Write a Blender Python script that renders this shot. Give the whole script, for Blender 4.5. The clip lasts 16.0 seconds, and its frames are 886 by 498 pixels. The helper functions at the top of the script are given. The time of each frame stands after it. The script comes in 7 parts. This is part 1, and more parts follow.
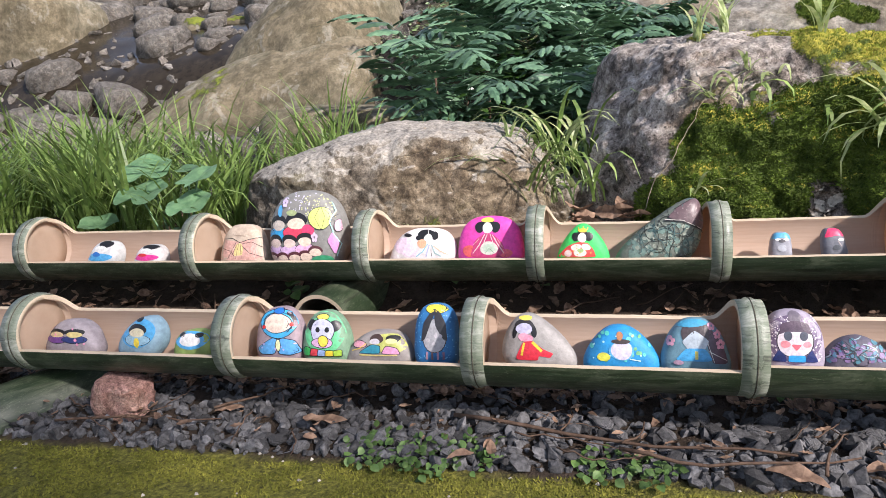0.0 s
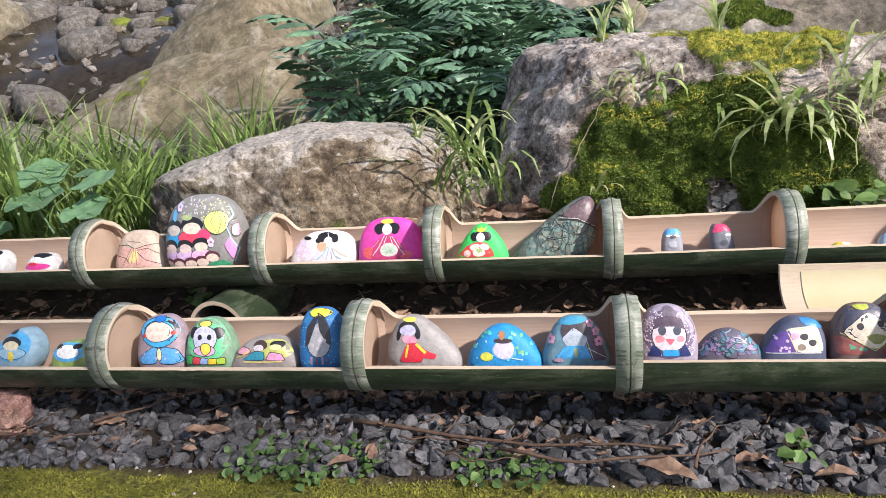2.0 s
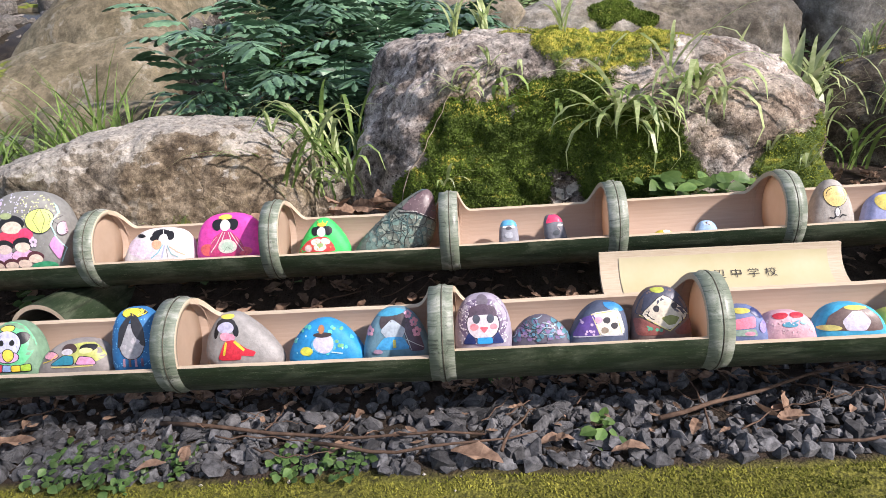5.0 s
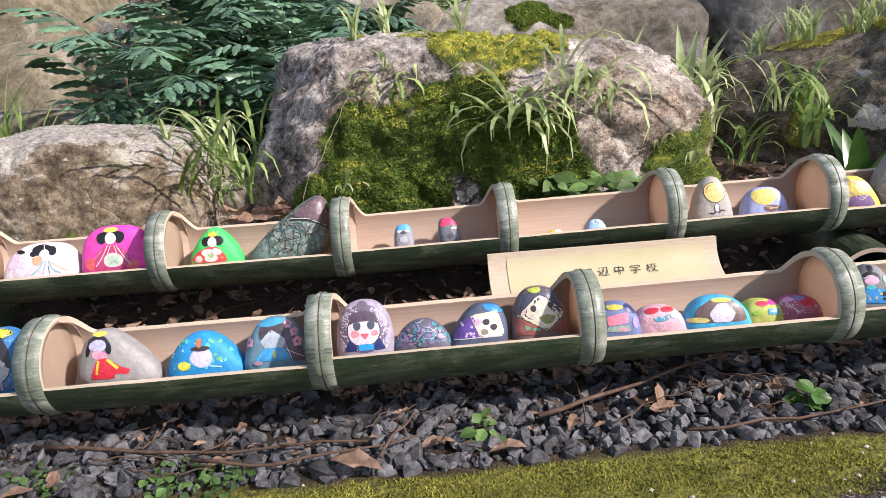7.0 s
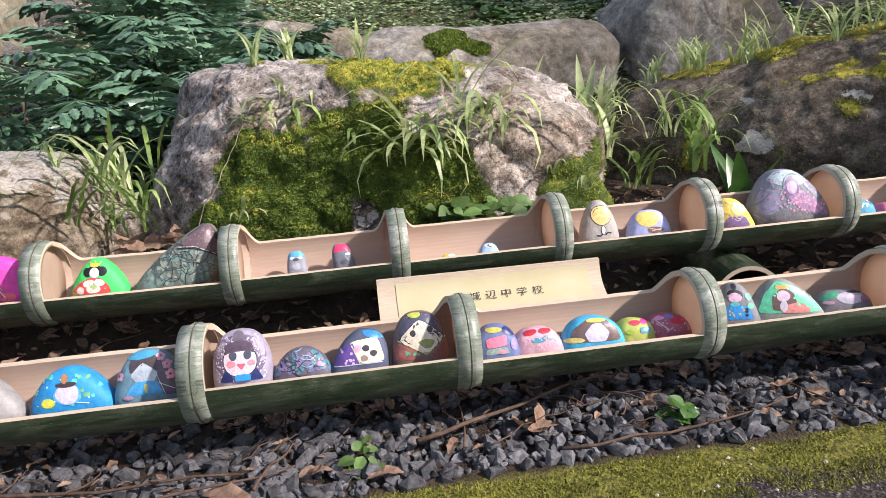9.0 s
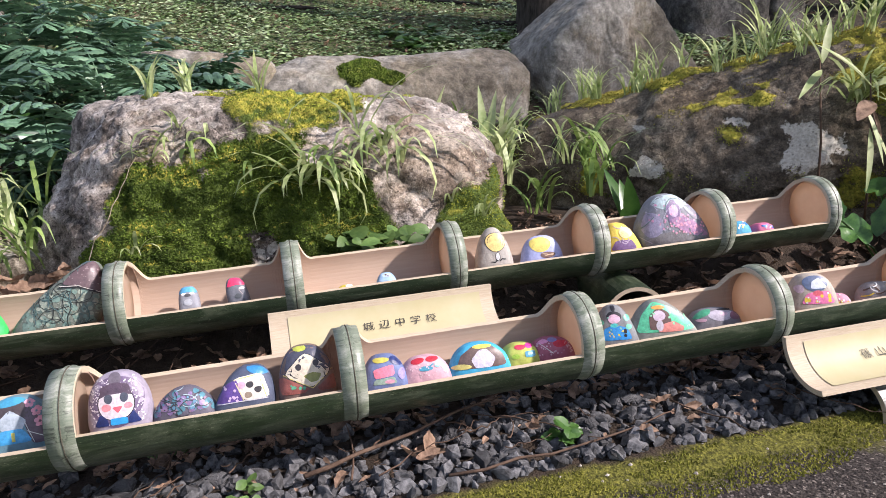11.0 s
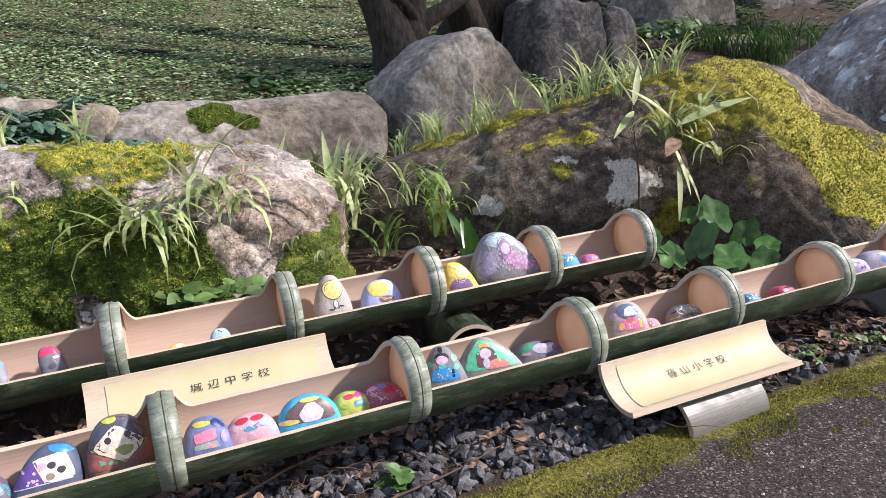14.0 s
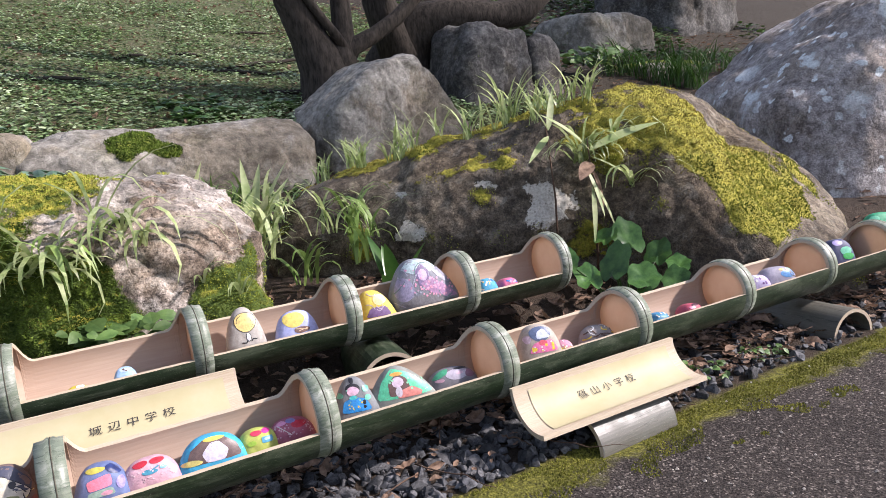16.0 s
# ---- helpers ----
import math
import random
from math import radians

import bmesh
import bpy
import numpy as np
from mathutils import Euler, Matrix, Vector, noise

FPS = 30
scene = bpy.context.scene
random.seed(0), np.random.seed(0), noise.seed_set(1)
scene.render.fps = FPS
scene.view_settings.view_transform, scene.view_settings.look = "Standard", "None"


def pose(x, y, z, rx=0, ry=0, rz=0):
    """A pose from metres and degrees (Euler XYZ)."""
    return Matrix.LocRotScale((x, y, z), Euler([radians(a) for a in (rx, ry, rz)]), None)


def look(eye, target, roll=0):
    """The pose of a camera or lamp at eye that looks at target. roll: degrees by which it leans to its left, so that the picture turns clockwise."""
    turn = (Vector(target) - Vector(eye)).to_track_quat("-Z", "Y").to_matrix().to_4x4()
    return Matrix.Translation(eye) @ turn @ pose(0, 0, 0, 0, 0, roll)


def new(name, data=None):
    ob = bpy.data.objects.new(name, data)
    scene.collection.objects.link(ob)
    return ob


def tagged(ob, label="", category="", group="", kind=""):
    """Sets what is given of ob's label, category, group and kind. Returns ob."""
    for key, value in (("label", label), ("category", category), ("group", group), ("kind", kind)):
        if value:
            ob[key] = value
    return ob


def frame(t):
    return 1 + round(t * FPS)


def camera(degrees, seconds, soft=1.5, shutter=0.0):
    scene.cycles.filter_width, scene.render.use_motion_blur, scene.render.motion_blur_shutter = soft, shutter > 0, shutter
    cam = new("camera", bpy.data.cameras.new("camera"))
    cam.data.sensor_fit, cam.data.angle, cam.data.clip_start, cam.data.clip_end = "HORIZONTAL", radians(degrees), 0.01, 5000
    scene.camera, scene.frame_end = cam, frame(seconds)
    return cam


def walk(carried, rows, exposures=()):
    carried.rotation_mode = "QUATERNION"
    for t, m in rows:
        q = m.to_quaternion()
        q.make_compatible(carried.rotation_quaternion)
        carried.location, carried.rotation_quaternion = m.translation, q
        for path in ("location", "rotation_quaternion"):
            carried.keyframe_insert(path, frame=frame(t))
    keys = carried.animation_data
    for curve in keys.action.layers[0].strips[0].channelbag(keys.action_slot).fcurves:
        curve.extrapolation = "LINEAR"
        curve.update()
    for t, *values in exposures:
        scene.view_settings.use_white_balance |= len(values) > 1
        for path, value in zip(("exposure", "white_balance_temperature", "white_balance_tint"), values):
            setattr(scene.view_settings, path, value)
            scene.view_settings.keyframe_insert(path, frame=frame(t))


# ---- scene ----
cam = camera(65.6, 16.0, soft=0.75)
PATH = [
    (0, (0.159, 0.086, 0.657), (-0.330, 1.960, 0.157), -4.3),
    (0.5, (0.188, 0.098, 0.655), (-0.268, 1.979, 0.149), -4.2),
    (1, (0.228, 0.113, 0.650), (-0.202, 1.998, 0.140), -3.9),
    (1.5, (0.254, 0.122, 0.645), (-0.143, 2.014, 0.134), -3.9),
    (2, (0.279, 0.127, 0.642), (-0.076, 2.030, 0.138), -4.4),
    (2.5, (0.301, 0.132, 0.646), (-0.001, 2.046, 0.150), -4.8),
    (3, (0.331, 0.133, 0.643), (0.084, 2.056, 0.149), -4.5),
    (3.5, (0.358, 0.140, 0.636), (0.157, 2.064, 0.128), -4.0),
    (4, (0.385, 0.145, 0.629), (0.226, 2.068, 0.104), -3.7),
    (6.5, (0.514, 0.142, 0.622), (0.530, 2.069, 0.087), -4.0),
    (7, (0.544, 0.144, 0.624), (0.616, 2.069, 0.087), -4.1),
    (7.5, (0.570, 0.140, 0.626), (0.682, 2.066, 0.101), -4.0),
    (8, (0.594, 0.134, 0.622), (0.735, 2.063, 0.112), -3.8),
    (8.5, (0.625, 0.130, 0.626), (0.824, 2.057, 0.127), -3.8),
    (9, (0.645, 0.128, 0.623), (0.902, 2.052, 0.140), -3.7),
    (11.5, (0.747, 0.090, 0.634), (1.264, 1.978, 0.223), -4.2),
    (12, (0.770, 0.082, 0.638), (1.354, 1.953, 0.242), -4.5),
    (12.5, (0.790, 0.073, 0.643), (1.449, 1.923, 0.265), -4.8),
    (13, (0.801, 0.067, 0.645), (1.513, 1.900, 0.281), -4.9),
    (13.5, (0.811, 0.063, 0.645), (1.566, 1.880, 0.287), -5.1),
    (14, (0.825, 0.055, 0.647), (1.624, 1.856, 0.298), -5.3),
    (14.5, (0.837, 0.046, 0.650), (1.675, 1.831, 0.317), -5.6),
    (15, (0.852, 0.040, 0.650), (1.729, 1.810, 0.334), -5.7),
    (15.5, (0.868, 0.032, 0.650), (1.791, 1.780, 0.347), -5.8),
    (16, (0.882, 0.028, 0.650), (1.845, 1.755, 0.351), -6.0),
]
walk(cam, [(t, look(eye, target, roll)) for t, eye, target, roll in PATH], exposures=[(0, 1.0, 6400, 17), (8, 1.0, 6400, 19), (16, 1.06, 6250, 20)])

# ---- light ----
SUN_TO = Vector((0.68, -0.42, 0.60)).normalized()
world = bpy.data.worlds.new("sky")
scene.world = world
world.use_nodes = True
wn = world.node_tree.nodes
sky = wn.new("ShaderNodeTexSky")
sky.sky_type, sky.sun_disc = "NISHITA", False
sky.sun_elevation = math.asin(SUN_TO.z)
sky.sun_rotation = math.atan2(SUN_TO.x, SUN_TO.y)
wn["Background"].inputs["Strength"].default_value = 0.112
hazy = wn.new("ShaderNodeHueSaturation")
hazy.inputs["Saturation"].default_value = 0.7
world.node_tree.links.new(sky.outputs["Color"], hazy.inputs["Color"])
world.node_tree.links.new(hazy.outputs["Color"], wn["Background"].inputs["Color"])
sun = new("sun", bpy.data.lights.new("sun", "SUN"))
sun.data.energy, sun.data.angle, sun.data.color = 3.7, radians(2.0), (1.0, 0.93, 0.85)
sun.matrix_world = look(SUN_TO * 20, (0, 0, 0))


# ---- materials ----
def material(name, rough=0.8, metal=0.0, spec=0.4):
    m = bpy.data.materials.new(name)
    m.use_nodes = True
    b = m.node_tree.nodes["Principled BSDF"]
    b.inputs["Roughness"].default_value, b.inputs["Metallic"].default_value = rough, metal
    b.inputs["Specular IOR Level"].default_value = spec
    return m, m.node_tree, b


def coords(nt, scale=(1, 1, 1), turn=(0, 0, 0)):
    c, g = nt.nodes.new("ShaderNodeTexCoord"), nt.nodes.new("ShaderNodeMapping")
    g.inputs["Scale"].default_value, g.inputs["Rotation"].default_value = scale, turn
    nt.links.new(c.outputs["Object"], g.inputs["Vector"])
    return g.outputs["Vector"]


def noise_tex(nt, vec, scale, detail=5.0, rough=0.6, warp=0.0):
    n = nt.nodes.new("ShaderNodeTexNoise")
    n.inputs["Scale"].default_value, n.inputs["Detail"].default_value = scale, detail
    n.inputs["Roughness"].default_value, n.inputs["Distortion"].default_value = rough, warp
    if vec:
        nt.links.new(vec, n.inputs["Vector"])
    return n.outputs["Fac"]


def voronoi(nt, vec, scale, out="Distance", feature="F1"):
    n = nt.nodes.new("ShaderNodeTexVoronoi")
    n.feature = feature
    n.inputs["Scale"].default_value = scale
    if vec:
        nt.links.new(vec, n.inputs["Vector"])
    return n.outputs[out]


def ramp(nt, fac, *stops):
    r = nt.nodes.new("ShaderNodeValToRGB")
    e = r.color_ramp.elements
    while len(e) < len(stops):
        e.new(0.5)
    for el, (p, c) in zip(e, stops):
        el.position = p
        el.color = (*c, 1) if len(c) == 3 else c
    nt.links.new(fac, r.inputs["Fac"])
    return r.outputs["Color"]


def grey(v):
    return (v, v, v)


def mix(nt, fac, a, b, mode="MIX"):
    n = nt.nodes.new("ShaderNodeMix")
    n.data_type, n.blend_type = "RGBA", mode
    for key, v in ((0, fac), (6, a), (7, b)):
        if isinstance(v, (int, float)):
            n.inputs[key].default_value = v
        elif isinstance(v, tuple):
            n.inputs[key].default_value = (*v, 1)
        else:
            nt.links.new(v, n.inputs[key])
    return n.outputs[2]


def maths(nt, op, a, b=0.0):
    n = nt.nodes.new("ShaderNodeMath")
    n.operation = op
    for i, v in enumerate((a, b)):
        if isinstance(v, (int, float)):
            n.inputs[i].default_value = v
        else:
            nt.links.new(v, n.inputs[i])
    return n.outputs[0]


def bump(nt, b, height, strength=0.4, dist=0.01):
    n = nt.nodes.new("ShaderNodeBump")
    n.inputs["Strength"].default_value, n.inputs["Distance"].default_value = strength, dist
    nt.links.new(height, n.inputs["Height"])
    nt.links.new(n.outputs["Normal"], b.inputs["Normal"])


def colour_in(nt, b, c):
    if isinstance(c, tuple):
        b.inputs["Base Color"].default_value = (*c, 1)
    else:
        nt.links.new(c, b.inputs["Base Color"])


def normal_z(nt):
    g, s = nt.nodes.new("ShaderNodeNewGeometry"), nt.nodes.new("ShaderNodeSeparateXYZ")
    nt.links.new(g.outputs["Normal"], s.inputs[0])
    return s.outputs["Z"]


def place_xyz(nt):
    g, s = nt.nodes.new("ShaderNodeNewGeometry"), nt.nodes.new("ShaderNodeSeparateXYZ")
    nt.links.new(g.outputs["Position"], s.inputs[0])
    return s.outputs["X"], s.outputs["Y"], s.outputs["Z"]


def per_island(nt):
    return nt.nodes.new("ShaderNodeNewGeometry").outputs["Random Per Island"]


def per_object(nt):
    return nt.nodes.new("ShaderNodeObjectInfo").outputs["Random"]


def warped(nt, v, scale, amount):
    """Coordinates pushed about by noise, for ragged outlines."""
    n = nt.nodes.new("ShaderNodeTexNoise")
    n.inputs["Scale"].default_value, n.inputs["Detail"].default_value = scale, 6
    nt.links.new(v, n.inputs["Vector"])
    a, b = nt.nodes.new("ShaderNodeVectorMath"), nt.nodes.new("ShaderNodeVectorMath")
    a.operation = "MULTIPLY_ADD"
    a.inputs[1].default_value, a.inputs[2].default_value = grey(amount), grey(-amount / 2)
    nt.links.new(n.outputs["Color"], a.inputs[0])
    b.operation = "ADD"
    nt.links.new(v, b.inputs[0])
    nt.links.new(a.outputs[0], b.inputs[1])
    return b.outputs[0]


def rock_material(name, dark, mid, light, moss=0.0, moss_cols=((0.05, 0.08, 0.012), (0.25, 0.28, 0.04)), lichen=0.3, scale=1.0, rough=0.85, crust=0.0, stain=0.5, grain=0.6, pit=0.35, moss_sun_top=None, rosettes=0.0, cracks=0.2):
    """Weathered stone with lichen blotches; moss > 0 lets it grow where the mesh carries it."""
    m, nt, b = material(name, rough, spec=0.25)
    v = coords(nt)
    ragged = warped(nt, v, 9 * scale, 0.16 / scale)
    big, mid_n = noise_tex(nt, v, 3.2 * scale, 12, 0.68, 0.3), noise_tex(nt, v, 26 * scale, 10, 0.72)
    speck, fine = noise_tex(nt, v, 330 * scale, 2, 0.5), noise_tex(nt, v, 110 * scale, 4, 0.6)
    tone = maths(nt, "ADD", maths(nt, "MULTIPLY", big, 0.45), maths(nt, "MULTIPLY", mid_n, 0.55))
    col = ramp(nt, tone, (0.41, dark), (0.5, mid), (0.585, light))
    col = mix(nt, grain, col, ramp(nt, maths(nt, "ADD", maths(nt, "MULTIPLY", fine, 0.5), maths(nt, "MULTIPLY", speck, 0.5)), (0.38, grey(0.2)), (0.5, grey(0.95)), (0.62, grey(1.8))), "MULTIPLY")
    stains = ramp(nt, noise_tex(nt, ragged, 2.2 * scale, 9, 0.68), (0.47, grey(0.0)), (0.57, grey(1.0)))
    col = mix(nt, maths(nt, "MULTIPLY", stains, stain), col, mix(nt, 1.0, col, (0.52, 0.44, 0.34), "MULTIPLY"))
    algae = ramp(nt, noise_tex(nt, ragged, 5.5 * scale, 8, 0.7), (0.55, grey(0.0)), (0.64, grey(1.0)))
    col = mix(nt, maths(nt, "MULTIPLY", algae, 0.45 * stain), col, mix(nt, 1.0, col, (0.42, 0.45, 0.24), "MULTIPLY"))
    line = voronoi(nt, warped(nt, v, 4 * scale, 0.5 / scale), 3.4 * scale, "Distance", "DISTANCE_TO_EDGE")
    crack = ramp(nt, line, (0.004, grey(1.0)), (0.016, grey(0.0)))
    crack = maths(nt, "MULTIPLY", crack, ramp(nt, noise_tex(nt, v, 5 * scale, 3), (0.45, grey(0.0)), (0.6, grey(1.0))))
    col = mix(nt, maths(nt, "MULTIPLY", crack, cracks), col, tuple(c * 0.35 for c in dark))
    if crust > 0:
        top = maths(nt, "ADD", maths(nt, "MULTIPLY", normal_z(nt), 0.35), noise_tex(nt, ragged, 6 * scale, 12, 0.75))
        col = mix(nt, maths(nt, "MULTIPLY", ramp(nt, top, (0.71, grey(0.0)), (0.75, grey(1.0))), crust), col, ramp(nt, fine, (0.35, (0.22, 0.205, 0.18)), (0.65, (0.50, 0.475, 0.425))))
    pale = nt.nodes.new("ShaderNodeAttribute")
    pale.attribute_name = "crust"
    patchy = maths(nt, "ADD", pale.outputs["Fac"], maths(nt, "MULTIPLY", maths(nt, "SUBTRACT", noise_tex(nt, v, 16, 10, 0.75), 0.5), 1.0))
    col = mix(nt, ramp(nt, patchy, (0.54, grey(0.0)), (0.58, grey(0.95))), col, ramp(nt, fine, (0.3, (0.36, 0.33, 0.275)), (0.7, (0.66, 0.62, 0.54))))
    pits = voronoi(nt, v, 60 * scale)
    col = mix(nt, maths(nt, "MULTIPLY", ramp(nt, pits, (0.08, grey(1.0)), (0.26, grey(0.0))), pit), col, tuple(c * 0.6 for c in dark))
    lich = ramp(nt, noise_tex(nt, ragged, 13 * scale, 12, 0.72), (0.565, grey(0.0)), (0.59, grey(1.0)))
    col = mix(nt, maths(nt, "MULTIPLY", lich, lichen), col, ramp(nt, mid_n, (0.4, (0.26, 0.255, 0.22)), (0.6, (0.46, 0.455, 0.405))))
    height = maths(nt, "ADD", maths(nt, "MULTIPLY", mid_n, 1.0), maths(nt, "ADD", maths(nt, "MULTIPLY", fine, 0.22), maths(nt, "MULTIPLY", crack, -1.2 * cracks)))
    if rosettes > 0:
        rag2 = warped(nt, v, 16, 0.10)
        dist, cell = voronoi(nt, rag2, 5.0), voronoi(nt, rag2, 5.0, "Color")
        chosen = ramp(nt, cell, (0.50, grey(0.0)), (0.54, grey(1.0)))
        disc = ramp(nt, maths(nt, "ADD", dist, maths(nt, "MULTIPLY", maths(nt, "SUBTRACT", fine, 0.5), 0.5)), (0.30, grey(1.0)), (0.35, grey(0.0)))
        dist2, cell2 = voronoi(nt, rag2, 14), voronoi(nt, rag2, 14, "Color")
        disc2 = maths(nt, "MULTIPLY", ramp(nt, cell2, (0.55, grey(0.0)), (0.6, grey(1.0))), ramp(nt, dist2, (0.28, grey(1.0)), (0.36, grey(0.0))))
        ros = maths(nt, "MAXIMUM", maths(nt, "MULTIPLY", disc, chosen), disc2)
        ros = maths(nt, "MULTIPLY", ros, ramp(nt, noise_tex(nt, v, 2.2, 4), (0.40, grey(0.5)), (0.52, grey(1.0))))
        col = mix(nt, maths(nt, "MULTIPLY", ros, rosettes), col, ramp(nt, fine, (0.38, (0.45, 0.48, 0.475)), (0.58, (0.78, 0.82, 0.81))))
    if moss > 0:
        spot = nt.nodes.new("ShaderNodeAttribute")
        spot.attribute_name = "moss"
        grow = maths(nt, "ADD", spot.outputs["Fac"], maths(nt, "MULTIPLY", maths(nt, "SUBTRACT", noise_tex(nt, v, 24, 9, 0.75), 0.5), 1.1))
        fac = ramp(nt, grow, (0.46, grey(0.0)), (0.58, grey(1.0)))
        tuft = noise_tex(nt, v, 75, 5, 0.75)
        green = ramp(nt, maths(nt, "ADD", maths(nt, "MULTIPLY", tuft, 0.5), maths(nt, "MULTIPLY", mid_n, 0.5)), (0.35, moss_cols[0]), (0.66, moss_cols[1]))
        # upward-facing moss turns yellower and brighter: sunlight put into its colour
        if moss_sun_top:
            green = mix(nt, ramp(nt, normal_z(nt), (0.42, grey(0.0)), (0.7, grey(1.0))), green, ramp(nt, tuft, (0.35, moss_sun_top[0]), (0.66, moss_sun_top[1])))
        col = mix(nt, fac, col, green)
        height = maths(nt, "ADD", height, maths(nt, "MULTIPLY", fac, maths(nt, "ADD", maths(nt, "MULTIPLY", tuft, 1.6), 0.6)))
    colour_in(nt, b, col)
    bump(nt, b, height, 0.75, 0.012)
    return m


def simple(name, a, b2, scale=30, rough=0.7, spec=0.4, strength=0.2, stretch=(1, 1, 1), island=0.0, through_light=0.0, obj=0.0):
    """Two-tone grained surface; island/obj: how much pieces differ from one another."""
    m, nt, b = material(name, rough, spec=spec)
    v = coords(nt, stretch)
    n = noise_tex(nt, v, scale, 6, 0.65)
    col = ramp(nt, n, (0.3, a), (0.7, b2))
    if island:
        col = mix(nt, island, col, ramp(nt, per_island(nt), (0.0, grey(0.35)), (1.0, grey(1.5))), "MULTIPLY")
    if obj:
        col = mix(nt, obj, col, ramp(nt, per_object(nt), (0.0, grey(0.45)), (1.0, grey(1.3))), "MULTIPLY")
    colour_in(nt, b, col)
    if strength:
        bump(nt, b, n, strength, 0.004)
    if through_light:
        b.inputs["Transmission Weight"].default_value = 0.0
        b.inputs["Subsurface Weight"].default_value = 0.0
        t, a2, out = nt.nodes.new("ShaderNodeBsdfTranslucent"), nt.nodes.new("ShaderNodeMixShader"), nt.nodes["Material Output"]
        nt.links.new(col, t.inputs["Color"])
        a2.inputs[0].default_value = through_light
        nt.links.new(b.outputs[0], a2.inputs[1])
        nt.links.new(t.outputs[0], a2.inputs[2])
        nt.links.new(a2.outputs[0], out.inputs["Surface"])
    return m


def bamboo_skin(name, a, b2, blotch, amount):
    m, nt, b = material(name, 0.42, spec=0.5)
    v, w = coords(nt, (1.5, 40, 40)), coords(nt)
    streak = noise_tex(nt, v, 6, 6, 0.7)
    col = ramp(nt, streak, (0.3, a), (0.72, b2))
    col = mix(nt, maths(nt, "MULTIPLY", ramp(nt, noise_tex(nt, coords(nt, (1, 3, 3)), 9, 7, 0.75, 0.5), (0.48, grey(0.0)), (0.62, grey(1.0))), amount), col, blotch)
    col = mix(nt, maths(nt, "MULTIPLY", ramp(nt, noise_tex(nt, coords(nt, (1, 14, 14)), 5, 8, 0.8, 0.4), (0.56, grey(0.0)), (0.62, grey(1.0))), 0.7), col, (0.012, 0.014, 0.009))
    scratch = ramp(nt, noise_tex(nt, coords(nt, (1, 9, 9), (0.2, 0.1, 0.3)), 45, 3, 0.8, 2.0), (0.62, grey(0.0)), (0.66, grey(1.0)))
    col = mix(nt, maths(nt, "MULTIPLY", scratch, 0.45), col, (0.30, 0.32, 0.22))
    colour_in(nt, b, col)
    nt.links.new(ramp(nt, noise_tex(nt, w, 25, 5), (0.3, grey(0.32)), (0.7, grey(0.6))), b.inputs["Roughness"])
    bump(nt, b, streak, 0.12, 0.002)
    return m


SKIN = bamboo_skin("bamboo_skin", (0.0085, 0.018, 0.008), (0.025, 0.043, 0.020), (0.13, 0.15, 0.10), 0.45)
SKIN_GREY = bamboo_skin("bamboo_skin_weathered", (0.095, 0.125, 0.085), (0.20, 0.225, 0.17), (0.40, 0.41, 0.36), 0.75)
SKIN_DRY = bamboo_skin("bamboo_skin_dry", (0.0857, 0.0833, 0.0688), (0.156, 0.146, 0.123), (0.135, 0.14, 0.116), 0.5)
FLESH = simple("bamboo_flesh", (0.475, 0.34, 0.255), (0.525, 0.388, 0.298), 7, 0.6, 0.3, 0.08, (1.5, 22, 22), through_light=0.22)
# translucent, and paler than FLESH: light bounced inside the trough is in the colour
MEMBRANE = simple("bamboo_node_wall_lit", (0.60, 0.45, 0.33), (0.68, 0.54, 0.42), 16, 0.65, 0.3, 0.1, through_light=0.5)
FLESH_EDGE = simple("bamboo_cut_edge", (0.40, 0.315, 0.22), (0.50, 0.425, 0.32), 14, 0.65, 0.3, 0.1, (2, 30, 30))
SCAR = simple("node_scar", (0.03, 0.028, 0.02), (0.12, 0.11, 0.08), 60, 0.85)
PAPER = simple("yellowed_paper", (0.40, 0.35, 0.19), (0.475, 0.43, 0.285), 5, 0.55, 0.3, 0.03)
INK = simple("ink", (0.022, 0.020, 0.018), (0.07, 0.064, 0.058), 200, 0.7, 0.3, 0)

ROCK_PALE = rock_material("rock_pale", (0.055, 0.045, 0.034), (0.19, 0.165, 0.13), (0.40, 0.365, 0.305), 0.25, lichen=0.22, crust=0.6, stain=0.9, pit=0.6, grain=0.42)
ROCK_MOSSY = rock_material("rock_mossy", (0.04, 0.033, 0.028), (0.23, 0.195, 0.17), (0.52, 0.47, 0.425), 1.0, ((0.015, 0.031, 0.005), (0.125, 0.175, 0.03)), lichen=0.2, crust=0.3, stain=0.8, pit=0.9, moss_sun_top=((0.15, 0.15, 0.02), (0.44, 0.39, 0.055)))
ROCK_DARK = rock_material("rock_dark", (0.13, 0.12, 0.102), (0.25, 0.235, 0.203), (0.40, 0.375, 0.325), 0.3, lichen=0.12, scale=0.5, stain=0.75, grain=0.3, pit=0.15, cracks=0.1)
ROCK_BROWN = rock_material("rock_brown", (0.044, 0.035, 0.025), (0.112, 0.091, 0.067), (0.23, 0.193, 0.142), 0.9, ((0.085, 0.10, 0.015), (0.50, 0.44, 0.06)), lichen=0.15, stain=0.6, pit=0.6)
ROCK_DEEP = rock_material("rock_deep", (0.030, 0.029, 0.028), (0.075, 0.072, 0.068), (0.15, 0.145, 0.135), 0.3, lichen=0.1, scale=0.8, stain=0.7, grain=0.5, pit=0.3)
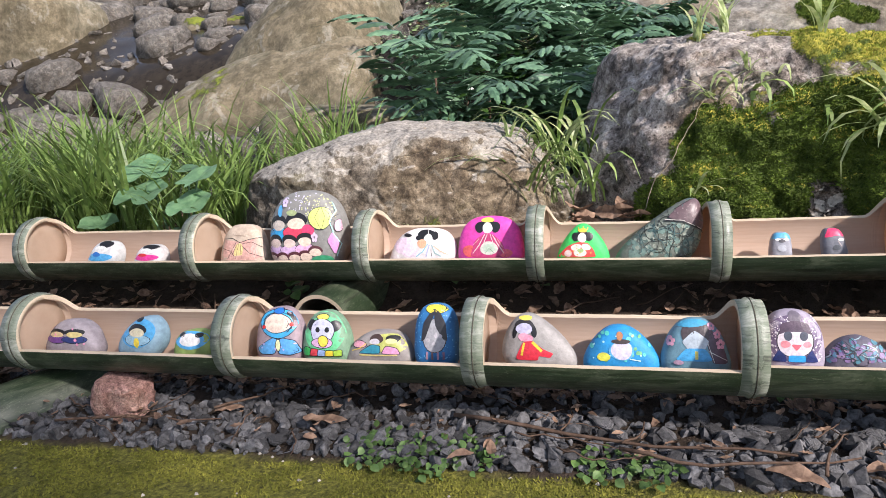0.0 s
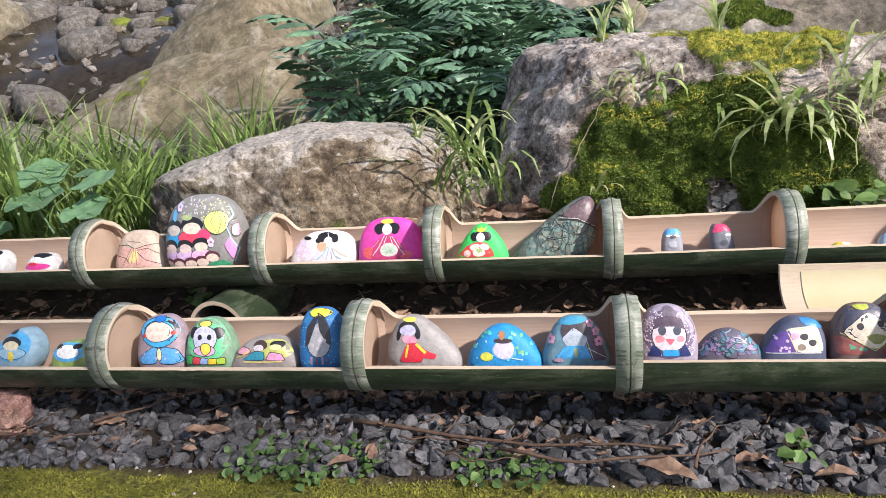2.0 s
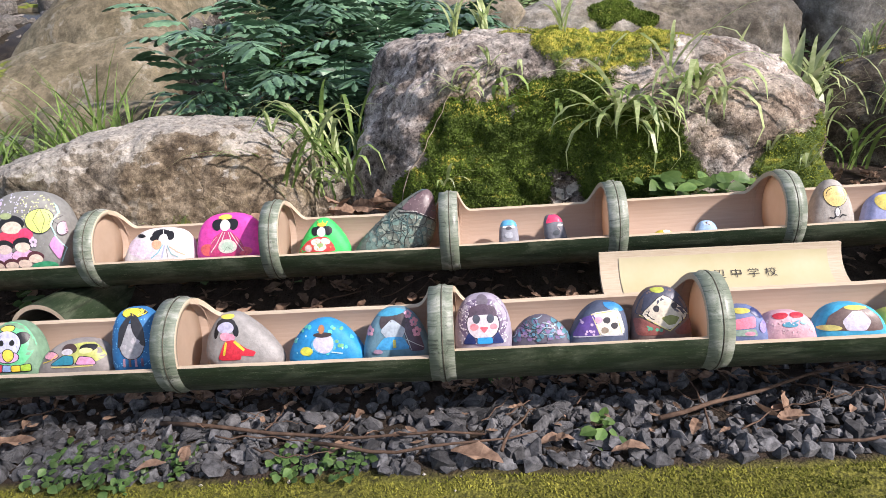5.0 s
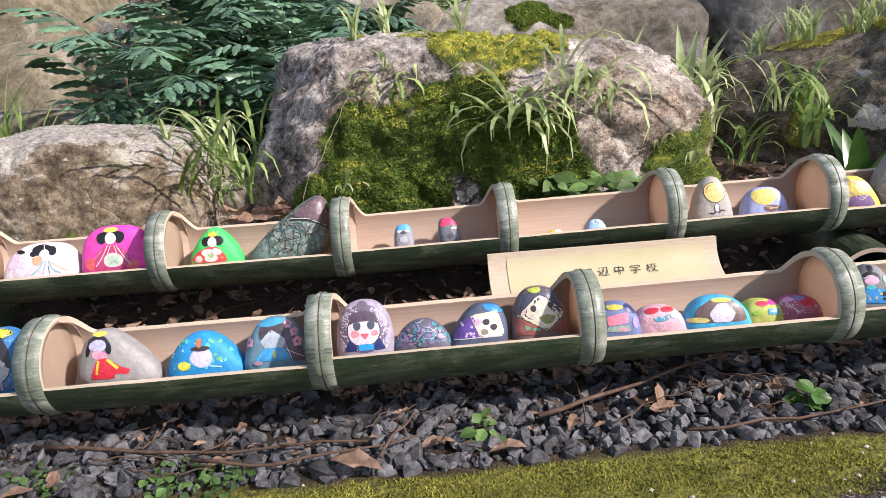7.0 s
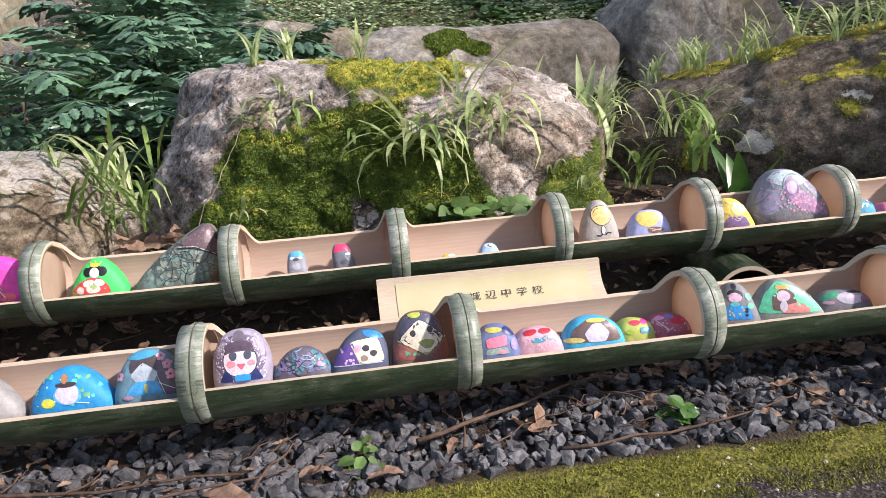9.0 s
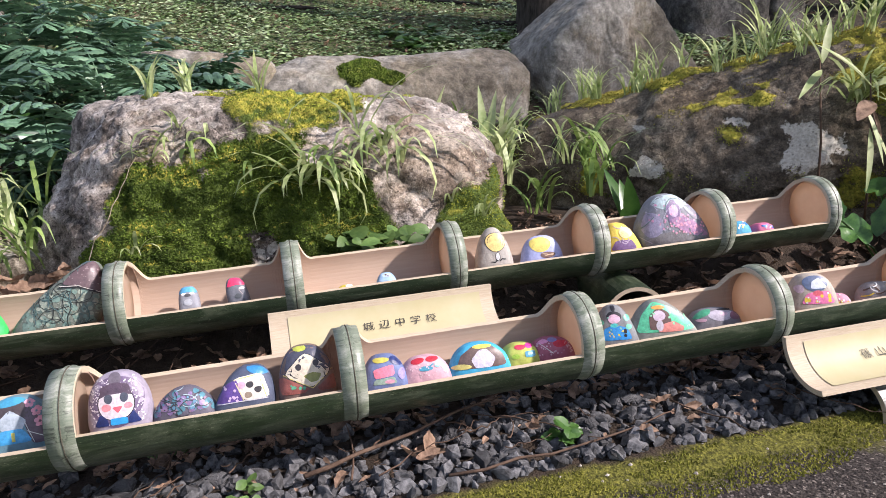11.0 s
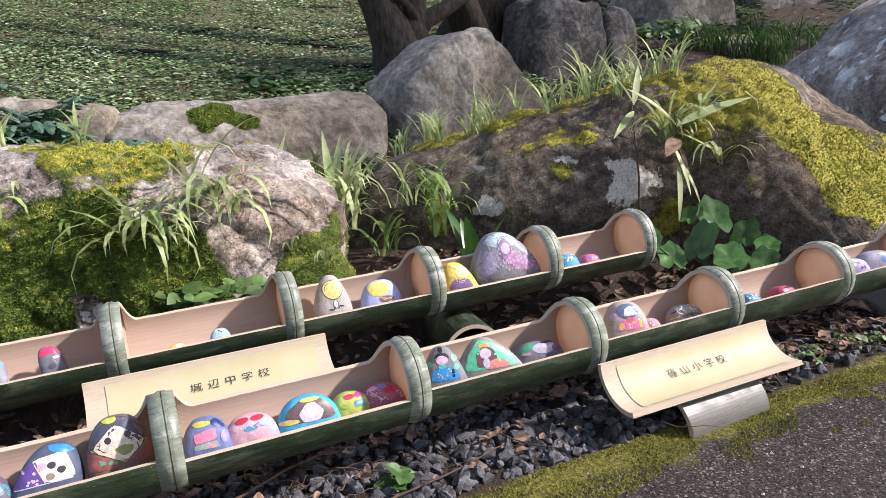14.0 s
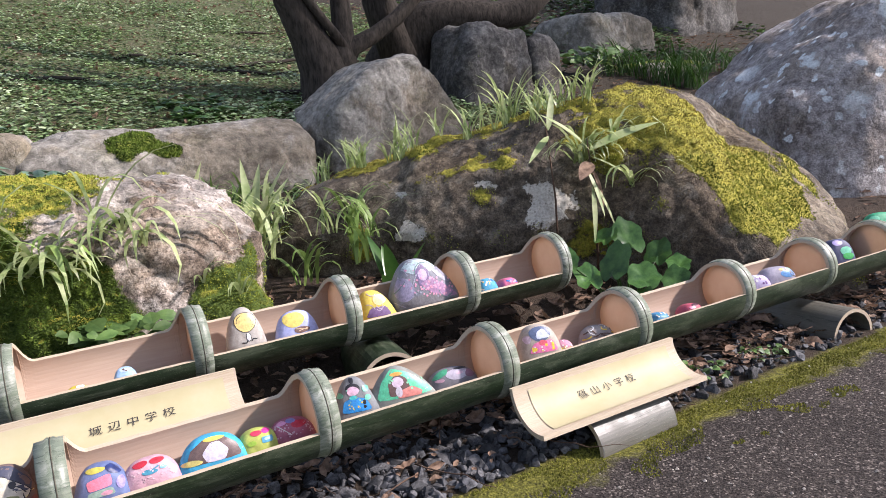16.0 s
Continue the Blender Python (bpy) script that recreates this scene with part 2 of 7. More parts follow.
ROCK_SMOOTH = rock_material("rock_smooth", (0.09, 0.082, 0.052), (0.155, 0.138, 0.094), (0.25, 0.22, 0.155), 0.5, lichen=0.25, scale=0.45, stain=0.5, grain=0.3, pit=0.1, cracks=0.0)
ROCK_LICHEN = rock_material("rock_lichen", (0.14, 0.123, 0.115), (0.31, 0.282, 0.265), (0.48, 0.44, 0.415), 0.1, lichen=0.25, stain=0.6, pit=0.6, rosettes=0.9)
GRAVEL = simple("gravel_stone", (0.018, 0.0185, 0.020), (0.145, 0.145, 0.15), 90, 0.85, 0.3, 0.6, island=0.95)
LITTER = simple("dead_leaf", (0.085, 0.048, 0.032), (0.36, 0.24, 0.165), 40, 0.75, 0.3, 0.3, island=0.8, through_light=0.2)
TWIG = simple("twig_bark", (0.045, 0.028, 0.02), (0.13, 0.085, 0.06), 60, 0.9, 0.2, 0.5)
BARK = simple("tree_bark", (0.010, 0.008, 0.0065), (0.062, 0.052, 0.042), 34, 0.95, 0.2, 1.0, (1, 1, 0.25))
# darker copy of GRASS: the hollow's and slope's shade is in the colour
GRASS_SHADE = simple("grass_shade_tone", (0.02, 0.06, 0.010), (0.08, 0.165, 0.035), 8, 0.45, 0.4, 0, island=0.6, through_light=0.3)
GRASS = simple("grass_blade", (0.06, 0.135, 0.025), (0.31, 0.42, 0.12), 8, 0.42, 0.4, 0, island=0.6, through_light=0.35)
SEDGE = simple("variegated_blade", (0.16, 0.26, 0.05), (0.62, 0.66, 0.36), 26, 0.4, 0.5, 0, island=0.5, through_light=0.45)
FERN = simple("fern_leaf", (0.020, 0.060, 0.033), (0.155, 0.275, 0.155), 24, 0.30, 0.5, 0, island=0.75, through_light=0.15)
LEAF = simple("broad_leaf", (0.03, 0.09, 0.015), (0.0825, 0.173, 0.0375), 18, 0.35, 0.5, 0.1, island=0.4, through_light=0.25)
LEAF_BAMBOO = simple("dwarf_bamboo_leaf", (0.20, 0.29, 0.09), (0.56, 0.58, 0.34), 10, 0.5, 0.4, 0, island=0.5, through_light=0.3)
CLOVER = simple("ground_leaf", (0.04, 0.095, 0.025), (0.14, 0.23, 0.06), 30, 0.5, 0.4, 0, island=0.7, through_light=0.2, obj=0.85)

LAWN_DEEP = simple("lawn_leaf_deep", (0.065, 0.14, 0.045), (0.29, 0.39, 0.16), 6, 0.55, 0.4, 0, island=0.7, through_light=0.25)
LAWN_LEAF = simple("lawn_leaf", (0.13, 0.22, 0.09), (0.54, 0.62, 0.38), 6, 0.55, 0.4, 0, island=0.7, through_light=0.25)


def ground_material():
    m, nt, b = material("ground", 0.95, spec=0.2)
    v = coords(nt)
    x, y, z = place_xyz(nt)
    wob = noise_tex(nt, v, 7, 6, 0.7)
    wob2 = noise_tex(nt, v, 1.3, 5, 0.6)
    fine = noise_tex(nt, v, 160, 4, 0.75)
    agg = voronoi(nt, v, 210)
    cells = ramp(nt, voronoi(nt, v, 260, "Color"), (0.15, (0.022, 0.018, 0.016)), (0.5, (0.048, 0.040, 0.035)), (0.75, (0.080, 0.067, 0.058)), (0.92, (0.26, 0.225, 0.195)))
    asphalt = mix(nt, 0.6, cells, ramp(nt, fine, (0.35, grey(0.6)), (0.65, grey(1.3))), "MULTIPLY")
    asphalt = mix(nt, 0.5, asphalt, ramp(nt, noise_tex(nt, v, 3.5, 6, 0.7), (0.35, grey(0.6)), (0.65, grey(1.2))), "MULTIPLY")
    mossc = ramp(nt, noise_tex(nt, v, 90, 6, 0.75), (0.34, (0.032, 0.032, 0.010)), (0.5, (0.12, 0.118, 0.022)), (0.66, (0.25, 0.235, 0.045)))
    soil = ramp(nt, noise_tex(nt, v, 35, 8, 0.75), (0.3, (0.018, 0.014, 0.010)), (0.7, (0.07, 0.05, 0.036)))
    lawn = ramp(nt, noise_tex(nt, v, 5, 10, 0.8), (0.38, (0.105, 0.09, 0.062)), (0.48, (0.075, 0.085, 0.035)), (0.60, (0.055, 0.085, 0.025)))
    bits = ramp(nt, voronoi(nt, v, 44, "Color"), (0.25, (0.04, 0.06, 0.025)), (0.42, (0.09, 0.11, 0.05)), (0.52, (0.13, 0.095, 0.065)), (0.66, (0.07, 0.09, 0.035)), (0.76, (0.22, 0.20, 0.14)))
    lawn = mix(nt, 0.45, lawn, bits)
    nearer = ramp(nt, maths(nt, "MULTIPLY", x, 0.5), (0.2, grey(0.16)), (0.65, grey(0.0)))
    edge = maths(nt, "ADD", maths(nt, "ADD", y, nearer), maths(nt, "MULTIPLY", maths(nt, "SUBTRACT", wob, 0.5), 0.22))
    col = mix(nt, ramp(nt, maths(nt, "MULTIPLY", edge, 0.5), (0.488, grey(0.0)), (0.508, grey(1.0))), asphalt, mossc)
    soil_edge = maths(nt, "ADD", y, maths(nt, "MULTIPLY", maths(nt, "SUBTRACT", wob, 0.5), 0.10))
    col = mix(nt, ramp(nt, maths(nt, "MULTIPLY", soil_edge, 0.5), (0.532, grey(0.0)), (0.545, grey(1.0))), col, soil)
    lawn_edge = maths(nt, "ADD", y, maths(nt, "MULTIPLY", maths(nt, "SUBTRACT", wob2, 0.5), 2.0))
    col = mix(nt, ramp(nt, maths(nt, "MULTIPLY", lawn_edge, 0.1), (0.50, grey(0.0)), (0.56, grey(1.0))), col, lawn)
    slope = maths(nt, "ADD", x, maths(nt, "MULTIPLY", maths(nt, "SUBTRACT", wob2, 0.5), 2.0))
    duff = ramp(nt, noise_tex(nt, v, 30, 9, 0.8), (0.35, (0.014, 0.011, 0.008)), (0.65, (0.062, 0.050, 0.036)))
    col = mix(nt, maths(nt, "MULTIPLY", ramp(nt, maths(nt, "MULTIPLY", slope, 0.1), (0.48, grey(0.0)), (0.54, grey(1.0))), ramp(nt, maths(nt, "MULTIPLY", y, 0.1), (0.14, grey(0.0)), (0.18, grey(1.0)))), col, duff)
    bank = maths(nt, "ADD", x, maths(nt, "MULTIPLY", maths(nt, "SUBTRACT", wob2, 0.5), 1.2))
    wet = ramp(nt, noise_tex(nt, v, 18, 8, 0.75), (0.35, (0.015, 0.013, 0.011)), (0.65, (0.075, 0.065, 0.055)))
    col = mix(nt, ramp(nt, maths(nt, "ADD", maths(nt, "MULTIPLY", bank, 0.1), 0.5), (0.36, grey(1.0)), (0.39, grey(0.0))), col, mix(nt, ramp(nt, maths(nt, "MULTIPLY", y, 0.1), (0.27, grey(0.0)), (0.3, grey(1.0))), col, wet))
    colour_in(nt, b, col)
    bump(nt, b, maths(nt, "ADD", maths(nt, "MULTIPLY", agg, 0.5), noise_tex(nt, v, 80, 6, 0.75)), 0.8, 0.01)
    return m


GROUND = ground_material()


# ---- mesh helpers ----
def mesh_of(name, verts, faces, mats, index=None, smooth=False):
    me = bpy.data.meshes.new(name)
    me.from_pydata([tuple(v) for v in verts], [], faces)
    for m in mats if isinstance(mats, (list, tuple)) else [mats]:
        me.materials.append(m)
    if index is not None:
        me.polygons.foreach_set("material_index", index)
    if smooth:
        me.polygons.foreach_set("use_smooth", [True] * len(me.polygons))
    me.update()
    return me


def bm_mesh(name, bm, mats, smooth=False):
    me = bpy.data.meshes.new(name)
    bm.normal_update()
    bm.to_mesh(me)
    bm.free()
    for m in mats if isinstance(mats, (list, tuple)) else [mats]:
        me.materials.append(m)
    if smooth:
        me.polygons.foreach_set("use_smooth", [True] * len(me.polygons))
    return me


def part(name, me, parent, label="", m=None):
    ob = new(name, me)
    ob.parent = parent
    if m is not None:
        ob.matrix_basis = m
    return tagged(ob, label)


class Soup:
    """Collects many small pieces into one mesh."""

    def __init__(self):
        self.v, self.f, self.n = [], [], 0

    def add(self, verts, faces):
        self.v.append(np.asarray(verts, float))
        self.f += [tuple(i + self.n for i in q) for q in faces]
        self.n += len(verts)

    def mesh(self, name, mats, smooth=False):
        return mesh_of(name, np.concatenate(self.v) if self.v else [], self.f, mats, smooth=smooth)


YS = [-60, 1.05, 1.10, 1.3, 1.6, 1.74, 1.88, 2.3, 3.0, 4.0, 4.8, 5.4, 6.0, 8.0, 14.0, 40.0, 400.0]
ZS = [0, 0, 0.006, 0.012, 0.03, 0.075, 0.165, 0.18, 0.19, 0.23, 0.34, 0.84, 1.10, 1.85, 4.4, 12.0, 30.0]


def gz(x, y):
    z = float(np.interp(y, YS, ZS))
    rough = min(1.0, max(0.0, (y - 1.1) / 1.5))
    return z + rough * 0.05 * noise.noise((x * 1.3, y * 1.3, 2.0)) + (0.006 * noise.noise((x * 7, y * 7, 5.0)) if y > 1.1 else 0.002 * noise.noise((x * 5, y * 5, 5.0)))


# ---- ground ----
def make_ground():
    xs = np.concatenate([[-400, -120, -40, -20], np.arange(-10, -2.5, 0.5), np.arange(-2.5, 4.5, 0.06), np.arange(4.5, 12, 0.5), [14, 20, 40, 120, 400]])
    ys = np.concatenate([[-400, -100, -30, -10, -5, -2, -1], np.arange(-0.5, 0.9, 0.1), np.arange(0.9, 2.6, 0.03), np.arange(2.6, 7, 0.12), np.arange(7, 16, 0.5), [18, 24, 40, 100, 400]])
    verts = [(x, y, gz(x, y)) for y in ys for x in xs]
    n = len(xs)
    faces = [(j * n + i, j * n + i + 1, (j + 1) * n + i + 1, (j + 1) * n + i) for j in range(len(ys) - 1) for i in range(n - 1)]
    return tagged(new("ground", mesh_of("ground", verts, faces, GROUND, smooth=True)), "asphalt path with mossy verge, dark soil and leaf-strewn slope", "ground", kind="structure")


make_ground()


# ---- boulders ----
def rock_mesh(name, half, planes, mat, seed=0, sub=5, rough=0.06, soft=7.0, fine=0.02):
    """A boulder: a ball cut back by planes (normal, distance), with worn edges and lumps."""
    bm = bmesh.new()
    bmesh.ops.create_icosphere(bm, subdivisions=sub, radius=1.0)
    hx, hy, hz = half
    cuts = [((1, 0, 0), hx), ((-1, 0, 0), hx), ((0, 1, 0), hy), ((0, -1, 0), hy), ((0, 0, 1), hz), ((0, 0, -1), hz)]
    cuts += planes
    size = (hx + hy + hz) / 3
    off = Vector((seed * 7.13, seed * 3.7, seed * 1.9))
    for v in bm.verts:
        d = v.co.normalized()
        s = 0.0
        for n, dist in cuts:
            c = d.dot(Vector(n).normalized())
            if c > 0.001:
                s += (c / dist) ** soft
        r = s ** (-1.0 / soft)
        p = d * r
        q = p / size
        d1, d2 = noise.voronoi(q * 1.7 + off + Vector((0.25, 0.25, 0.25)) * noise.noise(q * 2.3 + off))[0][:2]
        split = math.exp(-((d2 - d1) / 0.05) ** 2)
        w = 1 - split * fine * 0.9 + fine * 0.9 * noise.fractal(q * 6 + off, 0.7, 2.1, 7) + rough * (noise.noise(q * 1.3 + off) * 1.2 + noise.noise(q * 3.1 + off) * 0.7) + fine * (1.4 * (0.35 - abs(noise.noise(q * 5 + off))) + noise.noise(q * 9 + off) + 0.9 * (0.3 - abs(noise.noise(q * 17 + off))) + 0.5 * noise.noise(q * 33 + off))
        v.co = p * w
    return bm_mesh(name, bm, mat, smooth=True)


def boulder(label, place, half, turn, planes, mat, seed, sub=5, rough=0.06, soft=7.0, fine=0.02, name="boulder"):
    ob = new(name, rock_mesh(name, half, planes, mat, seed, sub, rough, soft, fine))
    ob.matrix_world = pose(*place, *turn)
    return tagged(ob, label, "boulder")


def hollow(ob, spots):
    """Hollows (depth > 0) and bulges of a boulder: (centre, size, depth)."""
    m = ob.matrix_world
    normals = [v.normal.copy() for v in ob.data.vertices]
    for v, n in zip(ob.data.vertices, normals):
        p = m @ v.co
        v.co -= n * sum(depth * blob(p, c, w) for c, w, depth in spots)
    ob.data.update()


def blob(p, centre, size):
    """1 at the centre of a patch, falling to 0 at about its size."""
    d = sum(((a - c) / w) ** 2 for a, c, w in zip(p, centre, size))
    return math.exp(-d * 1.2)


def grow_moss(ob, rule, seed=0.0, ragged=1.0):
    me, m = ob.data, ob.matrix_world
    turn = m.to_3x3()
    spot = me.attributes.new("moss", "FLOAT", "POINT")
    out = []
    for v in me.vertices:
        p, n = m @ v.co, turn @ v.normal
        wild = noise.noise((p.x * 4 + seed, p.y * 4, p.z * 4)) * 0.35 + noise.noise((p.x * 11 + seed, p.y * 11, p.z * 11)) * 0.25
        out.append(min(1.0, max(0.0, rule(p, n) + wild * ragged)))
    spot.data.foreach_set("value", out)
    normals = [v.normal.copy() for v in me.vertices]
    for v, k, n in zip(me.vertices, out, normals):
        if k > 0.4:
            p = m @ v.co
            v.co += n * (k - 0.4) * (0.014 + 0.035 * noise.noise((p.x * 9, p.y * 9, p.z * 9)) + 0.03 * noise.noise((p.x * 22, p.y * 22, p.z * 22)) + 0.015 * noise.noise((p.x * 45, p.y * 45, p.z * 45)))
    me.update()
    return out


def crust_and_streaks(ob, rule):
    m = ob.matrix_world
    ob.data.attributes.new("crust", "FLOAT", "POINT").data.foreach_set("value", [min(1.0, rule(m @ v.co)) for v in ob.data.vertices])


def moss_tufts(ob, mask, count, size, mat, label, rnd, fray=0.0):
    """Short shoots standing on the mossy part of a boulder."""
    me, m = ob.data, ob.matrix_world
    turn = m.to_3x3()
    good = [p for p in me.polygons if sum(mask[i] for i in p.vertices) / len(p.vertices) > 0.5 - fray and (turn @ p.normal).y < 0.5]
    weights = np.cumsum([p.area for p in good])
    soup = Soup()
    for _ in range(count):
        p = good[min(len(good) - 1, int(np.searchsorted(weights, rnd.random() * weights[-1])))]
        a, b, c = (me.vertices[i].co for i in p.vertices[:3])
        if fray and rnd.random() > (sum(mask[i] for i in p.vertices) / len(p.vertices) - 0.5 + fray) / (2 * fray):
            continue
        u, w = rnd.random(), rnd.random()
        if u + w > 1:
            u, w = 1 - u, 1 - w
        base = m @ (a + (b - a) * u + (c - a) * w)
        n = (turn @ p.normal + Vector((rnd.uniform(-.6, .6), rnd.uniform(-.6, .6), rnd.uniform(-.2, .6)))).normalized()
        t = n.orthogonal().normalized()
        t2 = n.cross(t)
        h, r = size * rnd.uniform(0.6, 1.5), size * rnd.uniform(0.25, 0.45)
        k = rnd.random() * 6
        base = base - n * h * 0.25
        ring = [base + t * r * math.cos(k + q * 2.1) + t2 * r * math.sin(k + q * 2.1) for q in range(3)]
        soup.add([*ring, base + n * h], [(0, 1, 3), (1, 2, 3), (2, 0, 3)])
    return tagged(new("moss", soup.mesh("moss", mat)), label, "moss", kind="stuff")


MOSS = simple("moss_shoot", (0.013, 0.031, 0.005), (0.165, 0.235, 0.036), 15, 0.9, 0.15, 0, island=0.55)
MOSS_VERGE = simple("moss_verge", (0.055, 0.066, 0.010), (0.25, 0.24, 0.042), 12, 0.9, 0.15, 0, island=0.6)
# yellower moss tone, with the sun's brightness in the colour
MOSS_LIGHT = simple("moss_shoot_sun_bright", (0.05, 0.085, 0.011), (0.38, 0.41, 0.062), 13, 0.9, 0.15, 0, island=0.5)
MOSS_SUN = simple("moss_shoot_sunlit", (0.07, 0.085, 0.016), (0.50, 0.40, 0.10), 9, 0.9, 0.15, 0, island=0.6, through_light=0.2)
MOSS_FACET = simple("moss_shoot_green", (0.035, 0.07, 0.009), (0.40, 0.42, 0.065), 10, 0.9, 0.15, 0, island=0.65, through_light=0.15)
rng = random.Random(4)

pale = boulder("low weathered grey boulder with pale lichen", (-0.50, 2.17, 0.22), (0.47, 0.30, 0.27), (0, 2, 3), [((-0.37, -0.05, 0.93), 0.312), ((0.66, 0, 0.75), 0.405), ((0, -0.75, 0.65), 0.34), ((0.3, -0.9, 0.1), 0.33), ((-0.6, -0.8, 0.05), 0.42)], ROCK_PALE, 1, 7, 0.05, 15.0, 0.017)
hollow(pale, [((-0.37, 1.86, 0.2), (0.06, 0.2, 0.2), 0.012), ((-0.75, 1.9, 0.33), (0.15, 0.15, 0.04), 0.02)])
boulder("small grey rock at the pale boulder's end", (-0.03, 2.28, 0.15), (0.09, 0.10, 0.15), (0, 12, 10), [], ROCK_PALE, 27, 6, 0.07, 8.0, 0.03)
grow_moss(pale, lambda p, n: 0.55 * blob(p, (-0.36, 1.86, 0.2), (0.09, 0.2, 0.16)) + 0.25 * blob(p, (-0.2, 1.9, 0.1), (0.3, 0.3, 0.1)) + 0.3 * blob(p, (-0.8, 1.9, 0.15), (0.2, 0.3, 0.1)))
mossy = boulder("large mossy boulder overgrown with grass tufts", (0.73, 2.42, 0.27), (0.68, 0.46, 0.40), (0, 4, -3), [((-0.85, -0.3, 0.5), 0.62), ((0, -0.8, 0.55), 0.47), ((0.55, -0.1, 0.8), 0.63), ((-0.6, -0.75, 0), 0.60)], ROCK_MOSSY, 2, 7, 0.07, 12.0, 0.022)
hollow(mossy, [((0.66, 1.95, 0.22), (0.13, 0.3, 0.22), 0.05), ((0.92, 1.95, 0.36), (0.16, 0.25, 0.10), 0.04), ((1.16, 1.98, 0.42), (0.17, 0.25, 0.16), -0.03), ((0.38, 1.98, 0.30), (0.17, 0.3, 0.2), -0.03), ((0.98, 2.1, 0.63), (0.09, 0.2, 0.05), -0.02), ((0.58, 2.02, 0.55), (0.12, 0.2, 0.06), 0.02)])
# patches in the middle: real moss, its dark colour also painting the recess's shade
mossy_mask = grow_moss(mossy, lambda p, n: 1.5 * blob(p, (0.42, 1.98, 0.24), (0.27, 0.40, 0.24)) + 1.15 * blob(p, (0.80, 2.25, 0.68), (0.34, 0.5, 0.10)) + 1.0 * blob(p, (0.78, 2.0, 0.45), (0.24, 0.3, 0.14)) + 0.7 * blob(p, (0.40, 2.25, 0.71), (0.07, 0.3, 0.04)) + 0.85 * blob(p, (0.95, 2.0, 0.30), (0.19, 0.3, 0.17))
                       + 1.2 * blob(p, (1.24, 2.05, 0.24), (0.12, 0.3, 0.19)) - 1.5 * blob(p, (0.20, 2.15, 0.54), (0.15, 0.3, 0.17)) - 0.9 * blob(p, (1.12, 2.05, 0.50), (0.2, 0.2, 0.12)) - 0.75 * blob(p, (0.70, 1.95, 0.19), (0.08, 0.2, 0.12)) + 0.5 * blob(p, (0.84, 1.98, 0.30), (0.18, 0.3, 0.14)) - 0.6 * blob(p, (0.5, 2.15, 0.66), (0.12, 0.2, 0.06)), 0.0, 1.9)
# pale diagonal stripes paint sunlit rock between the hanging sedge's shadows
crust_and_streaks(mossy, lambda p: 0.95 * blob(p, (0.70, 1.96, 0.21), (0.11, 0.3, 0.13)) * (0.55 + 0.6 * math.sin((p.x * 0.75 - p.z) * 95 + 3 * noise.noise((p.x * 12, p.y * 12, p.z * 12)))) + 0.8 * blob(p, (1.16, 1.98, 0.22), (0.05, 0.2, 0.06)) + 0.7 * blob(p, (1.0, 2.05, 0.63), (0.12, 0.2, 0.035)))
# top and right end take the moss tone that has sunlight in it
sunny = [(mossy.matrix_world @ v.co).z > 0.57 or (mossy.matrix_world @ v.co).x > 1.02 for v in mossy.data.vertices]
moss_tufts(mossy, [0.0 if q else k for k, q in zip(mossy_mask, sunny)], 26000, 0.0085, MOSS, "thick dark green moss on the boulder, also darkening its recess for shade", rng)
moss_tufts(mossy, [k if q else 0.0 for k, q in zip(mossy_mask, sunny)], 10000, 0.0065, MOSS_LIGHT, "yellow-green moss on the boulder's top and right end, coloured bright for sun", rng)
brown = boulder("long brown boulder with mossy crest and pale lichen patches", (2.75, 2.35, 0.29), (1.10, 0.58, 0.53), (0, 0, -42), [((-0.19, 0, 0.98), 0.45), ((0.62, 0, 0.78), 0.74), ((0, -0.84, 0.55), 0.52), ((0.613, -0.457, 0.65), 0.66)], ROCK_BROWN, 3, 7, 0.05, 14.0, 0.013)
hollow(brown, [((2.10, 2.10, 0.18), (0.35, 0.4, 0.10), 0.05), ((2.45, 1.85, 0.22), (0.2, 0.3, 0.14), 0.05), ((2.25, 2.1, 0.52), (0.25, 0.25, 0.045), -0.025), ((2.85, 1.80, 0.55), (0.2, 0.25, 0.2), -0.05), ((3.28, 1.95, 0.56), (0.09, 0.2, 0.08), 0.07)])
brown_mask = grow_moss(brown, lambda p, n: 0.38 * noise.noise((p.x * 11, p.y * 11, p.z * 11)) - 0.08 + (1.7 * max(0, n.z - 0.58) if p.x < 2.7 else 0.2 * max(0, n.z - 0.5)) - 1.1 * blob(p, (3.30, 2.0, 0.60), (0.15, 0.25, 0.10)) + 1.3 * blob(p, (2.88, 1.85, 0.62), (0.25, 0.34, 0.24)) + 1.45 * blob(p, (3.18, 1.78, 0.38), (0.28, 0.35, 0.19)) + 1.3 * blob(p, (2.97, 1.64, 0.33), (0.20, 0.25, 0.17)) + 0.9 * blob(p, (3.50, 1.75, 0.36), (0.10, 0.25, 0.12))
                       - 0.7 * blob(p, (2.72, 1.62, 0.20), (0.16, 0.25, 0.12)) + 0.35 * blob(p, (2.1, 2.2, 0.28), (0.3, 0.3, 0.10)) + 0.35 * blob(p, (2.5, 1.8, 0.28), (0.12, 0.3, 0.12)), 3.0, 2.0)
golden = [(brown.matrix_world @ v.co).z + 0.30 * noise.noise((brown.matrix_world @ v.co) * 7) > 0.50 for v in brown.data.vertices]
moss_tufts(brown, [k if q else 0.0 for k, q in zip(brown_mask, golden)], 22000, 0.0068, MOSS_SUN, "sunlit golden moss on the boulder's crest", rng, 0.3)
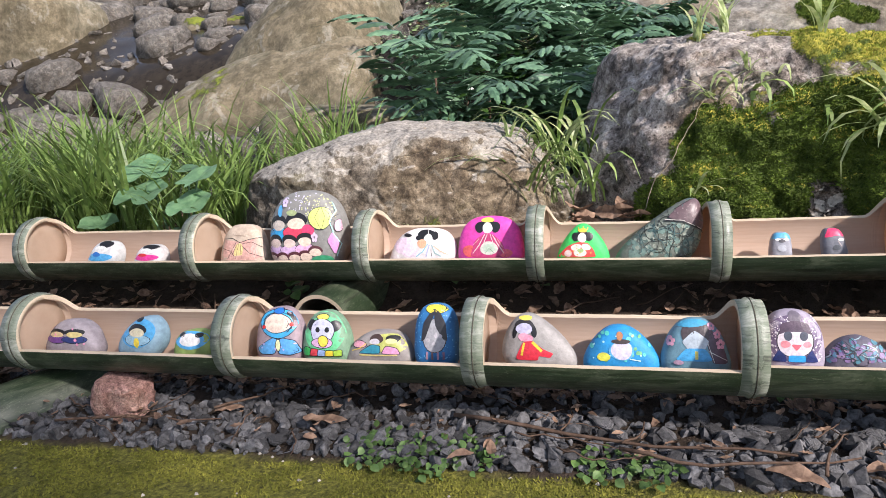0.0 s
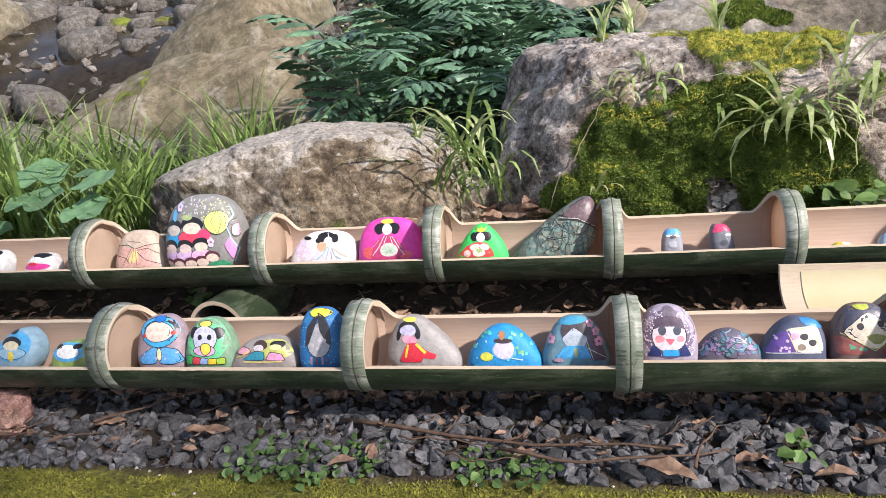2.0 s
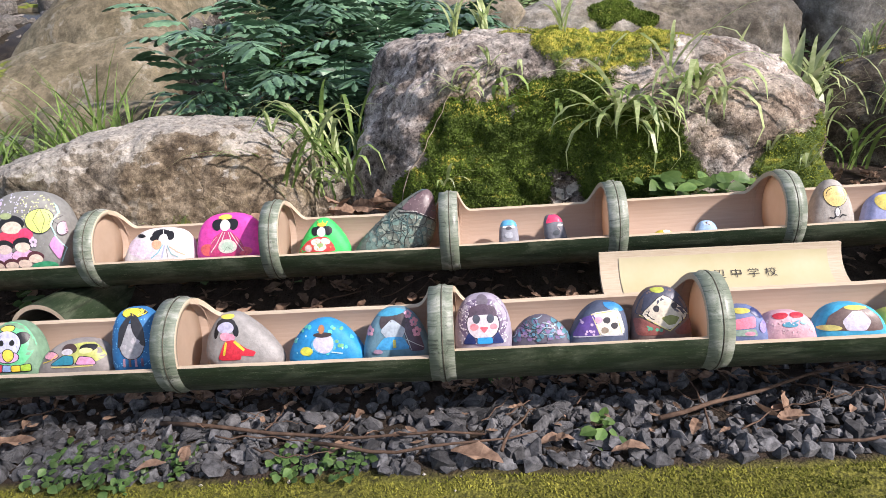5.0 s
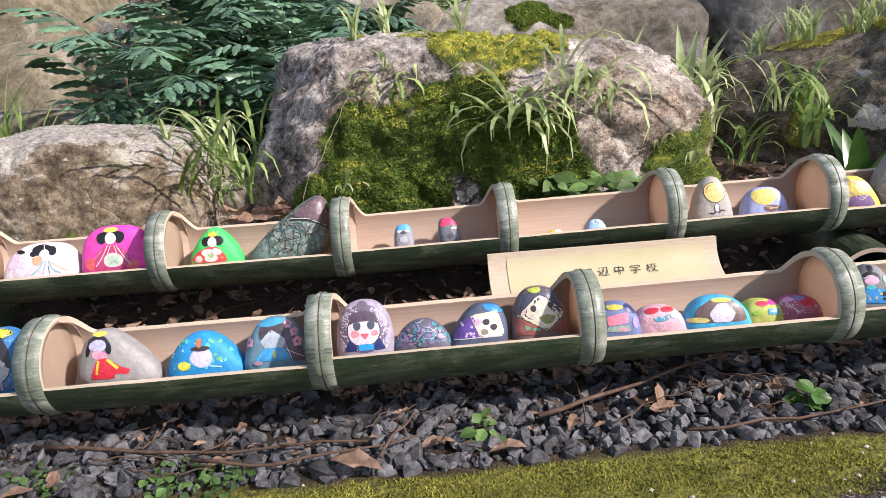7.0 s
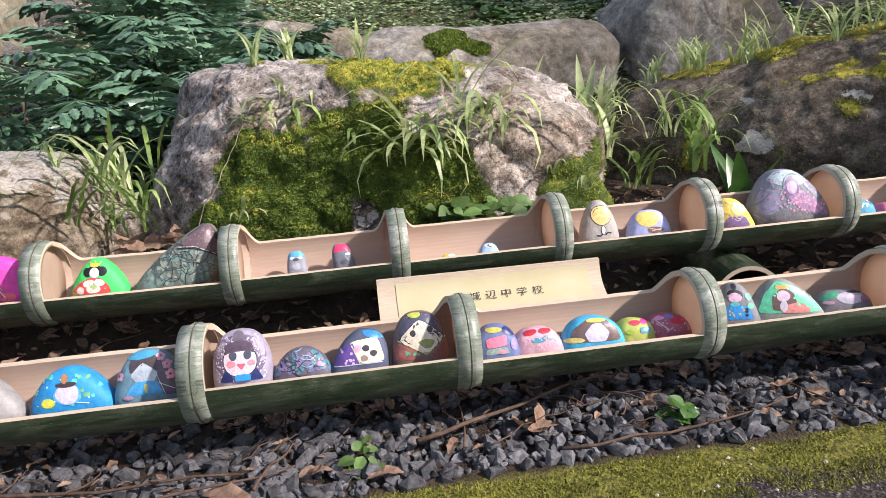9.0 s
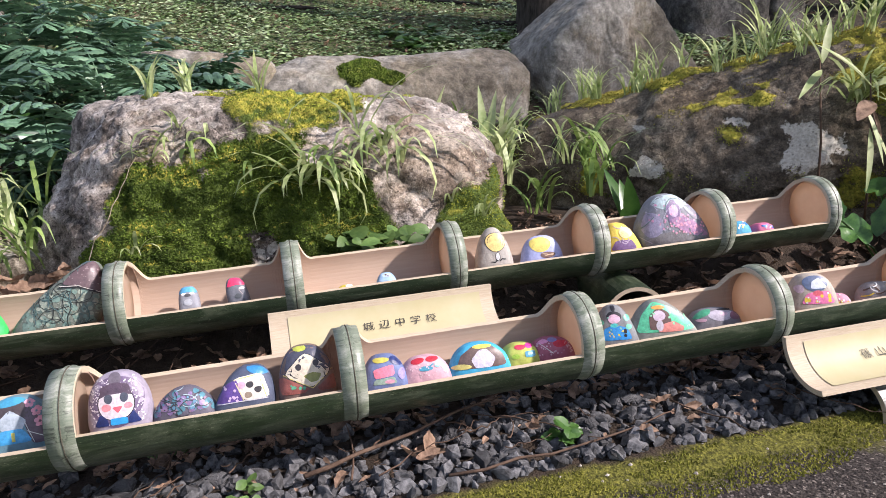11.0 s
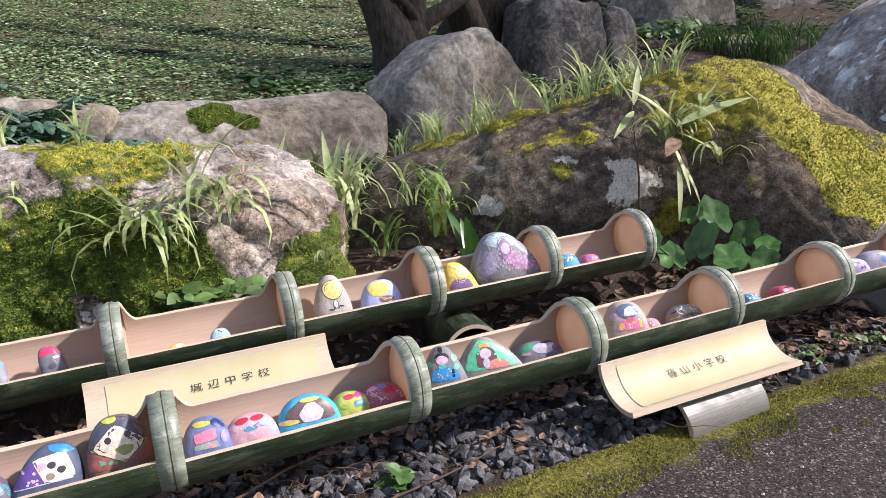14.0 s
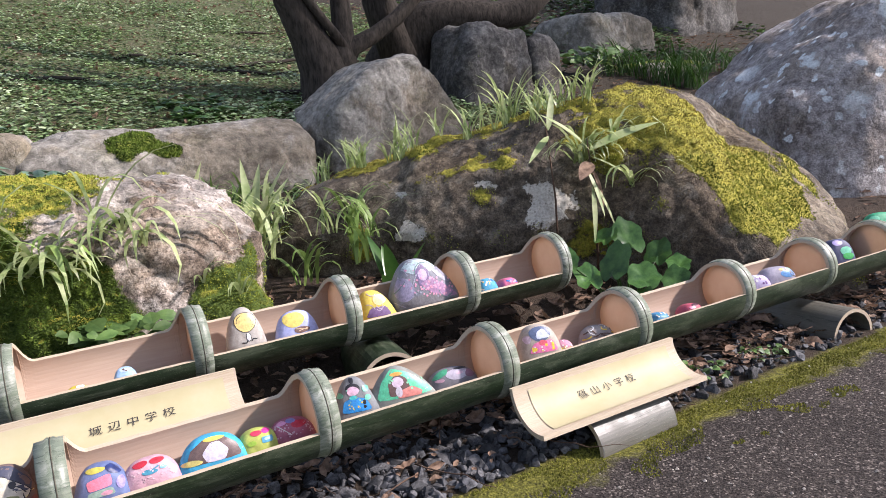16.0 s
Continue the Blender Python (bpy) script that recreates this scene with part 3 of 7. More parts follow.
moss_tufts(brown, [0.0 if q else k for k, q in zip(brown_mask, golden)], 24000, 0.0078, MOSS_FACET, "yellow-green moss on the boulder's slope", rng, 0.3)
crust_and_streaks(brown, lambda p: 0.30 * noise.noise((p.x * 16, p.y * 16, p.z * 16)) + 1.15 * blob(p, (2.37, 1.90, 0.41), (0.12, 0.14, 0.12)) + 1.1 * blob(p, (2.00, 2.24, 0.345), (0.075, 0.12, 0.06)) + 1.1 * blob(p, (2.24, 2.05, 0.49), (0.08, 0.14, 0.035)) + 1.1 * blob(p, (2.00, 2.28, 0.485), (0.08, 0.14, 0.035)))
boulder("tall grey boulder spotted with white lichen", (5.22, 2.36, 0.47), (0.95, 0.65, 0.78), (0, 0, -15), [((-0.62, 0, 0.78), 0.77), ((-0.4, -0.8, 0.3), 0.72)], ROCK_LICHEN, 4, 7, 0.06, 12.0, 0.007)
flat = boulder("flat-topped dark boulder with moss patches", (1.66, 5.45, 0.56), (0.98, 0.58, 0.42), (0, 0, 3), [((-0.6, 0, 0.8), 0.80), ((0, -0.6, 0.8), 0.52)], ROCK_DARK, 5, 7, 0.05, 13.0, 0.012)
flat_mask = grow_moss(flat, lambda p, n: 0.95 * blob(p, (1.38, 5.0, 0.86), (0.2, 0.5, 0.10)) + 0.8 * blob(p, (1.62, 4.95, 0.80), (0.14, 0.5, 0.07)) + 0.3 * blob(p, (2.1, 4.95, 0.6), (0.3, 0.4, 0.1)))
moss_tufts(flat, flat_mask, 2500, 0.016, MOSS, "cushions of moss on the dark boulder", rng)
grow_moss(boulder("dark angular boulder beside the tree", (3.42, 5.50, 0.72), (0.72, 0.5, 0.72), (0, 0, 8), [((-0.6, 0, 0.8), 0.62), ((0.8, 0, 0.6), 0.58)], ROCK_DARK, 6, 7, 0.05, 11.0, 0.010), lambda p, n: 0.1)
grow_moss(boulder("tall dark standing boulder under the limb", (4.88, 6.1, 0.95), (0.46, 0.4, 0.82), (0, 4, 5), [], ROCK_DEEP, 7, 6, 0.09, 5.0, 0.012), lambda p, n: 0.12)
grow_moss(boulder("narrow dark standing boulder", (5.58, 6.1, 1.05), (0.24, 0.3, 0.78), (0, -4, 5), [((0, 0, 1), 0.7)], ROCK_DEEP, 17, 6, 0.09, 5.0, 0.012), lambda p, n: 0.12)
grow_moss(boulder("smooth ochre stream boulder", (-2.70, 5.15, 0.45), (1.15, 0.65, 0.44), (0, -8, 6), [((-0.35, -0.2, 0.9), 0.42), ((0, -0.6, 0.8), 0.46)], ROCK_SMOOTH, 8, 6, 0.05, 6.0, 0.010), lambda p, n: 0.5 * blob(p, (-2.9, 4.8, 0.75), (0.5, 0.6, 0.2)))
grow_moss(boulder("smooth ochre boulder rising behind the stream", (-2.38, 5.75, 0.82), (0.74, 0.75, 0.62), (0, -14, -10), [((-0.62, -0.2, 0.75), 0.50), ((0, -0.7, 0.7), 0.60)], ROCK_SMOOTH, 9, 6, 0.05, 6.0, 0.010), lambda p, n: 0.1)
grow_moss(boulder("low brown boulder among ferns", (-1.15, 3.75, 0.33), (0.55, 0.35, 0.17), (0, 4, 5), [], ROCK_SMOOTH, 19, 5, 0.07, 6.0), lambda p, n: 0.15)
grow_moss(boulder("grey boulder behind the ferns", (0.35, 5.3, 0.78), (0.5, 0.4, 0.26), (0, 6, 0), [], ROCK_DARK, 20, 5, 0.08, 6.0), lambda p, n: 0.15)
grow_moss(boulder("pale smooth boulder beside the stream", (-5.75, 6.3, 1.15), (0.75, 0.6, 0.62), (0, 10, 5), [], ROCK_SMOOTH, 21, 5, 0.08, 6.0), lambda p, n: 0.0)
grow_moss(boulder("round mossy boulder in the stream", (-3.5, 6.5, 1.0), (0.42, 0.35, 0.3), (0, 0, 12), [], ROCK_SMOOTH, 23, 5, 0.08, 6.0), lambda p, n: 0.9 * max(0, n.z - 0.2))
grow_moss(boulder("rounded boulder on the shaded slope", (8.2, 8.0, 1.75), (0.85, 0.6, 0.5), (0, 0, 12), [], ROCK_DARK, 24, 5, 0.08, 6.0), lambda p, n: 0.2)
grow_moss(boulder("mossy flat boulder on the shaded slope", (8.1, 6.9, 1.2), (0.8, 0.5, 0.22), (0, 0, 12), [], ROCK_DARK, 25, 5, 0.08, 6.0), lambda p, n: 0.9 * max(0, n.z))
grow_moss(boulder("brown boulder on the shaded slope", (11.5, 9.5, 2.6), (1.2, 0.9, 0.8), (0, 0, 12), [], ROCK_DEEP, 26, 5, 0.08, 6.0), lambda p, n: 0.1)

STREAM = rock_material("stream_stone", (0.045, 0.043, 0.040), (0.12, 0.112, 0.10), (0.27, 0.25, 0.225), 0.0, lichen=0.1, scale=2.0, rough=0.6)
stone_kinds = [rock_mesh("stream_stone", (1.0, rng.uniform(0.6, 0.9), rng.uniform(0.4, 0.65)), [], STREAM, 30 + i, 3, 0.14, 5.0) for i in range(6)]
for i in range(290):
    x, y = rng.uniform(-7.5, -1.6), rng.uniform(4.2, 9.5)
    if y < 5.6 and x > -3.6:
        x = rng.uniform(-7.0, -3.7)
    ob = new("stream_stone", stone_kinds[i % 6])
    size = rng.choice((0.05, 0.07, 0.09, 0.12, 0.18, 0.28)) * rng.uniform(0.8, 1.25)
    ob.matrix_world = pose(x, y, gz(x, y) + size * 0.2, rng.uniform(-15, 15), rng.uniform(-15, 15), rng.uniform(0, 360)) @ Matrix.Scale(size, 4)
    tagged(ob, "dark wet stone in the stream bed", "stone", "stones of the stream bed")

pebbles = Soup()
hulls = []
for i in range(8):
    bm = bmesh.new()
    for _ in range(14):
        bm.verts.new(Vector((rng.gauss(0, 1), rng.gauss(0, 1), rng.gauss(0, 1))).normalized())
    bmesh.ops.convex_hull(bm, input=bm.verts)
    bm.verts.index_update()
    hulls.append((np.array([tuple(v.co) for v in bm.verts]), [tuple(v.index for v in f.verts) for f in bm.faces]))
    bm.free()
for i in range(2600):
    x, y = rng.uniform(-8, -1.4), rng.uniform(4.0, 9.5)
    p, f = hulls[i % 8]
    k = rng.uniform(0.02, 0.075)
    m = np.array(Euler((rng.uniform(0, 6), rng.uniform(0, 6), 0)).to_matrix())
    pebbles.add((p * k * np.array([1.2, 1.0, 0.7])) @ m.T + np.array([x, y, gz(x, y) + k * 0.3]), f)
tagged(new("pebbles", pebbles.mesh("pebbles", STREAM)), "wet dark pebbles in the stream bed", "pebbles", kind="stuff")

WATER = simple("stream_water", (0.012, 0.009, 0.006), (0.035, 0.028, 0.019), 12, 0.10, 0.15, 0.6)
verts, faces = [], []
for j in range(25):
    for i in range(41):
        x, y = -7.0 + 0.11 * i, 4.0 + 0.14 * j
        verts.append((x, y, gz(x, y) + 0.045 + 0.01 * noise.noise((x * 5, y * 5, 9.0))))
        if i and j:
            faces.append((j * 41 + i, (j - 1) * 41 + i, (j - 1) * 41 + i - 1, j * 41 + i - 1))
tagged(new("water", mesh_of("water", verts, faces, WATER, smooth=True)), "shallow dark water running between stream stones", "water", kind="structure")

# ---- bamboo troughs ----
WALL = 0.010
BACK = 160.0
# for each node, how many degrees over the axis the next front lip is cut
LOW_CUTS = ((-1.56, -10), (-1.075, -10), (-0.578, -10.7), (-0.088, -7.8), (0.372, 0), (0.818, -8.5), (1.250, -1), (1.652, 2.8), (2.042, 2), (2.423, 2.8), (2.790, 3), (3.14, 3), (3.47, 3))
UP_CUTS = ((-1.90, -11), (-1.452, -11), (-0.923, -11.9), (-0.444, -9.6), (-0.022, -10.9), (0.378, -8.9), (0.746, -9.9), (1.122, -9.6), (1.488, -14.5), (1.842, -15), (2.172, -15))
LOW_R, UP_R = 0.081, 0.090


def low_rise(x):
    """The culms climb a little towards their thin ends."""
    return 0.009 + 0.0065 * max(0.0, x - 0.3)


def up_rise(x):
    return 0.007 + 0.0115 * max(0.0, x - 0.4)


def lifted(me, rise):
    for v in me.vertices:
        v.co.z += rise(v.co.x)
    return me


def ring_points(x, r, a0, a1, n, yc, zc):
    return [(x, yc - r * math.cos(radians(a0 + (a1 - a0) * i / n)), zc + r * math.sin(radians(a0 + (a1 - a0) * i / n))) for i in range(n + 1)]


def shell_mesh(name, stations, skin, flesh=FLESH, edge=FLESH_EDGE, n=30):
    """An open bamboo wall. stations: (x, radius, first angle, last angle), all about the row's own axis; angles run from the front lip under and up the back."""
    verts, faces, index = [], [], []
    for x, r, a0, a1 in stations:
        verts += ring_points(x, r, a0, a1, n, 0, 0) + ring_points(x, r - WALL, a0, a1, n, 0, 0)
    k = 2 * (n + 1)
    for s in range(len(stations) - 1):
        o, q = s * k, (s + 1) * k
        for i in range(n):
            faces.append((o + i, o + i + 1, q + i + 1, q + i)), index.append(0)
            faces.append((o + n + 1 + i, q + n + 1 + i, q + n + 2 + i, o + n + 2 + i)), index.append(1)
        for i in (0, n):
            faces.append((o + i, q + i, q + n + 1 + i, o + n + 1 + i)), index.append(2)
    for o in (0, (len(stations) - 1) * k):
        for i in range(n):
            faces.append((o + i, o + i + 1, o + n + 2 + i, o + n + 1 + i)), index.append(2)
    bm = bmesh.new()
    me = mesh_of(name, verts, faces, [skin, flesh, edge], index)
    bm.from_mesh(me)
    bmesh.ops.recalc_face_normals(bm, faces=bm.faces)
    bm.to_mesh(me)
    bm.free()
    return me


def lathe(name, profile, mats, index=None, n=48):
    """Turned round the x axis: profile of (x, radius)."""
    verts = [(x, r * math.cos(2 * math.pi * i / n), r * math.sin(2 * math.pi * i / n)) for x, r in profile for i in range(n)]
    faces, idx = [], []
    for j in range(len(profile) - 1):
        for i in range(n):
            faces.append((j * n + i, j * n + (i + 1) % n, (j + 1) * n + (i + 1) % n, (j + 1) * n + i))
            idx.append(index[j] if index else 0)
    return mesh_of(name, verts, faces, mats, idx, smooth=True)


def trough(label, cuts, y, z, radius, rise, closed_end):
    root = tagged(new("bamboo_trough"), label, "bamboo trough", "display rows of split bamboo")
    root.location = (0, y, z)
    stub = 0.021
    nodes = [n for n, _ in cuts]
    for k, (x, front) in enumerate(cuts):
        r = radius(x)
        last = closed_end and k == len(nodes) - 1
        right = stub if not last else 0.016
        ring = lathe("node_ring", [(x - stub, r - WALL), (x - stub, r), (x - 0.008, r + 0.0005), (x - 0.002, r + 0.004), (x + 0.002, r + 0.001), (x + 0.006, r + 0.0035), (x + 0.011, r + 0.0005), (x + right, r), (x + right, r - WALL), (x - stub, r - WALL)],
                     [SKIN_GREY, FLESH, FLESH_EDGE], [2, 0, 0, 0, 0, 0, 0, 2, 1])
        band = part("node_ring", lifted(ring, rise), root, "weathered grey-green node ring")
        part("node_scar", lifted(lathe("node_scar", [(x + 0.0005, r + 0.001), (x + 0.002, r + 0.0036), (x + 0.0036, r + 0.001)], SCAR), rise), band)
        part("diaphragm", lifted(lathe("diaphragm", [(x - 0.004, 0.0005), (x - 0.003, r * 0.5), (x - 0.006, r - WALL + 0.001), (x + 0.006, r - WALL + 0.001), (x + 0.003, r * 0.5), (x + 0.004, 0.0005)], MEMBRANE), rise), root, "inner node wall, coloured paler for bounced light")
        if k + 1 < len(nodes):
            x0, x1 = x + stub, nodes[k + 1] - stub
            st, c = [], 0.030
            for u in (0, 0.002, 0.006, 0.011, 0.018, 0.025, c):
                st.append((x0 + u, front, BACK - 62 * (1 - math.sqrt(max(0, 1 - (1 - u / c) ** 2)))))
            wob = random.Random(int(x * 1000))
            st += [(x0 + c + (x1 - x0 - 2 * c) * i / 16, front + wob.uniform(-0.3, 0.3), BACK + wob.uniform(-0.4, 0.4)) for i in range(1, 16)]
            for u in (c, 0.025, 0.018, 0.011, 0.006, 0.002, 0):
                st.append((x1 - u, front, BACK - 62 * (1 - math.sqrt(max(0, 1 - (1 - u / c) ** 2)))))
            stations = [(xx, radius(xx), a0, a1 - 360) for xx, a0, a1 in st]
            part("trough_wall", lifted(shell_mesh("trough_wall", stations, SKIN), rise), root, "dark green outside, pale inside")
    return root


LOW_Y, LOW_Z, UP_Y, UP_Z = 1.250, 0.160, 1.685, 0.235
trough("long split bamboo culm, dark green, holding painted stones", LOW_CUTS, LOW_Y, LOW_Z, lambda x: LOW_R, low_rise, False)
trough("long split bamboo culm, dark green, raised behind the other", UP_CUTS, UP_Y, UP_Z, lambda x: UP_R, up_rise, True)


# ---- bamboo name boards and rests ----
def split_board(name, length, r, a0, a1, skin, flesh, n=24):
    st = [(length * (i / 10 - 0.5), r, a0, a1) for i in range(11)]
    return shell_mesh(name, st, skin, flesh, FLESH_EDGE, n)


def sign(label, words, m, length, r, size, along):
    root = tagged(new("name_board"), label, "sign", "bamboo name boards")
    root.matrix_world = m
    part("board", split_board("board", length, r, -50, 50, SKIN_DRY, FLESH_EDGE).copy(), root, "split pale bamboo", pose(0, 0, r, 90, 0, 0))
    pr = r - WALL - 0.0015
    verts, faces = [], []
    for i in range(17):
        a = radians(-41 + 82 * i / 16)
        for s in (-0.42, 0.44):
            verts.append((s * length, pr * math.sin(a), r - pr * math.cos(a)))
    faces = [(2 * i, 2 * i + 1, 2 * i + 3, 2 * i + 2) for i in range(16)]
    strip = part("paper", mesh_of("paper", verts, faces, PAPER, smooth=True), root, "yellowed paper strip")
    c = bpy.data.curves.new("lettering", "FONT")
    c.body, c.size, c.align_x, c.align_y, c.space_character = words, size, "CENTER", "CENTER", 1.75
    c.materials.append(INK)
    part("lettering", c, strip, "dark handwritten characters", pose(along, 0.008, WALL + 0.0040, 0, 0, 0))
    return root


sign("split bamboo board with yellowed paper and dark lettering", "\u57ce\u8fba\u4e2d\u5b66\u6821", pose(0.925, 1.475, 0.161, 38, 0, 0), 0.48, 0.085, 0.0245, 0.028)
sign("bamboo board with yellowed paper, resting on a half pipe", "\u7be0\u5c71\u5c0f\u5b66\u6821", pose(1.85, 1.105, 0.088, 37, 0, 0), 0.46, 0.085, 0.0245, -0.002)


def rest(label, m, length, r, half, skin):
    root = tagged(new("bamboo_rest"), label, "bamboo rest", "cross pieces under the rows")
    root.matrix_world = m
    st = [(length * (i / 6 - 0.5), r, -2 if half else 0, 182 if half else 359.9) for i in range(7)]
    part("pipe", shell_mesh("pipe", st, skin, SKIN_DRY, FLESH_EDGE, 36), root)
    return root


rest("short green bamboo pipe under the raised row", pose(-0.53, 1.72, 0.076, 0, 0, 84), 0.34, 0.078, False, SKIN)
rest("short green bamboo pipe under the raised row", pose(1.57, 1.70, 0.080, 0, 0, 80), 0.34, 0.080, False, SKIN)
rest("short green bamboo pipe under the row", pose(-1.08, 1.22, 0.003, 0, 0, 62), 0.44, 0.076, True, SKIN)
rest("weathered half bamboo pipe under the row", pose(2.78, 1.25, 0.0, 0, 0, 84), 0.30, 0.080, True, SKIN_DRY)
rest("weathered half bamboo pipe under the name board", pose(1.86, 1.10, 0.0, 0, 0, 2), 0.22, 0.075, True, SKIN_DRY)


# ---- painted stones ----
PAINTS = {}


def paint(c):
    """One glossy paint for each colour."""
    if c not in PAINTS:
        a = tuple(v * 0.62 for v in c)
        PAINTS[c] = simple("paint", a, tuple(min(0.85, v * 1.08) for v in c), 120, 0.38, 0.5, 0.25)
    return PAINTS[c]


WHITE, BLACK, SKINC, RED, PINK, HOT = (0.78, 0.77, 0.74), (0.012, 0.012, 0.014), (0.72, 0.56, 0.44), (0.62, 0.03, 0.03), (0.70, 0.25, 0.38), (0.75, 0.05, 0.30)
BLUE, SKY, TEAL, NAVY, GREEN, LIME = (0.02, 0.16, 0.52), (0.08, 0.38, 0.68), (0.03, 0.28, 0.34), (0.02, 0.035, 0.14), (0.05, 0.42, 0.10), (0.35, 0.55, 0.06)
YELLOW, ORANGE, LILAC, PURPLE, BROWN, MINT, GREYP = (0.78, 0.58, 0.05), (0.68, 0.25, 0.04), (0.42, 0.36, 0.62), (0.16, 0.06, 0.24), (0.12, 0.06, 0.035), (0.15, 0.55, 0.35), (0.34, 0.34, 0.36)
INKY = (0.014, 0.013, 0.016)
BODY = {}


def stone_body(c):
    if c not in BODY:
        BODY[c] = simple("painted_stone", tuple(v * 0.62 for v in c), c, 70, 0.6, 0.4, 0.35)
    return BODY[c]


def painted_stone(label, row, x, w, h, base, shapes=(), lean=14, turn=0.0, fat=0.032, p=2.7, taper=0.18, skew=0.0):
    """A flat river stone leaning in a trough. Its paint is given in u, from -1 to 1 across the stone, and v, from 0 at the trough's lip to 1 at the top."""
    rise = low_rise(x) if row == "low" else up_rise(x)
    h -= rise - (0.001 if row == "low" else 0.006)
    H, W = h / 2, w / 2 * 1.03 / (1 + 0.3 * taper)
    bm = bmesh.new()
    bmesh.ops.create_icosphere(bm, subdivisions=4, radius=1.0)
    seed = Vector((x * 9.7, h * 31, w * 17))

    def form(X, Z):
        k = Z / H
        return X * (1 - taper * k) + skew * W * k

    for v in bm.verts:
        d = v.co.normalized()
        s = (abs(d.x) ** p + abs(d.y) ** p + abs(d.z) ** p) ** (-1 / p)
        X, Z = d.x * s * W, d.z * s * H
        Y = math.copysign(abs(d.y * s) ** (p / 3.4), d.y) * fat
        v.co = (form(X, Z), Y, Z)
        v.co *= 1 + 0.03 * noise.noise(d * 1.7 + seed) * (1 if d.y > 0.2 else 0.0)
    root = new("painted_stone", bm_mesh("painted_stone", bm, stone_body(base), smooth=True))
    tagged(root, label, "painted stone", "stones in the lower trough" if row == "low" else "stones in the raised trough")
    y0, z0, r0 = (LOW_Y, LOW_Z + rise, LOW_R - WALL) if row == "low" else (UP_Y, UP_Z + rise, UP_R - WALL)
    cuts = LOW_CUTS if row == "low" else UP_CUTS
    lip = r0 * math.sin(radians([c for n0, c in cuts if n0 < x][-1]))
    down = min(fat * 0.9, 0.03)
    root.matrix_world = pose(x, y0 + 0.010, z0 - math.sqrt(r0 * r0 - down * down) + H * 0.985, -lean, 0, turn)
    hid = min(0.6 * h, r0 + lip - (0.027 if row == "low" else 0.026))
    layer = [0]

    def onto(X, Z, up):
        """A point of the painted face, laid on the stone."""
        k = max(-0.97, min(0.97, Z / H))
        X, Z = (X - skew * W * k) / (1 - taper * k), k * H
        q = abs(X / W) ** p + abs(Z / H) ** p
        if q > 0.95:
            g = (0.95 / q) ** (1 / p)
            X, Z, q = X * g, Z * g, 0.95
        Y = -fat * (1 - q) ** (1 / 3.4)
        nrm = Vector((X / W / W, Y / fat / fat, Z / H / H)).normalized()
        return tuple(Vector((form(X, Z), Y, Z)) + nrm * up)

    def flat(u, v):
        return u * w / 2, -H + hid + v * (h - hid)

    def patch(outline, grow, up, rings=4):
        cx, cz = sum(a for a, _ in outline) / len(outline), sum(b for _, b in outline) / len(outline)
        n, verts = len(outline), [onto(cx, cz, up)]
        for j in range(1, rings + 1):
            for a, b in outline:
                da, db = a - cx, b - cz
                f = j / rings * (1 + grow / max(1e-5, math.hypot(da, db)))
                verts.append(onto(cx + da * f, cz + db * f, up))
        faces = [(0, 1 + i, 1 + (i + 1) % n) for i in range(n)]
        for j in range(rings - 1):
            o, q = 1 + j * n, 1 + (j + 1) * n
            faces += [(o + i, q + i, q + (i + 1) % n, o + (i + 1) % n) for i in range(n)]
        return verts, faces

    def lay(outlines, c, grow=0.0, rings=4, name="paint_patch"):
        soup = Soup()
        layer[0] += 1
        for o in outlines:
            soup.add(*patch(o, grow, 0.0006 + 0.00005 * layer[0], rings))
        ob = part(name, soup.mesh(name, paint(c), True), root)
        if name == "paint_dots":
            tagged(ob, kind="stuff")

    def ellipse(u, v, ru, rv, a=0.0, n=20):
        cx, cz = flat(u, v)
        A, B, a = ru * w / 2, rv * (h - hid), radians(a)
        out = []
        for i in range(n):
            t = 2 * math.pi * i / n
            e = 1 + (0.035 * math.sin(3 * t + layer[0]) if n > 10 else 0)
            da, db = A * e * math.cos(t), B * e * math.sin(t)
            out.append((cx + da * math.cos(a) - db * math.sin(a), cz + da * math.sin(a) + db * math.cos(a)))
        return out

    def polygon(pts):
        pts, out = [flat(*q) for q in pts], []
        for i, (a, b) in enumerate(pts):
            a2, b2 = pts[(i + 1) % len(pts)]
            out += [(a + (a2 - a) * k / 5, b + (b2 - b) * k / 5) for k in range(5)]
        return [tuple((out[i - 1][k] + 2 * out[i][k] + out[(i + 1) % len(out)][k]) / 4 for k in (0, 1)) for i in range(len(out))]

    def stroke(pts, wide):
        pts, left, right = [flat(*q) for q in pts], [], []
        fine = [(a + (a2 - a) * k / 4, b + (b2 - b) * k / 4) for (a, b), (a2, b2) in zip(pts, pts[1:]) for k in range(4)] + [pts[-1]]
        soup = Soup()
        up = 0.0006 + 0.00005 * layer[0]
        for i, (a, b) in enumerate(fine):
            (a0, b0), (a1, b1) = fine[max(0, i - 1)], fine[min(len(fine) - 1, i + 1)]
            ln = max(1e-6, math.hypot(a1 - a0, b1 - b0))
            nx, nz = -(b1 - b0) / ln * wide / 2, (a1 - a0) / ln * wide / 2
            left.append(onto(a + nx, b + nz, up)), right.append(onto(a - nx, b - nz, up))
        n = len(fine)
        soup.add(left + right, [(i, i + 1, n + i + 1, n + i) for i in range(n - 1)])
        return soup

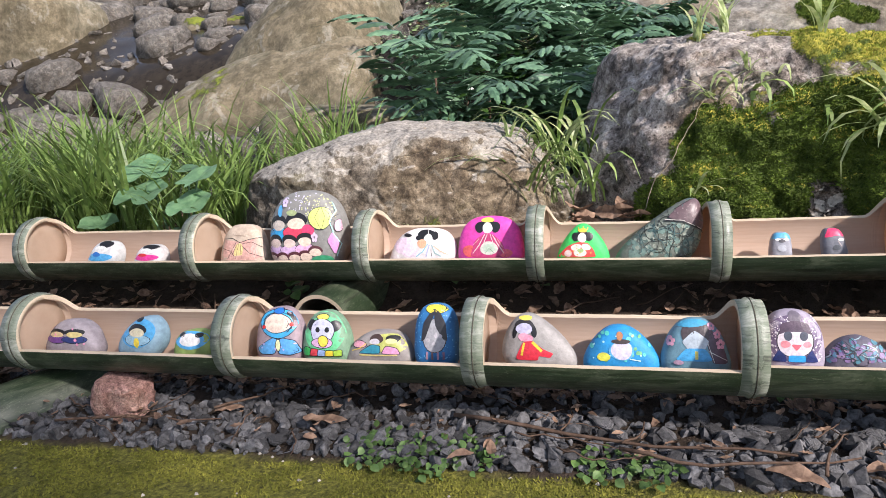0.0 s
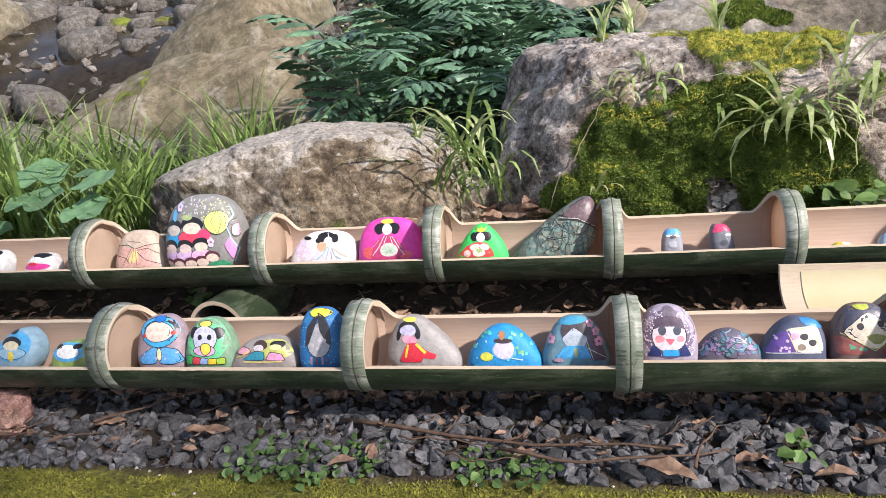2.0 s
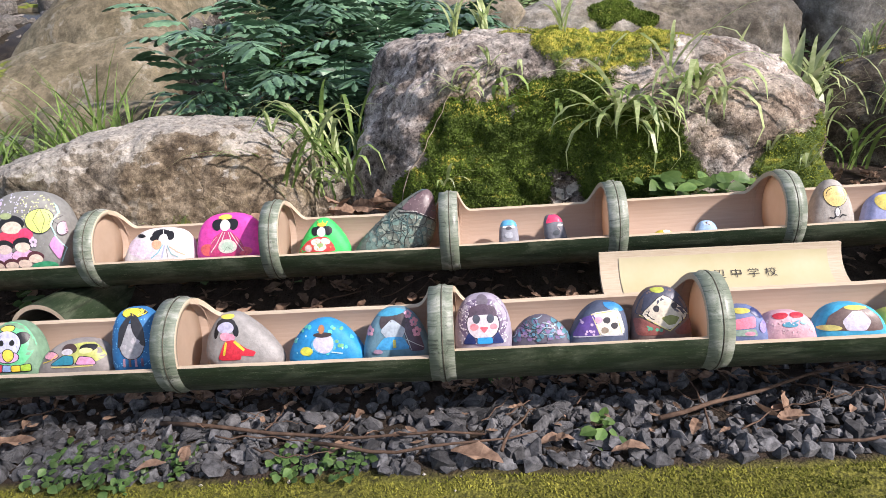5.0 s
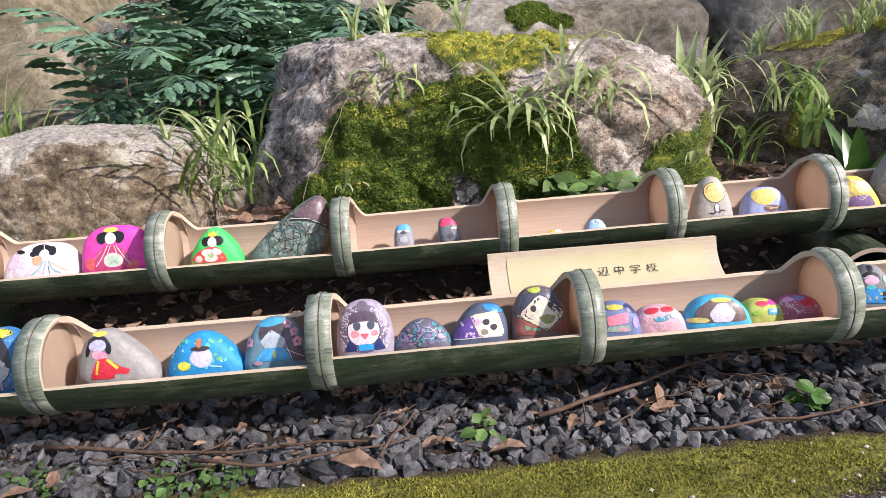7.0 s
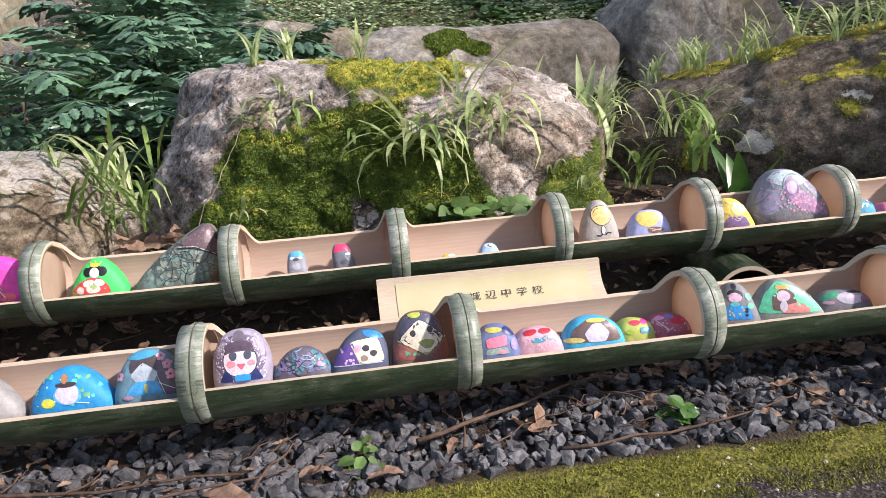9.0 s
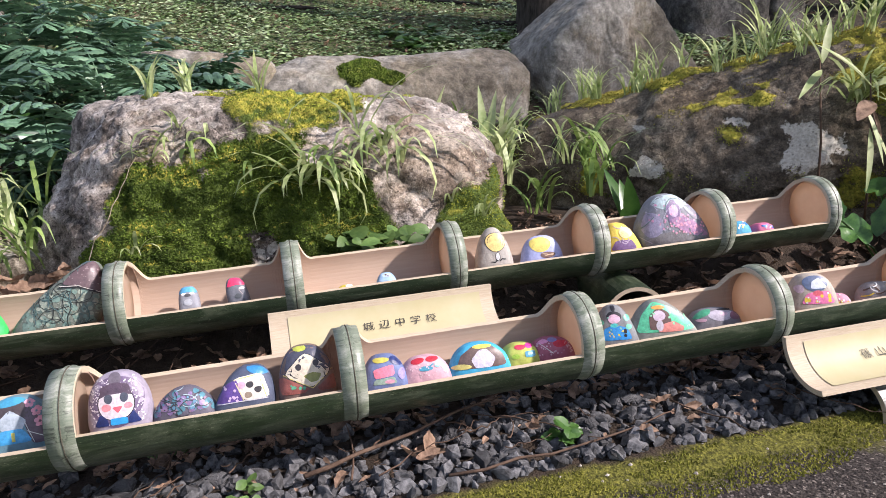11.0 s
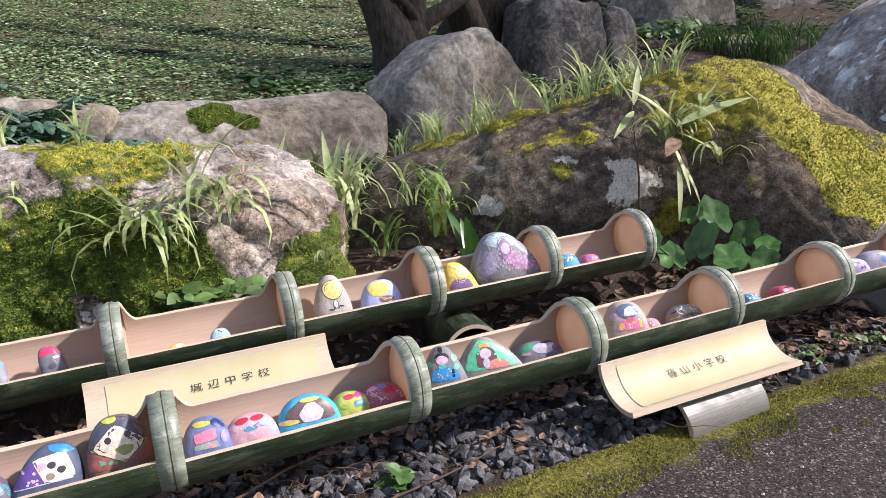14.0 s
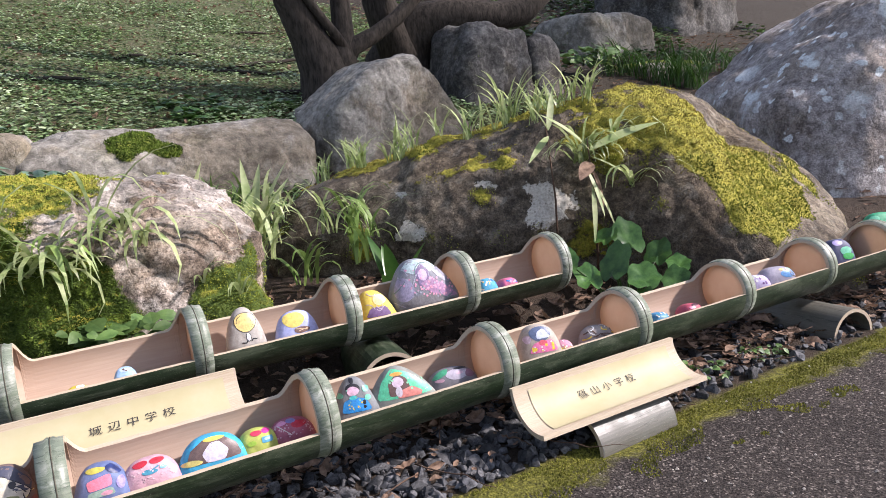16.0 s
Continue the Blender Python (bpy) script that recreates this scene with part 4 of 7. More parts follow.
    for sh in shapes:
        kind = sh[0]
        if kind in "eEpP":
            outline = ellipse(*sh[1:5], *sh[6:]) if kind in "eE" else polygon(sh[1])
            c = sh[5] if kind in "eE" else sh[2]
            if kind in "EP":
                lay([outline], INKY, 0.0014)
            lay([outline], c)
        elif kind == "l":
            layer[0] += 1
            part("paint_line", stroke(sh[1], sh[2] / 1000).mesh("paint_line", paint(sh[3])), root)
        elif kind == "d":
            r = random.Random(sh[4])
            box, hole = sh[5], sh[6] if len(sh) > 6 else None
            spots = []
            while len(spots) < sh[1]:
                u, v = r.uniform(box[0], box[1]), r.uniform(box[2], box[3])
                if hole and ((u - hole[0]) / hole[2]) ** 2 + ((v - hole[1]) / hole[3]) ** 2 < 1:
                    spots.append(None)
                    continue
                s = sh[3] / 1000 * r.uniform(0.7, 1.25)
                spots.append(ellipse(u, v, s * 2 / w, s / (h - hid), 0, 8))
            lay([s for s in spots if s], sh[2], 0.0, 1, "paint_dots")
        elif kind == "s":
            r = random.Random(sh[4])
            for _ in range(sh[1]):
                u, v, a, bow = r.uniform(-0.8, 0.8), r.uniform(0.05, 0.85), r.uniform(0, 6.28), r.uniform(-1.2, 1.2)
                pts = []
                for _k in range(6):
                    pts.append((u, v))
                    u, v, a = u + 0.11 * math.cos(a), v + 0.09 * math.sin(a), a + bow / 2
                layer[0] += 1
                part("paint_line", stroke(pts, sh[3] / 1000).mesh("paint_line", paint(sh[2])), root)
    return root


def doll(u, v, s, robe, hair=BLACK, face=SKINC, wide=1.0):
    """Plain blocks of paint: robe, hair and a round left blank."""
    return [("E", u, v - 0.11 * s, 0.27 * s * wide, 0.085 * s, robe), ("e", u, v + 0.045 * s, 0.21 * s * wide, 0.085 * s, hair), ("e", u, v, 0.17 * s * wide, 0.065 * s, face)]


def flower(u, v, s, c, k=1.2):
    return [("e", u + s * math.cos(a), v + s * k * math.sin(a) * 0.7, s * 0.7, s * 0.55, c) for a in (0.3, 1.56, 2.8, 4.1, 5.3)]


def stone_low(*a, **k):
    painted_stone(a[0], "low", *a[1:], **k)


def stone_up(*a, **k):
    painted_stone(a[0], "up", *a[1:], **k)


FACE, PALE = (0.76, 0.60, 0.50), (0.60, 0.57, 0.64)
stone_low("grey stone painted with two small dark doll figures", -0.99, 0.135, 0.098, (0.33, 0.29, 0.31), doll(-0.35, 0.45, 1.6, PURPLE, BLACK, (0.6, 0.45, 0.25)) + doll(0.3, 0.45, 1.6, NAVY, BLACK, (0.6, 0.5, 0.2)) + [("d", 7, PINK, 3, 1, (-0.8, 0.8, 0.1, 0.8))], taper=0.35)
stone_low("pale blue stone painted with a seated figure", -0.815, 0.105, 0.108, (0.28, 0.44, 0.54), [("e", 0, 0.5, 0.8, 0.45, SKY)] + doll(0.05, 0.5, 2.0, (0.30, 0.5, 0.62), BLACK, (0.7, 0.62, 0.42)) + [("e", 0.05, 0.9, 0.2, 0.08, BLACK), ("e", 0.05, 0.2, 0.12, 0.15, YELLOW)], skew=0.35, p=2.0)
stone_low("small blue and green painted stone with a white round", -0.69, 0.095, 0.080, (0.30, 0.42, 0.12), [("e", 0, 0.5, 0.8, 0.45, SKY), ("e", -0.4, 0.75, 0.17, 0.12, BLACK), ("e", 0.4, 0.75, 0.17, 0.12, BLACK), ("e", 0, 0.5, 0.5, 0.32, WHITE)])
stone_low("mauve stone painted as a blue hooded figure", -0.493, 0.102, 0.131, (0.36, 0.28, 0.31), [
    ("E", 0.10, 0.66, 0.74, 0.30, (0.05, 0.38, 0.70)), ("E", 0.08, 0.66, 0.54, 0.20, FACE), ("E", 0.1, 0.92, 0.2, 0.06, BLUE), ("e", 0.12, 0.97, 0.08, 0.06, BLUE),
    ("P", [(-0.1, 0.36), (-0.8, 0.12), (-0.62, 0.0), (0.0, 0.02), (0.08, 0.32)], (0.10, 0.36, 0.70)), ("P", [(0.2, 0.36), (0.12, 0.02), (0.6, 0.0), (0.98, 0.06), (0.78, 0.30)], (0.10, 0.36, 0.70)),
    ("E", 0.12, 0.2, 0.09, 0.12, (0.72, 0.76, 0.42)), ("e", -0.47, 0.58, 0.08, 0.04, RED), ("e", 0.64, 0.64, 0.08, 0.04, RED), ("d", 8, (0.45, 0.40, 0.75), 2.0, 2, (-0.6, 0.8, 0.05, 0.25))], p=2.6, taper=0.14)
stone_low("green stone painted with a panda and a patchwork band", -0.394, 0.100, 0.125, (0.20, 0.34, 0.22), [
    ("e", 0.05, 0.52, 0.84, 0.48, (0.14, 0.58, 0.27)), ("E", -0.42, 0.68, 0.2, 0.11, BLACK), ("E", 0.48, 0.66, 0.2, 0.11, BLACK), ("E", 0, 0.86, 0.24, 0.06, (0.70, 0.62, 0.12)), ("E", 0, 0.54, 0.46, 0.28, (0.56, 0.57, 0.74)),
    ("e", -0.18, 0.58, 0.09, 0.06, BLACK), ("e", 0.2, 0.58, 0.09, 0.06, BLACK), ("E", 0, 0.29, 0.42, 0.11, (0.66, 0.40, 0.62)), ("E", 0.05, 0.33, 0.19, 0.12, (0.78, 0.66, 0.08)),
    ("P", [(-0.85, 0.0), (-0.75, 0.2), (-0.45, 0.16), (-0.52, 0.0)], GREEN), ("P", [(-0.52, 0.0), (-0.45, 0.16), (-0.15, 0.14), (-0.2, 0.0)], (0.66, 0.06, 0.08)), ("P", [(-0.2, 0.0), (-0.15, 0.14), (0.15, 0.12), (0.12, 0.0)], (0.30, 0.42, 0.70)), ("P", [(0.12, 0.0), (0.15, 0.12), (0.45, 0.12), (0.45, 0.0)], YELLOW), ("P", [(0.45, 0.0), (0.45, 0.12), (0.75, 0.14), (0.75, 0.0)], LIME)], p=2.4, taper=0.22)
stone_low("low grey stone painted with two small figures on yellow", -0.285, 0.135, 0.087, (0.32, 0.29, 0.27), [
    ("e", 0.38, 0.52, 0.56, 0.38, (0.50, 0.52, 0.14)), ("P", [(-0.55, 0.12), (-0.15, 0.46), (0.1, 0.42), (0.1, 0.12)], (0.03, 0.26, 0.36)), ("e", 0.0, 0.68, 0.2, 0.18, (0.06, 0.035, 0.03)), ("e", -0.05, 0.58, 0.15, 0.11, (0.62, 0.58, 0.62)),
    ("P", [(0.15, 0.12), (0.28, 0.42), (0.58, 0.34), (0.68, 0.10)], (0.76, 0.34, 0.55)), ("e", 0.46, 0.68, 0.2, 0.15, BLACK), ("e", 0.42, 0.6, 0.16, 0.10, (0.74, 0.70, 0.30)), ("E", -0.52, 0.46, 0.22, 0.13, (0.80, 0.36, 0.45)), ("l", [(-0.75, 0.2), (-0.5, 0.3), (-0.3, 0.5)], 1.5, YELLOW), ("l", [(-0.5, 0.06), (0.0, 0.05), (0.6, 0.07)], 2.5, (0.7, 0.6, 0.2))], taper=0.32, skew=0.1)
stone_low("tall blue dotted stone with long black painted hair", -0.171, 0.084, 0.141, (0.03, 0.19, 0.45), [
    ("d", 150, (0.16, 0.50, 0.80), 1.0, 3, (-0.95, 0.95, 0.0, 0.95), (0, 0.45, 0.55, 0.5)), ("E", 0.12, 0.91, 0.48, 0.08, (0.78, 0.66, 0.06)), ("E", 0.05, 0.42, 0.50, 0.30, (0.40, 0.40, 0.42)),
    ("p", [(-0.55, 0.32), (-0.45, 0.66), (0.0, 0.92), (0.1, 0.88), (-0.1, 0.66), (-0.38, 0.36)], (0.03, 0.03, 0.035)), ("p", [(0.0, 0.92), (0.1, 0.6), (0.45, 0.36), (0.62, 0.34), (0.55, 0.66), (0.3, 0.85)], (0.03, 0.03, 0.035)),
    ("d", 5, (0.55, 0.52, 0.55), 3.2, 5, (-0.25, 0.35, 0.22, 0.5)), ("l", [(-0.3, 0.0), (-0.28, 0.14)], 4, (0.40, 0.24, 0.30)), ("l", [(-0.05, 0.0), (-0.05, 0.14)], 4, (0.22, 0.13, 0.13)), ("l", [(0.2, 0.0), (0.2, 0.14)], 4, (0.45, 0.28, 0.36)), ("l", [(0.45, 0.0), (0.45, 0.14)], 4, (0.22, 0.13, 0.2))], p=2.8, taper=0.1)
stone_low("rounded grey stone painted with a figure in red", 0.015, 0.134, 0.124, (0.33, 0.315, 0.30), [
    ("e", -0.32, 0.66, 0.09, 0.14, BLACK, 20), ("e", -0.52, 0.60, 0.06, 0.14, BLACK, -10), ("e", -0.02, 0.64, 0.08, 0.15, BLACK, 15), ("e", -0.27, 0.76, 0.26, 0.12, (0.03, 0.028, 0.03)), ("e", -0.27, 0.68, 0.22, 0.12, (0.48, 0.47, 0.62)), ("e", -0.24, 0.91, 0.18, 0.05, (0.78, 0.66, 0.10)),
    ("e", -0.28, 0.50, 0.14, 0.09, (0.82, 0.36, 0.46)), ("e", -0.15, 0.47, 0.12, 0.09, (0.78, 0.30, 0.42)), ("p", [(-0.3, 0.40), (-0.05, 0.43), (0.25, 0.24), (0.5, 0.16), (0.42, 0.06), (0.12, 0.1), (0.1, 0.0), (-0.52, 0.0)], (0.66, 0.035, 0.06)), ("l", [(-0.26, 0.38), (-0.34, 0.10)], 4, YELLOW), ("l", [(-0.05, 0.40), (0.2, 0.2)], 5, YELLOW)], taper=0.42, p=2.2, skew=-0.26)
stone_low("broad bright blue stone with green dots and a figure", 0.165, 0.132, 0.105, (0.02, 0.28, 0.60), [
    ("d", 14, (0.10, 0.60, 0.50), 3.6, 5, (-0.8, 0.8, 0.05, 0.85)), ("d", 12, (0.15, 0.42, 0.20), 3.2, 6, (-0.8, 0.8, 0.05, 0.85)), ("d", 14, (0.4, 0.72, 0.75), 1.6, 7, (-0.8, 0.8, 0.05, 0.85)), ("e", -0.44, 0.14, 0.17, 0.12, (0.66, 0.66, 0.08)),
    ("e", 0.02, 0.32, 0.32, 0.27, (0.10, 0.42, 0.70)), ("e", 0.02, 0.33, 0.27, 0.26, (0.58, 0.55, 0.70)), ("e", 0.0, 0.57, 0.24, 0.07, (0.05, 0.035, 0.035)), ("e", -0.03, 0.72, 0.08, 0.12, (0.40, 0.18, 0.08)), ("l", [(0.22, 0.1), (0.5, 0.05)], 2, (0.5, 0.7, 0.85))], taper=0.40, skew=-0.05, p=2.4)
stone_low("teal stone with dark painted hair and a pale figure", 0.289, 0.114, 0.120, (0.15, 0.29, 0.36), [
    ("p", [(0.4, 0.8), (0.75, 0.42), (0.9, 0.03), (0.45, 0.03), (0.25, 0.55)], (0.10, 0.07, 0.10)), ("e", 0.0, 0.66, 0.44, 0.27, (0.07, 0.055, 0.06)), ("p", [(-0.42, 0.50), (-0.05, 0.76), (0.36, 0.52), (0.22, 0.32), (-0.22, 0.32)], (0.42, 0.49, 0.55)),
    ("p", [(-0.62, 0.08), (-0.3, 0.36), (0.25, 0.36), (0.48, 0.08)], (0.06, 0.36, 0.68)), ("l", [(0.0, 0.3), (0.0, 0.12)], 5, (0.65, 0.58, 0.12)), ("l", [(0.3, 0.5), (0.5, 0.05)], 1, (0.6, 0.62, 0.6)), ("l", [(0.35, 0.3), (0.85, 0.1)], 1, (0.6, 0.62, 0.6)), ("e", -0.2, 0.9, 0.5, 0.09, (0.06, 0.32, 0.5))]
    + flower(0.42, 0.84, 0.07, (0.72, 0.35, 0.45)) + flower(0.58, 0.66, 0.07, (0.72, 0.35, 0.45)) + flower(0.66, 0.45, 0.08, (0.72, 0.35, 0.45)) + flower(-0.72, 0.5, 0.08, (0.72, 0.35, 0.45)) + [("e", -0.5, 0.05, 0.14, 0.05, (0.45, 0.3, 0.4))], taper=0.32)
stone_low("grey-violet stone with white dotted hood and rosy painted patch", 0.441, 0.098, 0.137, (0.36, 0.32, 0.40), [
    ("e", 0.0, 0.44, 0.86, 0.48, (0.15, 0.11, 0.19)), ("d", 300, (0.74, 0.70, 0.74), 1.1, 9, (-0.82, 0.82, 0.0, 0.88), (0, 0.42, 0.52, 0.36)), ("e", 0.0, 0.86, 0.2, 0.12, (0.14, 0.12, 0.15)),
    ("E", 0.0, 0.42, 0.54, 0.34, (0.66, 0.60, 0.65)), ("p", [(-0.5, 0.52), (-0.42, 0.74), (0.0, 0.8), (0.42, 0.74), (0.5, 0.52), (0.3, 0.58), (-0.3, 0.58)], (0.09, 0.06, 0.09)), ("e", -0.22, 0.50, 0.13, 0.09, (0.07, 0.08, 0.11)), ("e", 0.26, 0.50, 0.13, 0.09, (0.07, 0.08, 0.11)),
    ("e", -0.30, 0.34, 0.15, 0.07, (0.80, 0.28, 0.32)), ("e", 0.36, 0.34, 0.13, 0.06, (0.80, 0.28, 0.32)), ("p", [(-0.14, 0.34), (0.2, 0.34), (0.04, 0.21)], (0.80, 0.12, 0.16)), ("p", [(-0.72, 0.0), (-0.5, 0.24), (-0.3, 0.12), (-0.25, 0.0)], NAVY), ("p", [(0.72, 0.0), (0.5, 0.24), (0.35, 0.12), (0.3, 0.0)], NAVY), ("p", [(-0.22, 0.0), (-0.2, 0.13), (0.3, 0.13), (0.32, 0.0)], (0.03, 0.34, 0.72))], p=2.5, taper=0.10)
stone_low("low dark stone with swirls of many colours", 0.540, 0.108, 0.093, (0.13, 0.12, 0.16), [("d", 40, (0.09, 0.24, 0.30), 5, 10, (-0.9, 0.9, 0.0, 0.9)), ("d", 36, (0.24, 0.16, 0.32), 4, 11, (-0.9, 0.9, 0.0, 0.9)), ("s", 16, (0.05, 0.045, 0.06), 1.6, 12), ("d", 20, (0.30, 0.20, 0.28), 2.0, 13, (-0.9, 0.9, 0.0, 0.9)), ("d", 18, (0.12, 0.26, 0.38), 2.4, 14, (-0.9, 0.9, 0.0, 0.9)), ("s", 8, (0.04, 0.05, 0.06), 1.2, 16), ("s", 5, (0.35, 0.45, 0.5), 1.2, 17)], taper=0.3, p=2.3)
stone_low("stone with violet dotted side and a cream painted square", 0.640, 0.102, 0.113, (0.09, 0.11, 0.17), [
    ("p", [(-0.98, 0.0), (-0.6, 0.55), (-0.22, 0.68), (-0.05, 0.04)], (0.13, 0.07, 0.30)), ("e", 0.5, 0.86, 0.4, 0.13, (0.04, 0.24, 0.52), -15), ("p", [(-0.34, 0.70), (0.6, 0.78), (0.8, 0.06), (-0.05, 0.05)], (0.72, 0.66, 0.58)),
    ("l", [(-0.3, 0.66), (0.48, 0.74), (0.66, 0.08)], 1.2, (0.7, 0.6, 0.15)), ("l", [(-0.3, 0.66), (-0.05, 0.06)], 1.6, (0.66, 0.6, 0.3)), ("e", 0.18, 0.48, 0.12, 0.09, (0.05, 0.045, 0.05)), ("e", 0.42, 0.32, 0.12, 0.09, (0.05, 0.045, 0.05)), ("e", -0.08, 0.5, 0.12, 0.10, (0.68, 0.42, 0.55)),
    ("e", 0.1, 0.2, 0.12, 0.09, (0.28, 0.22, 0.16)), ("d", 9, (0.70, 0.52, 0.74), 2.2, 15, (-0.7, -0.25, 0.08, 0.5)), ("l", [(-0.9, 0.03), (-0.2, 0.05), (0.7, 0.04)], 1.6, (0.55, 0.55, 0.6))], taper=0.28, skew=0.25)
stone_low("tall brown stone with a cream diamond painted on it", 0.744, 0.100, 0.135, (0.22, 0.15, 0.13), [
    ("p", [(-0.95, 0.45), (-0.7, 0.88), (0.0, 1.0), (0.4, 0.94), (0.85, 0.6), (0.8, 0.42), (0.2, 0.5), (-0.5, 0.42)], (0.07, 0.075, 0.11)), ("P", [(-0.78, 0.42), (0.0, 0.86), (0.86, 0.42), (0.16, 0.08)], (0.68, 0.61, 0.48)), ("l", [(-0.78, 0.42), (0.16, 0.08), (0.86, 0.42)], 1.6, (0.72, 0.62, 0.2)),
    ("e", -0.14, 0.94, 0.22, 0.07, (0.45, 0.50, 0.08)), ("e", -0.25, 0.55, 0.10, 0.07, (0.035, 0.03, 0.035)), ("e", 0.34, 0.60, 0.10, 0.07, (0.035, 0.03, 0.035)), ("p", [(-0.12, 0.36), (0.2, 0.42), (0.5, 0.36), (0.36, 0.22), (0.12, 0.2)], (0.24, 0.26, 0.07)),
    ("p", [(-0.95, 0.36), (-0.72, 0.36), (0.05, 0.08), (-0.1, 0.0), (-0.9, 0.0)], (0.34, 0.11, 0.09)), ("p", [(0.9, 0.34), (0.3, 0.08), (0.4, 0.0), (0.95, 0.0)], (0.26, 0.09, 0.07)), ("d", 6, (0.10, 0.40, 0.24), 2.6, 16, (-0.7, -0.1, 0.05, 0.26))], taper=0.2)
stone_low("blue-violet stone with pink and yellow painted blocks", 0.880, 0.086, 0.096, (0.15, 0.20, 0.38), [("p", [(-0.45, 0.52), (0.4, 0.66), (0.42, 0.28), (-0.4, 0.2)], (0.82, 0.24, 0.34)), ("e", -0.1, 0.82, 0.34, 0.09, (0.55, 0.50, 0.10)), ("e", 0.5, 0.75, 0.3, 0.12, NAVY, -30), ("p", [(-0.5, 0.0), (-0.4, 0.18), (0.4, 0.24), (0.5, 0.0)], (0.30, 0.42, 0.35)), ("e", 0.2, 0.08, 0.2, 0.07, (0.66, 0.32, 0.42)), ("e", 0.7, 0.3, 0.15, 0.2, (0.3, 0.25, 0.55))], taper=0.25, turn=-6)
stone_low("pink stone with two dark red spots", 0.955, 0.096, 0.082, (0.66, 0.40, 0.46), [("e", -0.28, 0.78, 0.25, 0.13, (0.48, 0.03, 0.05), 10), ("e", 0.26, 0.82, 0.24, 0.12, (0.48, 0.03, 0.05)), ("e", 0.0, 0.40, 0.26, 0.12, (0.07, 0.30, 0.42)), ("l", [(0.1, 0.46), (0.3, 0.6)], 2.5, (0.07, 0.30, 0.42)), ("e", 0.45, 0.5, 0.12, 0.1, (0.2, 0.42, 0.5)), ("d", 30, (0.74, 0.55, 0.58), 1.3, 17, (-0.8, 0.8, 0.0, 0.6))], taper=0.2, turn=-6)
stone_low("stone with bright blue rim, black hair and pale patch", 1.059, 0.120, 0.091, (0.06, 0.44, 0.70), [("p", [(-0.78, 0.0), (-0.62, 0.55), (-0.2, 0.9), (0.3, 0.9), (0.68, 0.5), (0.8, 0.0)], (0.15, 0.10, 0.09)), ("p", [(-0.2, 0.0), (-0.32, 0.35), (-0.05, 0.72), (0.2, 0.72), (0.44, 0.35), (0.3, 0.0)], (0.66, 0.62, 0.74)), ("e", 0.06, 0.84, 0.30, 0.08, (0.66, 0.56, 0.12)), ("e", -0.62, 0.1, 0.3, 0.11, (0.70, 0.62, 0.2)), ("d", 26, (0.3, 0.62, 0.75), 1.2, 18, (-0.98, 0.98, 0.1, 0.98), (0, 0.4, 0.8, 0.55))], taper=0.28, turn=-6)
stone_low("yellow-green stone with red and teal painted blocks", 1.140, 0.078, 0.078, (0.50, 0.55, 0.12), [("e", -0.1, 0.76, 0.26, 0.14, (0.62, 0.05, 0.10)), ("e", 0.35, 0.8, 0.2, 0.14, HOT), ("p", [(0.1, 0.15), (0.1, 0.5), (0.6, 0.5), (0.6, 0.15)], (0.10, 0.36, 0.52)), ("p", [(0.22, 0.28), (0.22, 0.42), (0.48, 0.42), (0.48, 0.28)], (0.4, 0.62, 0.7)), ("e", -0.35, 0.25, 0.2, 0.14, LIME)], turn=-6)
stone_low("dark pink stone with red and pale painted spots", 1.203, 0.088, 0.079, (0.46, 0.13, 0.19), [("d", 36, (0.68, 0.42, 0.48), 1.6, 17, (-0.8, 0.8, 0.0, 0.7)), ("e", 0.25, 0.62, 0.32, 0.2, (0.60, 0.03, 0.06)), ("e", -0.55, 0.82, 0.3, 0.14, (0.78, 0.32, 0.50)), ("e", -0.05, 0.86, 0.2, 0.12, (0.25, 0.22, 0.45)), ("l", [(-0.6, 0.7), (-0.1, 0.1)], 1.6, (0.7, 0.62, 0.6))], fat=0.035, turn=-6)
stone_low("dark grey stone painted with a blue-dressed figure", 1.335, 0.092, 0.124, (0.21, 0.22, 0.23), [
    ("e", -0.08, 0.90, 0.09, 0.1, (0.02, 0.02, 0.025)), ("e", -0.08, 0.66, 0.30, 0.16, (0.02, 0.02, 0.025)), ("e", -0.08, 0.60, 0.25, 0.13, (0.68, 0.44, 0.56)), ("p", [(-0.65, 0.0), (-0.5, 0.34), (-0.1, 0.44), (0.42, 0.34), (0.65, 0.0)], (0.03, 0.27, 0.66)), ("e", -0.1, 0.42, 0.16, 0.06, (0.06, 0.5, 0.5)), ("d", 9, YELLOW, 1.6, 19, (-0.4, 0.5, 0.05, 0.3)), ("d", 3, BLACK, 3, 20, (-0.3, 0.4, 0.05, 0.3)), ("e", 0.45, 0.62, 0.15, 0.09, (0.15, 0.55, 0.38)), ("e", 0.5, 0.36, 0.14, 0.08, (0.15, 0.55, 0.38)), ("e", -0.62, 0.52, 0.14, 0.08, (0.15, 0.55, 0.38)), ("d", 8, (0.2, 0.5, 0.4), 1.8, 21, (-0.5, 0.6, 0.3, 0.8))], taper=0.45, turn=-14)
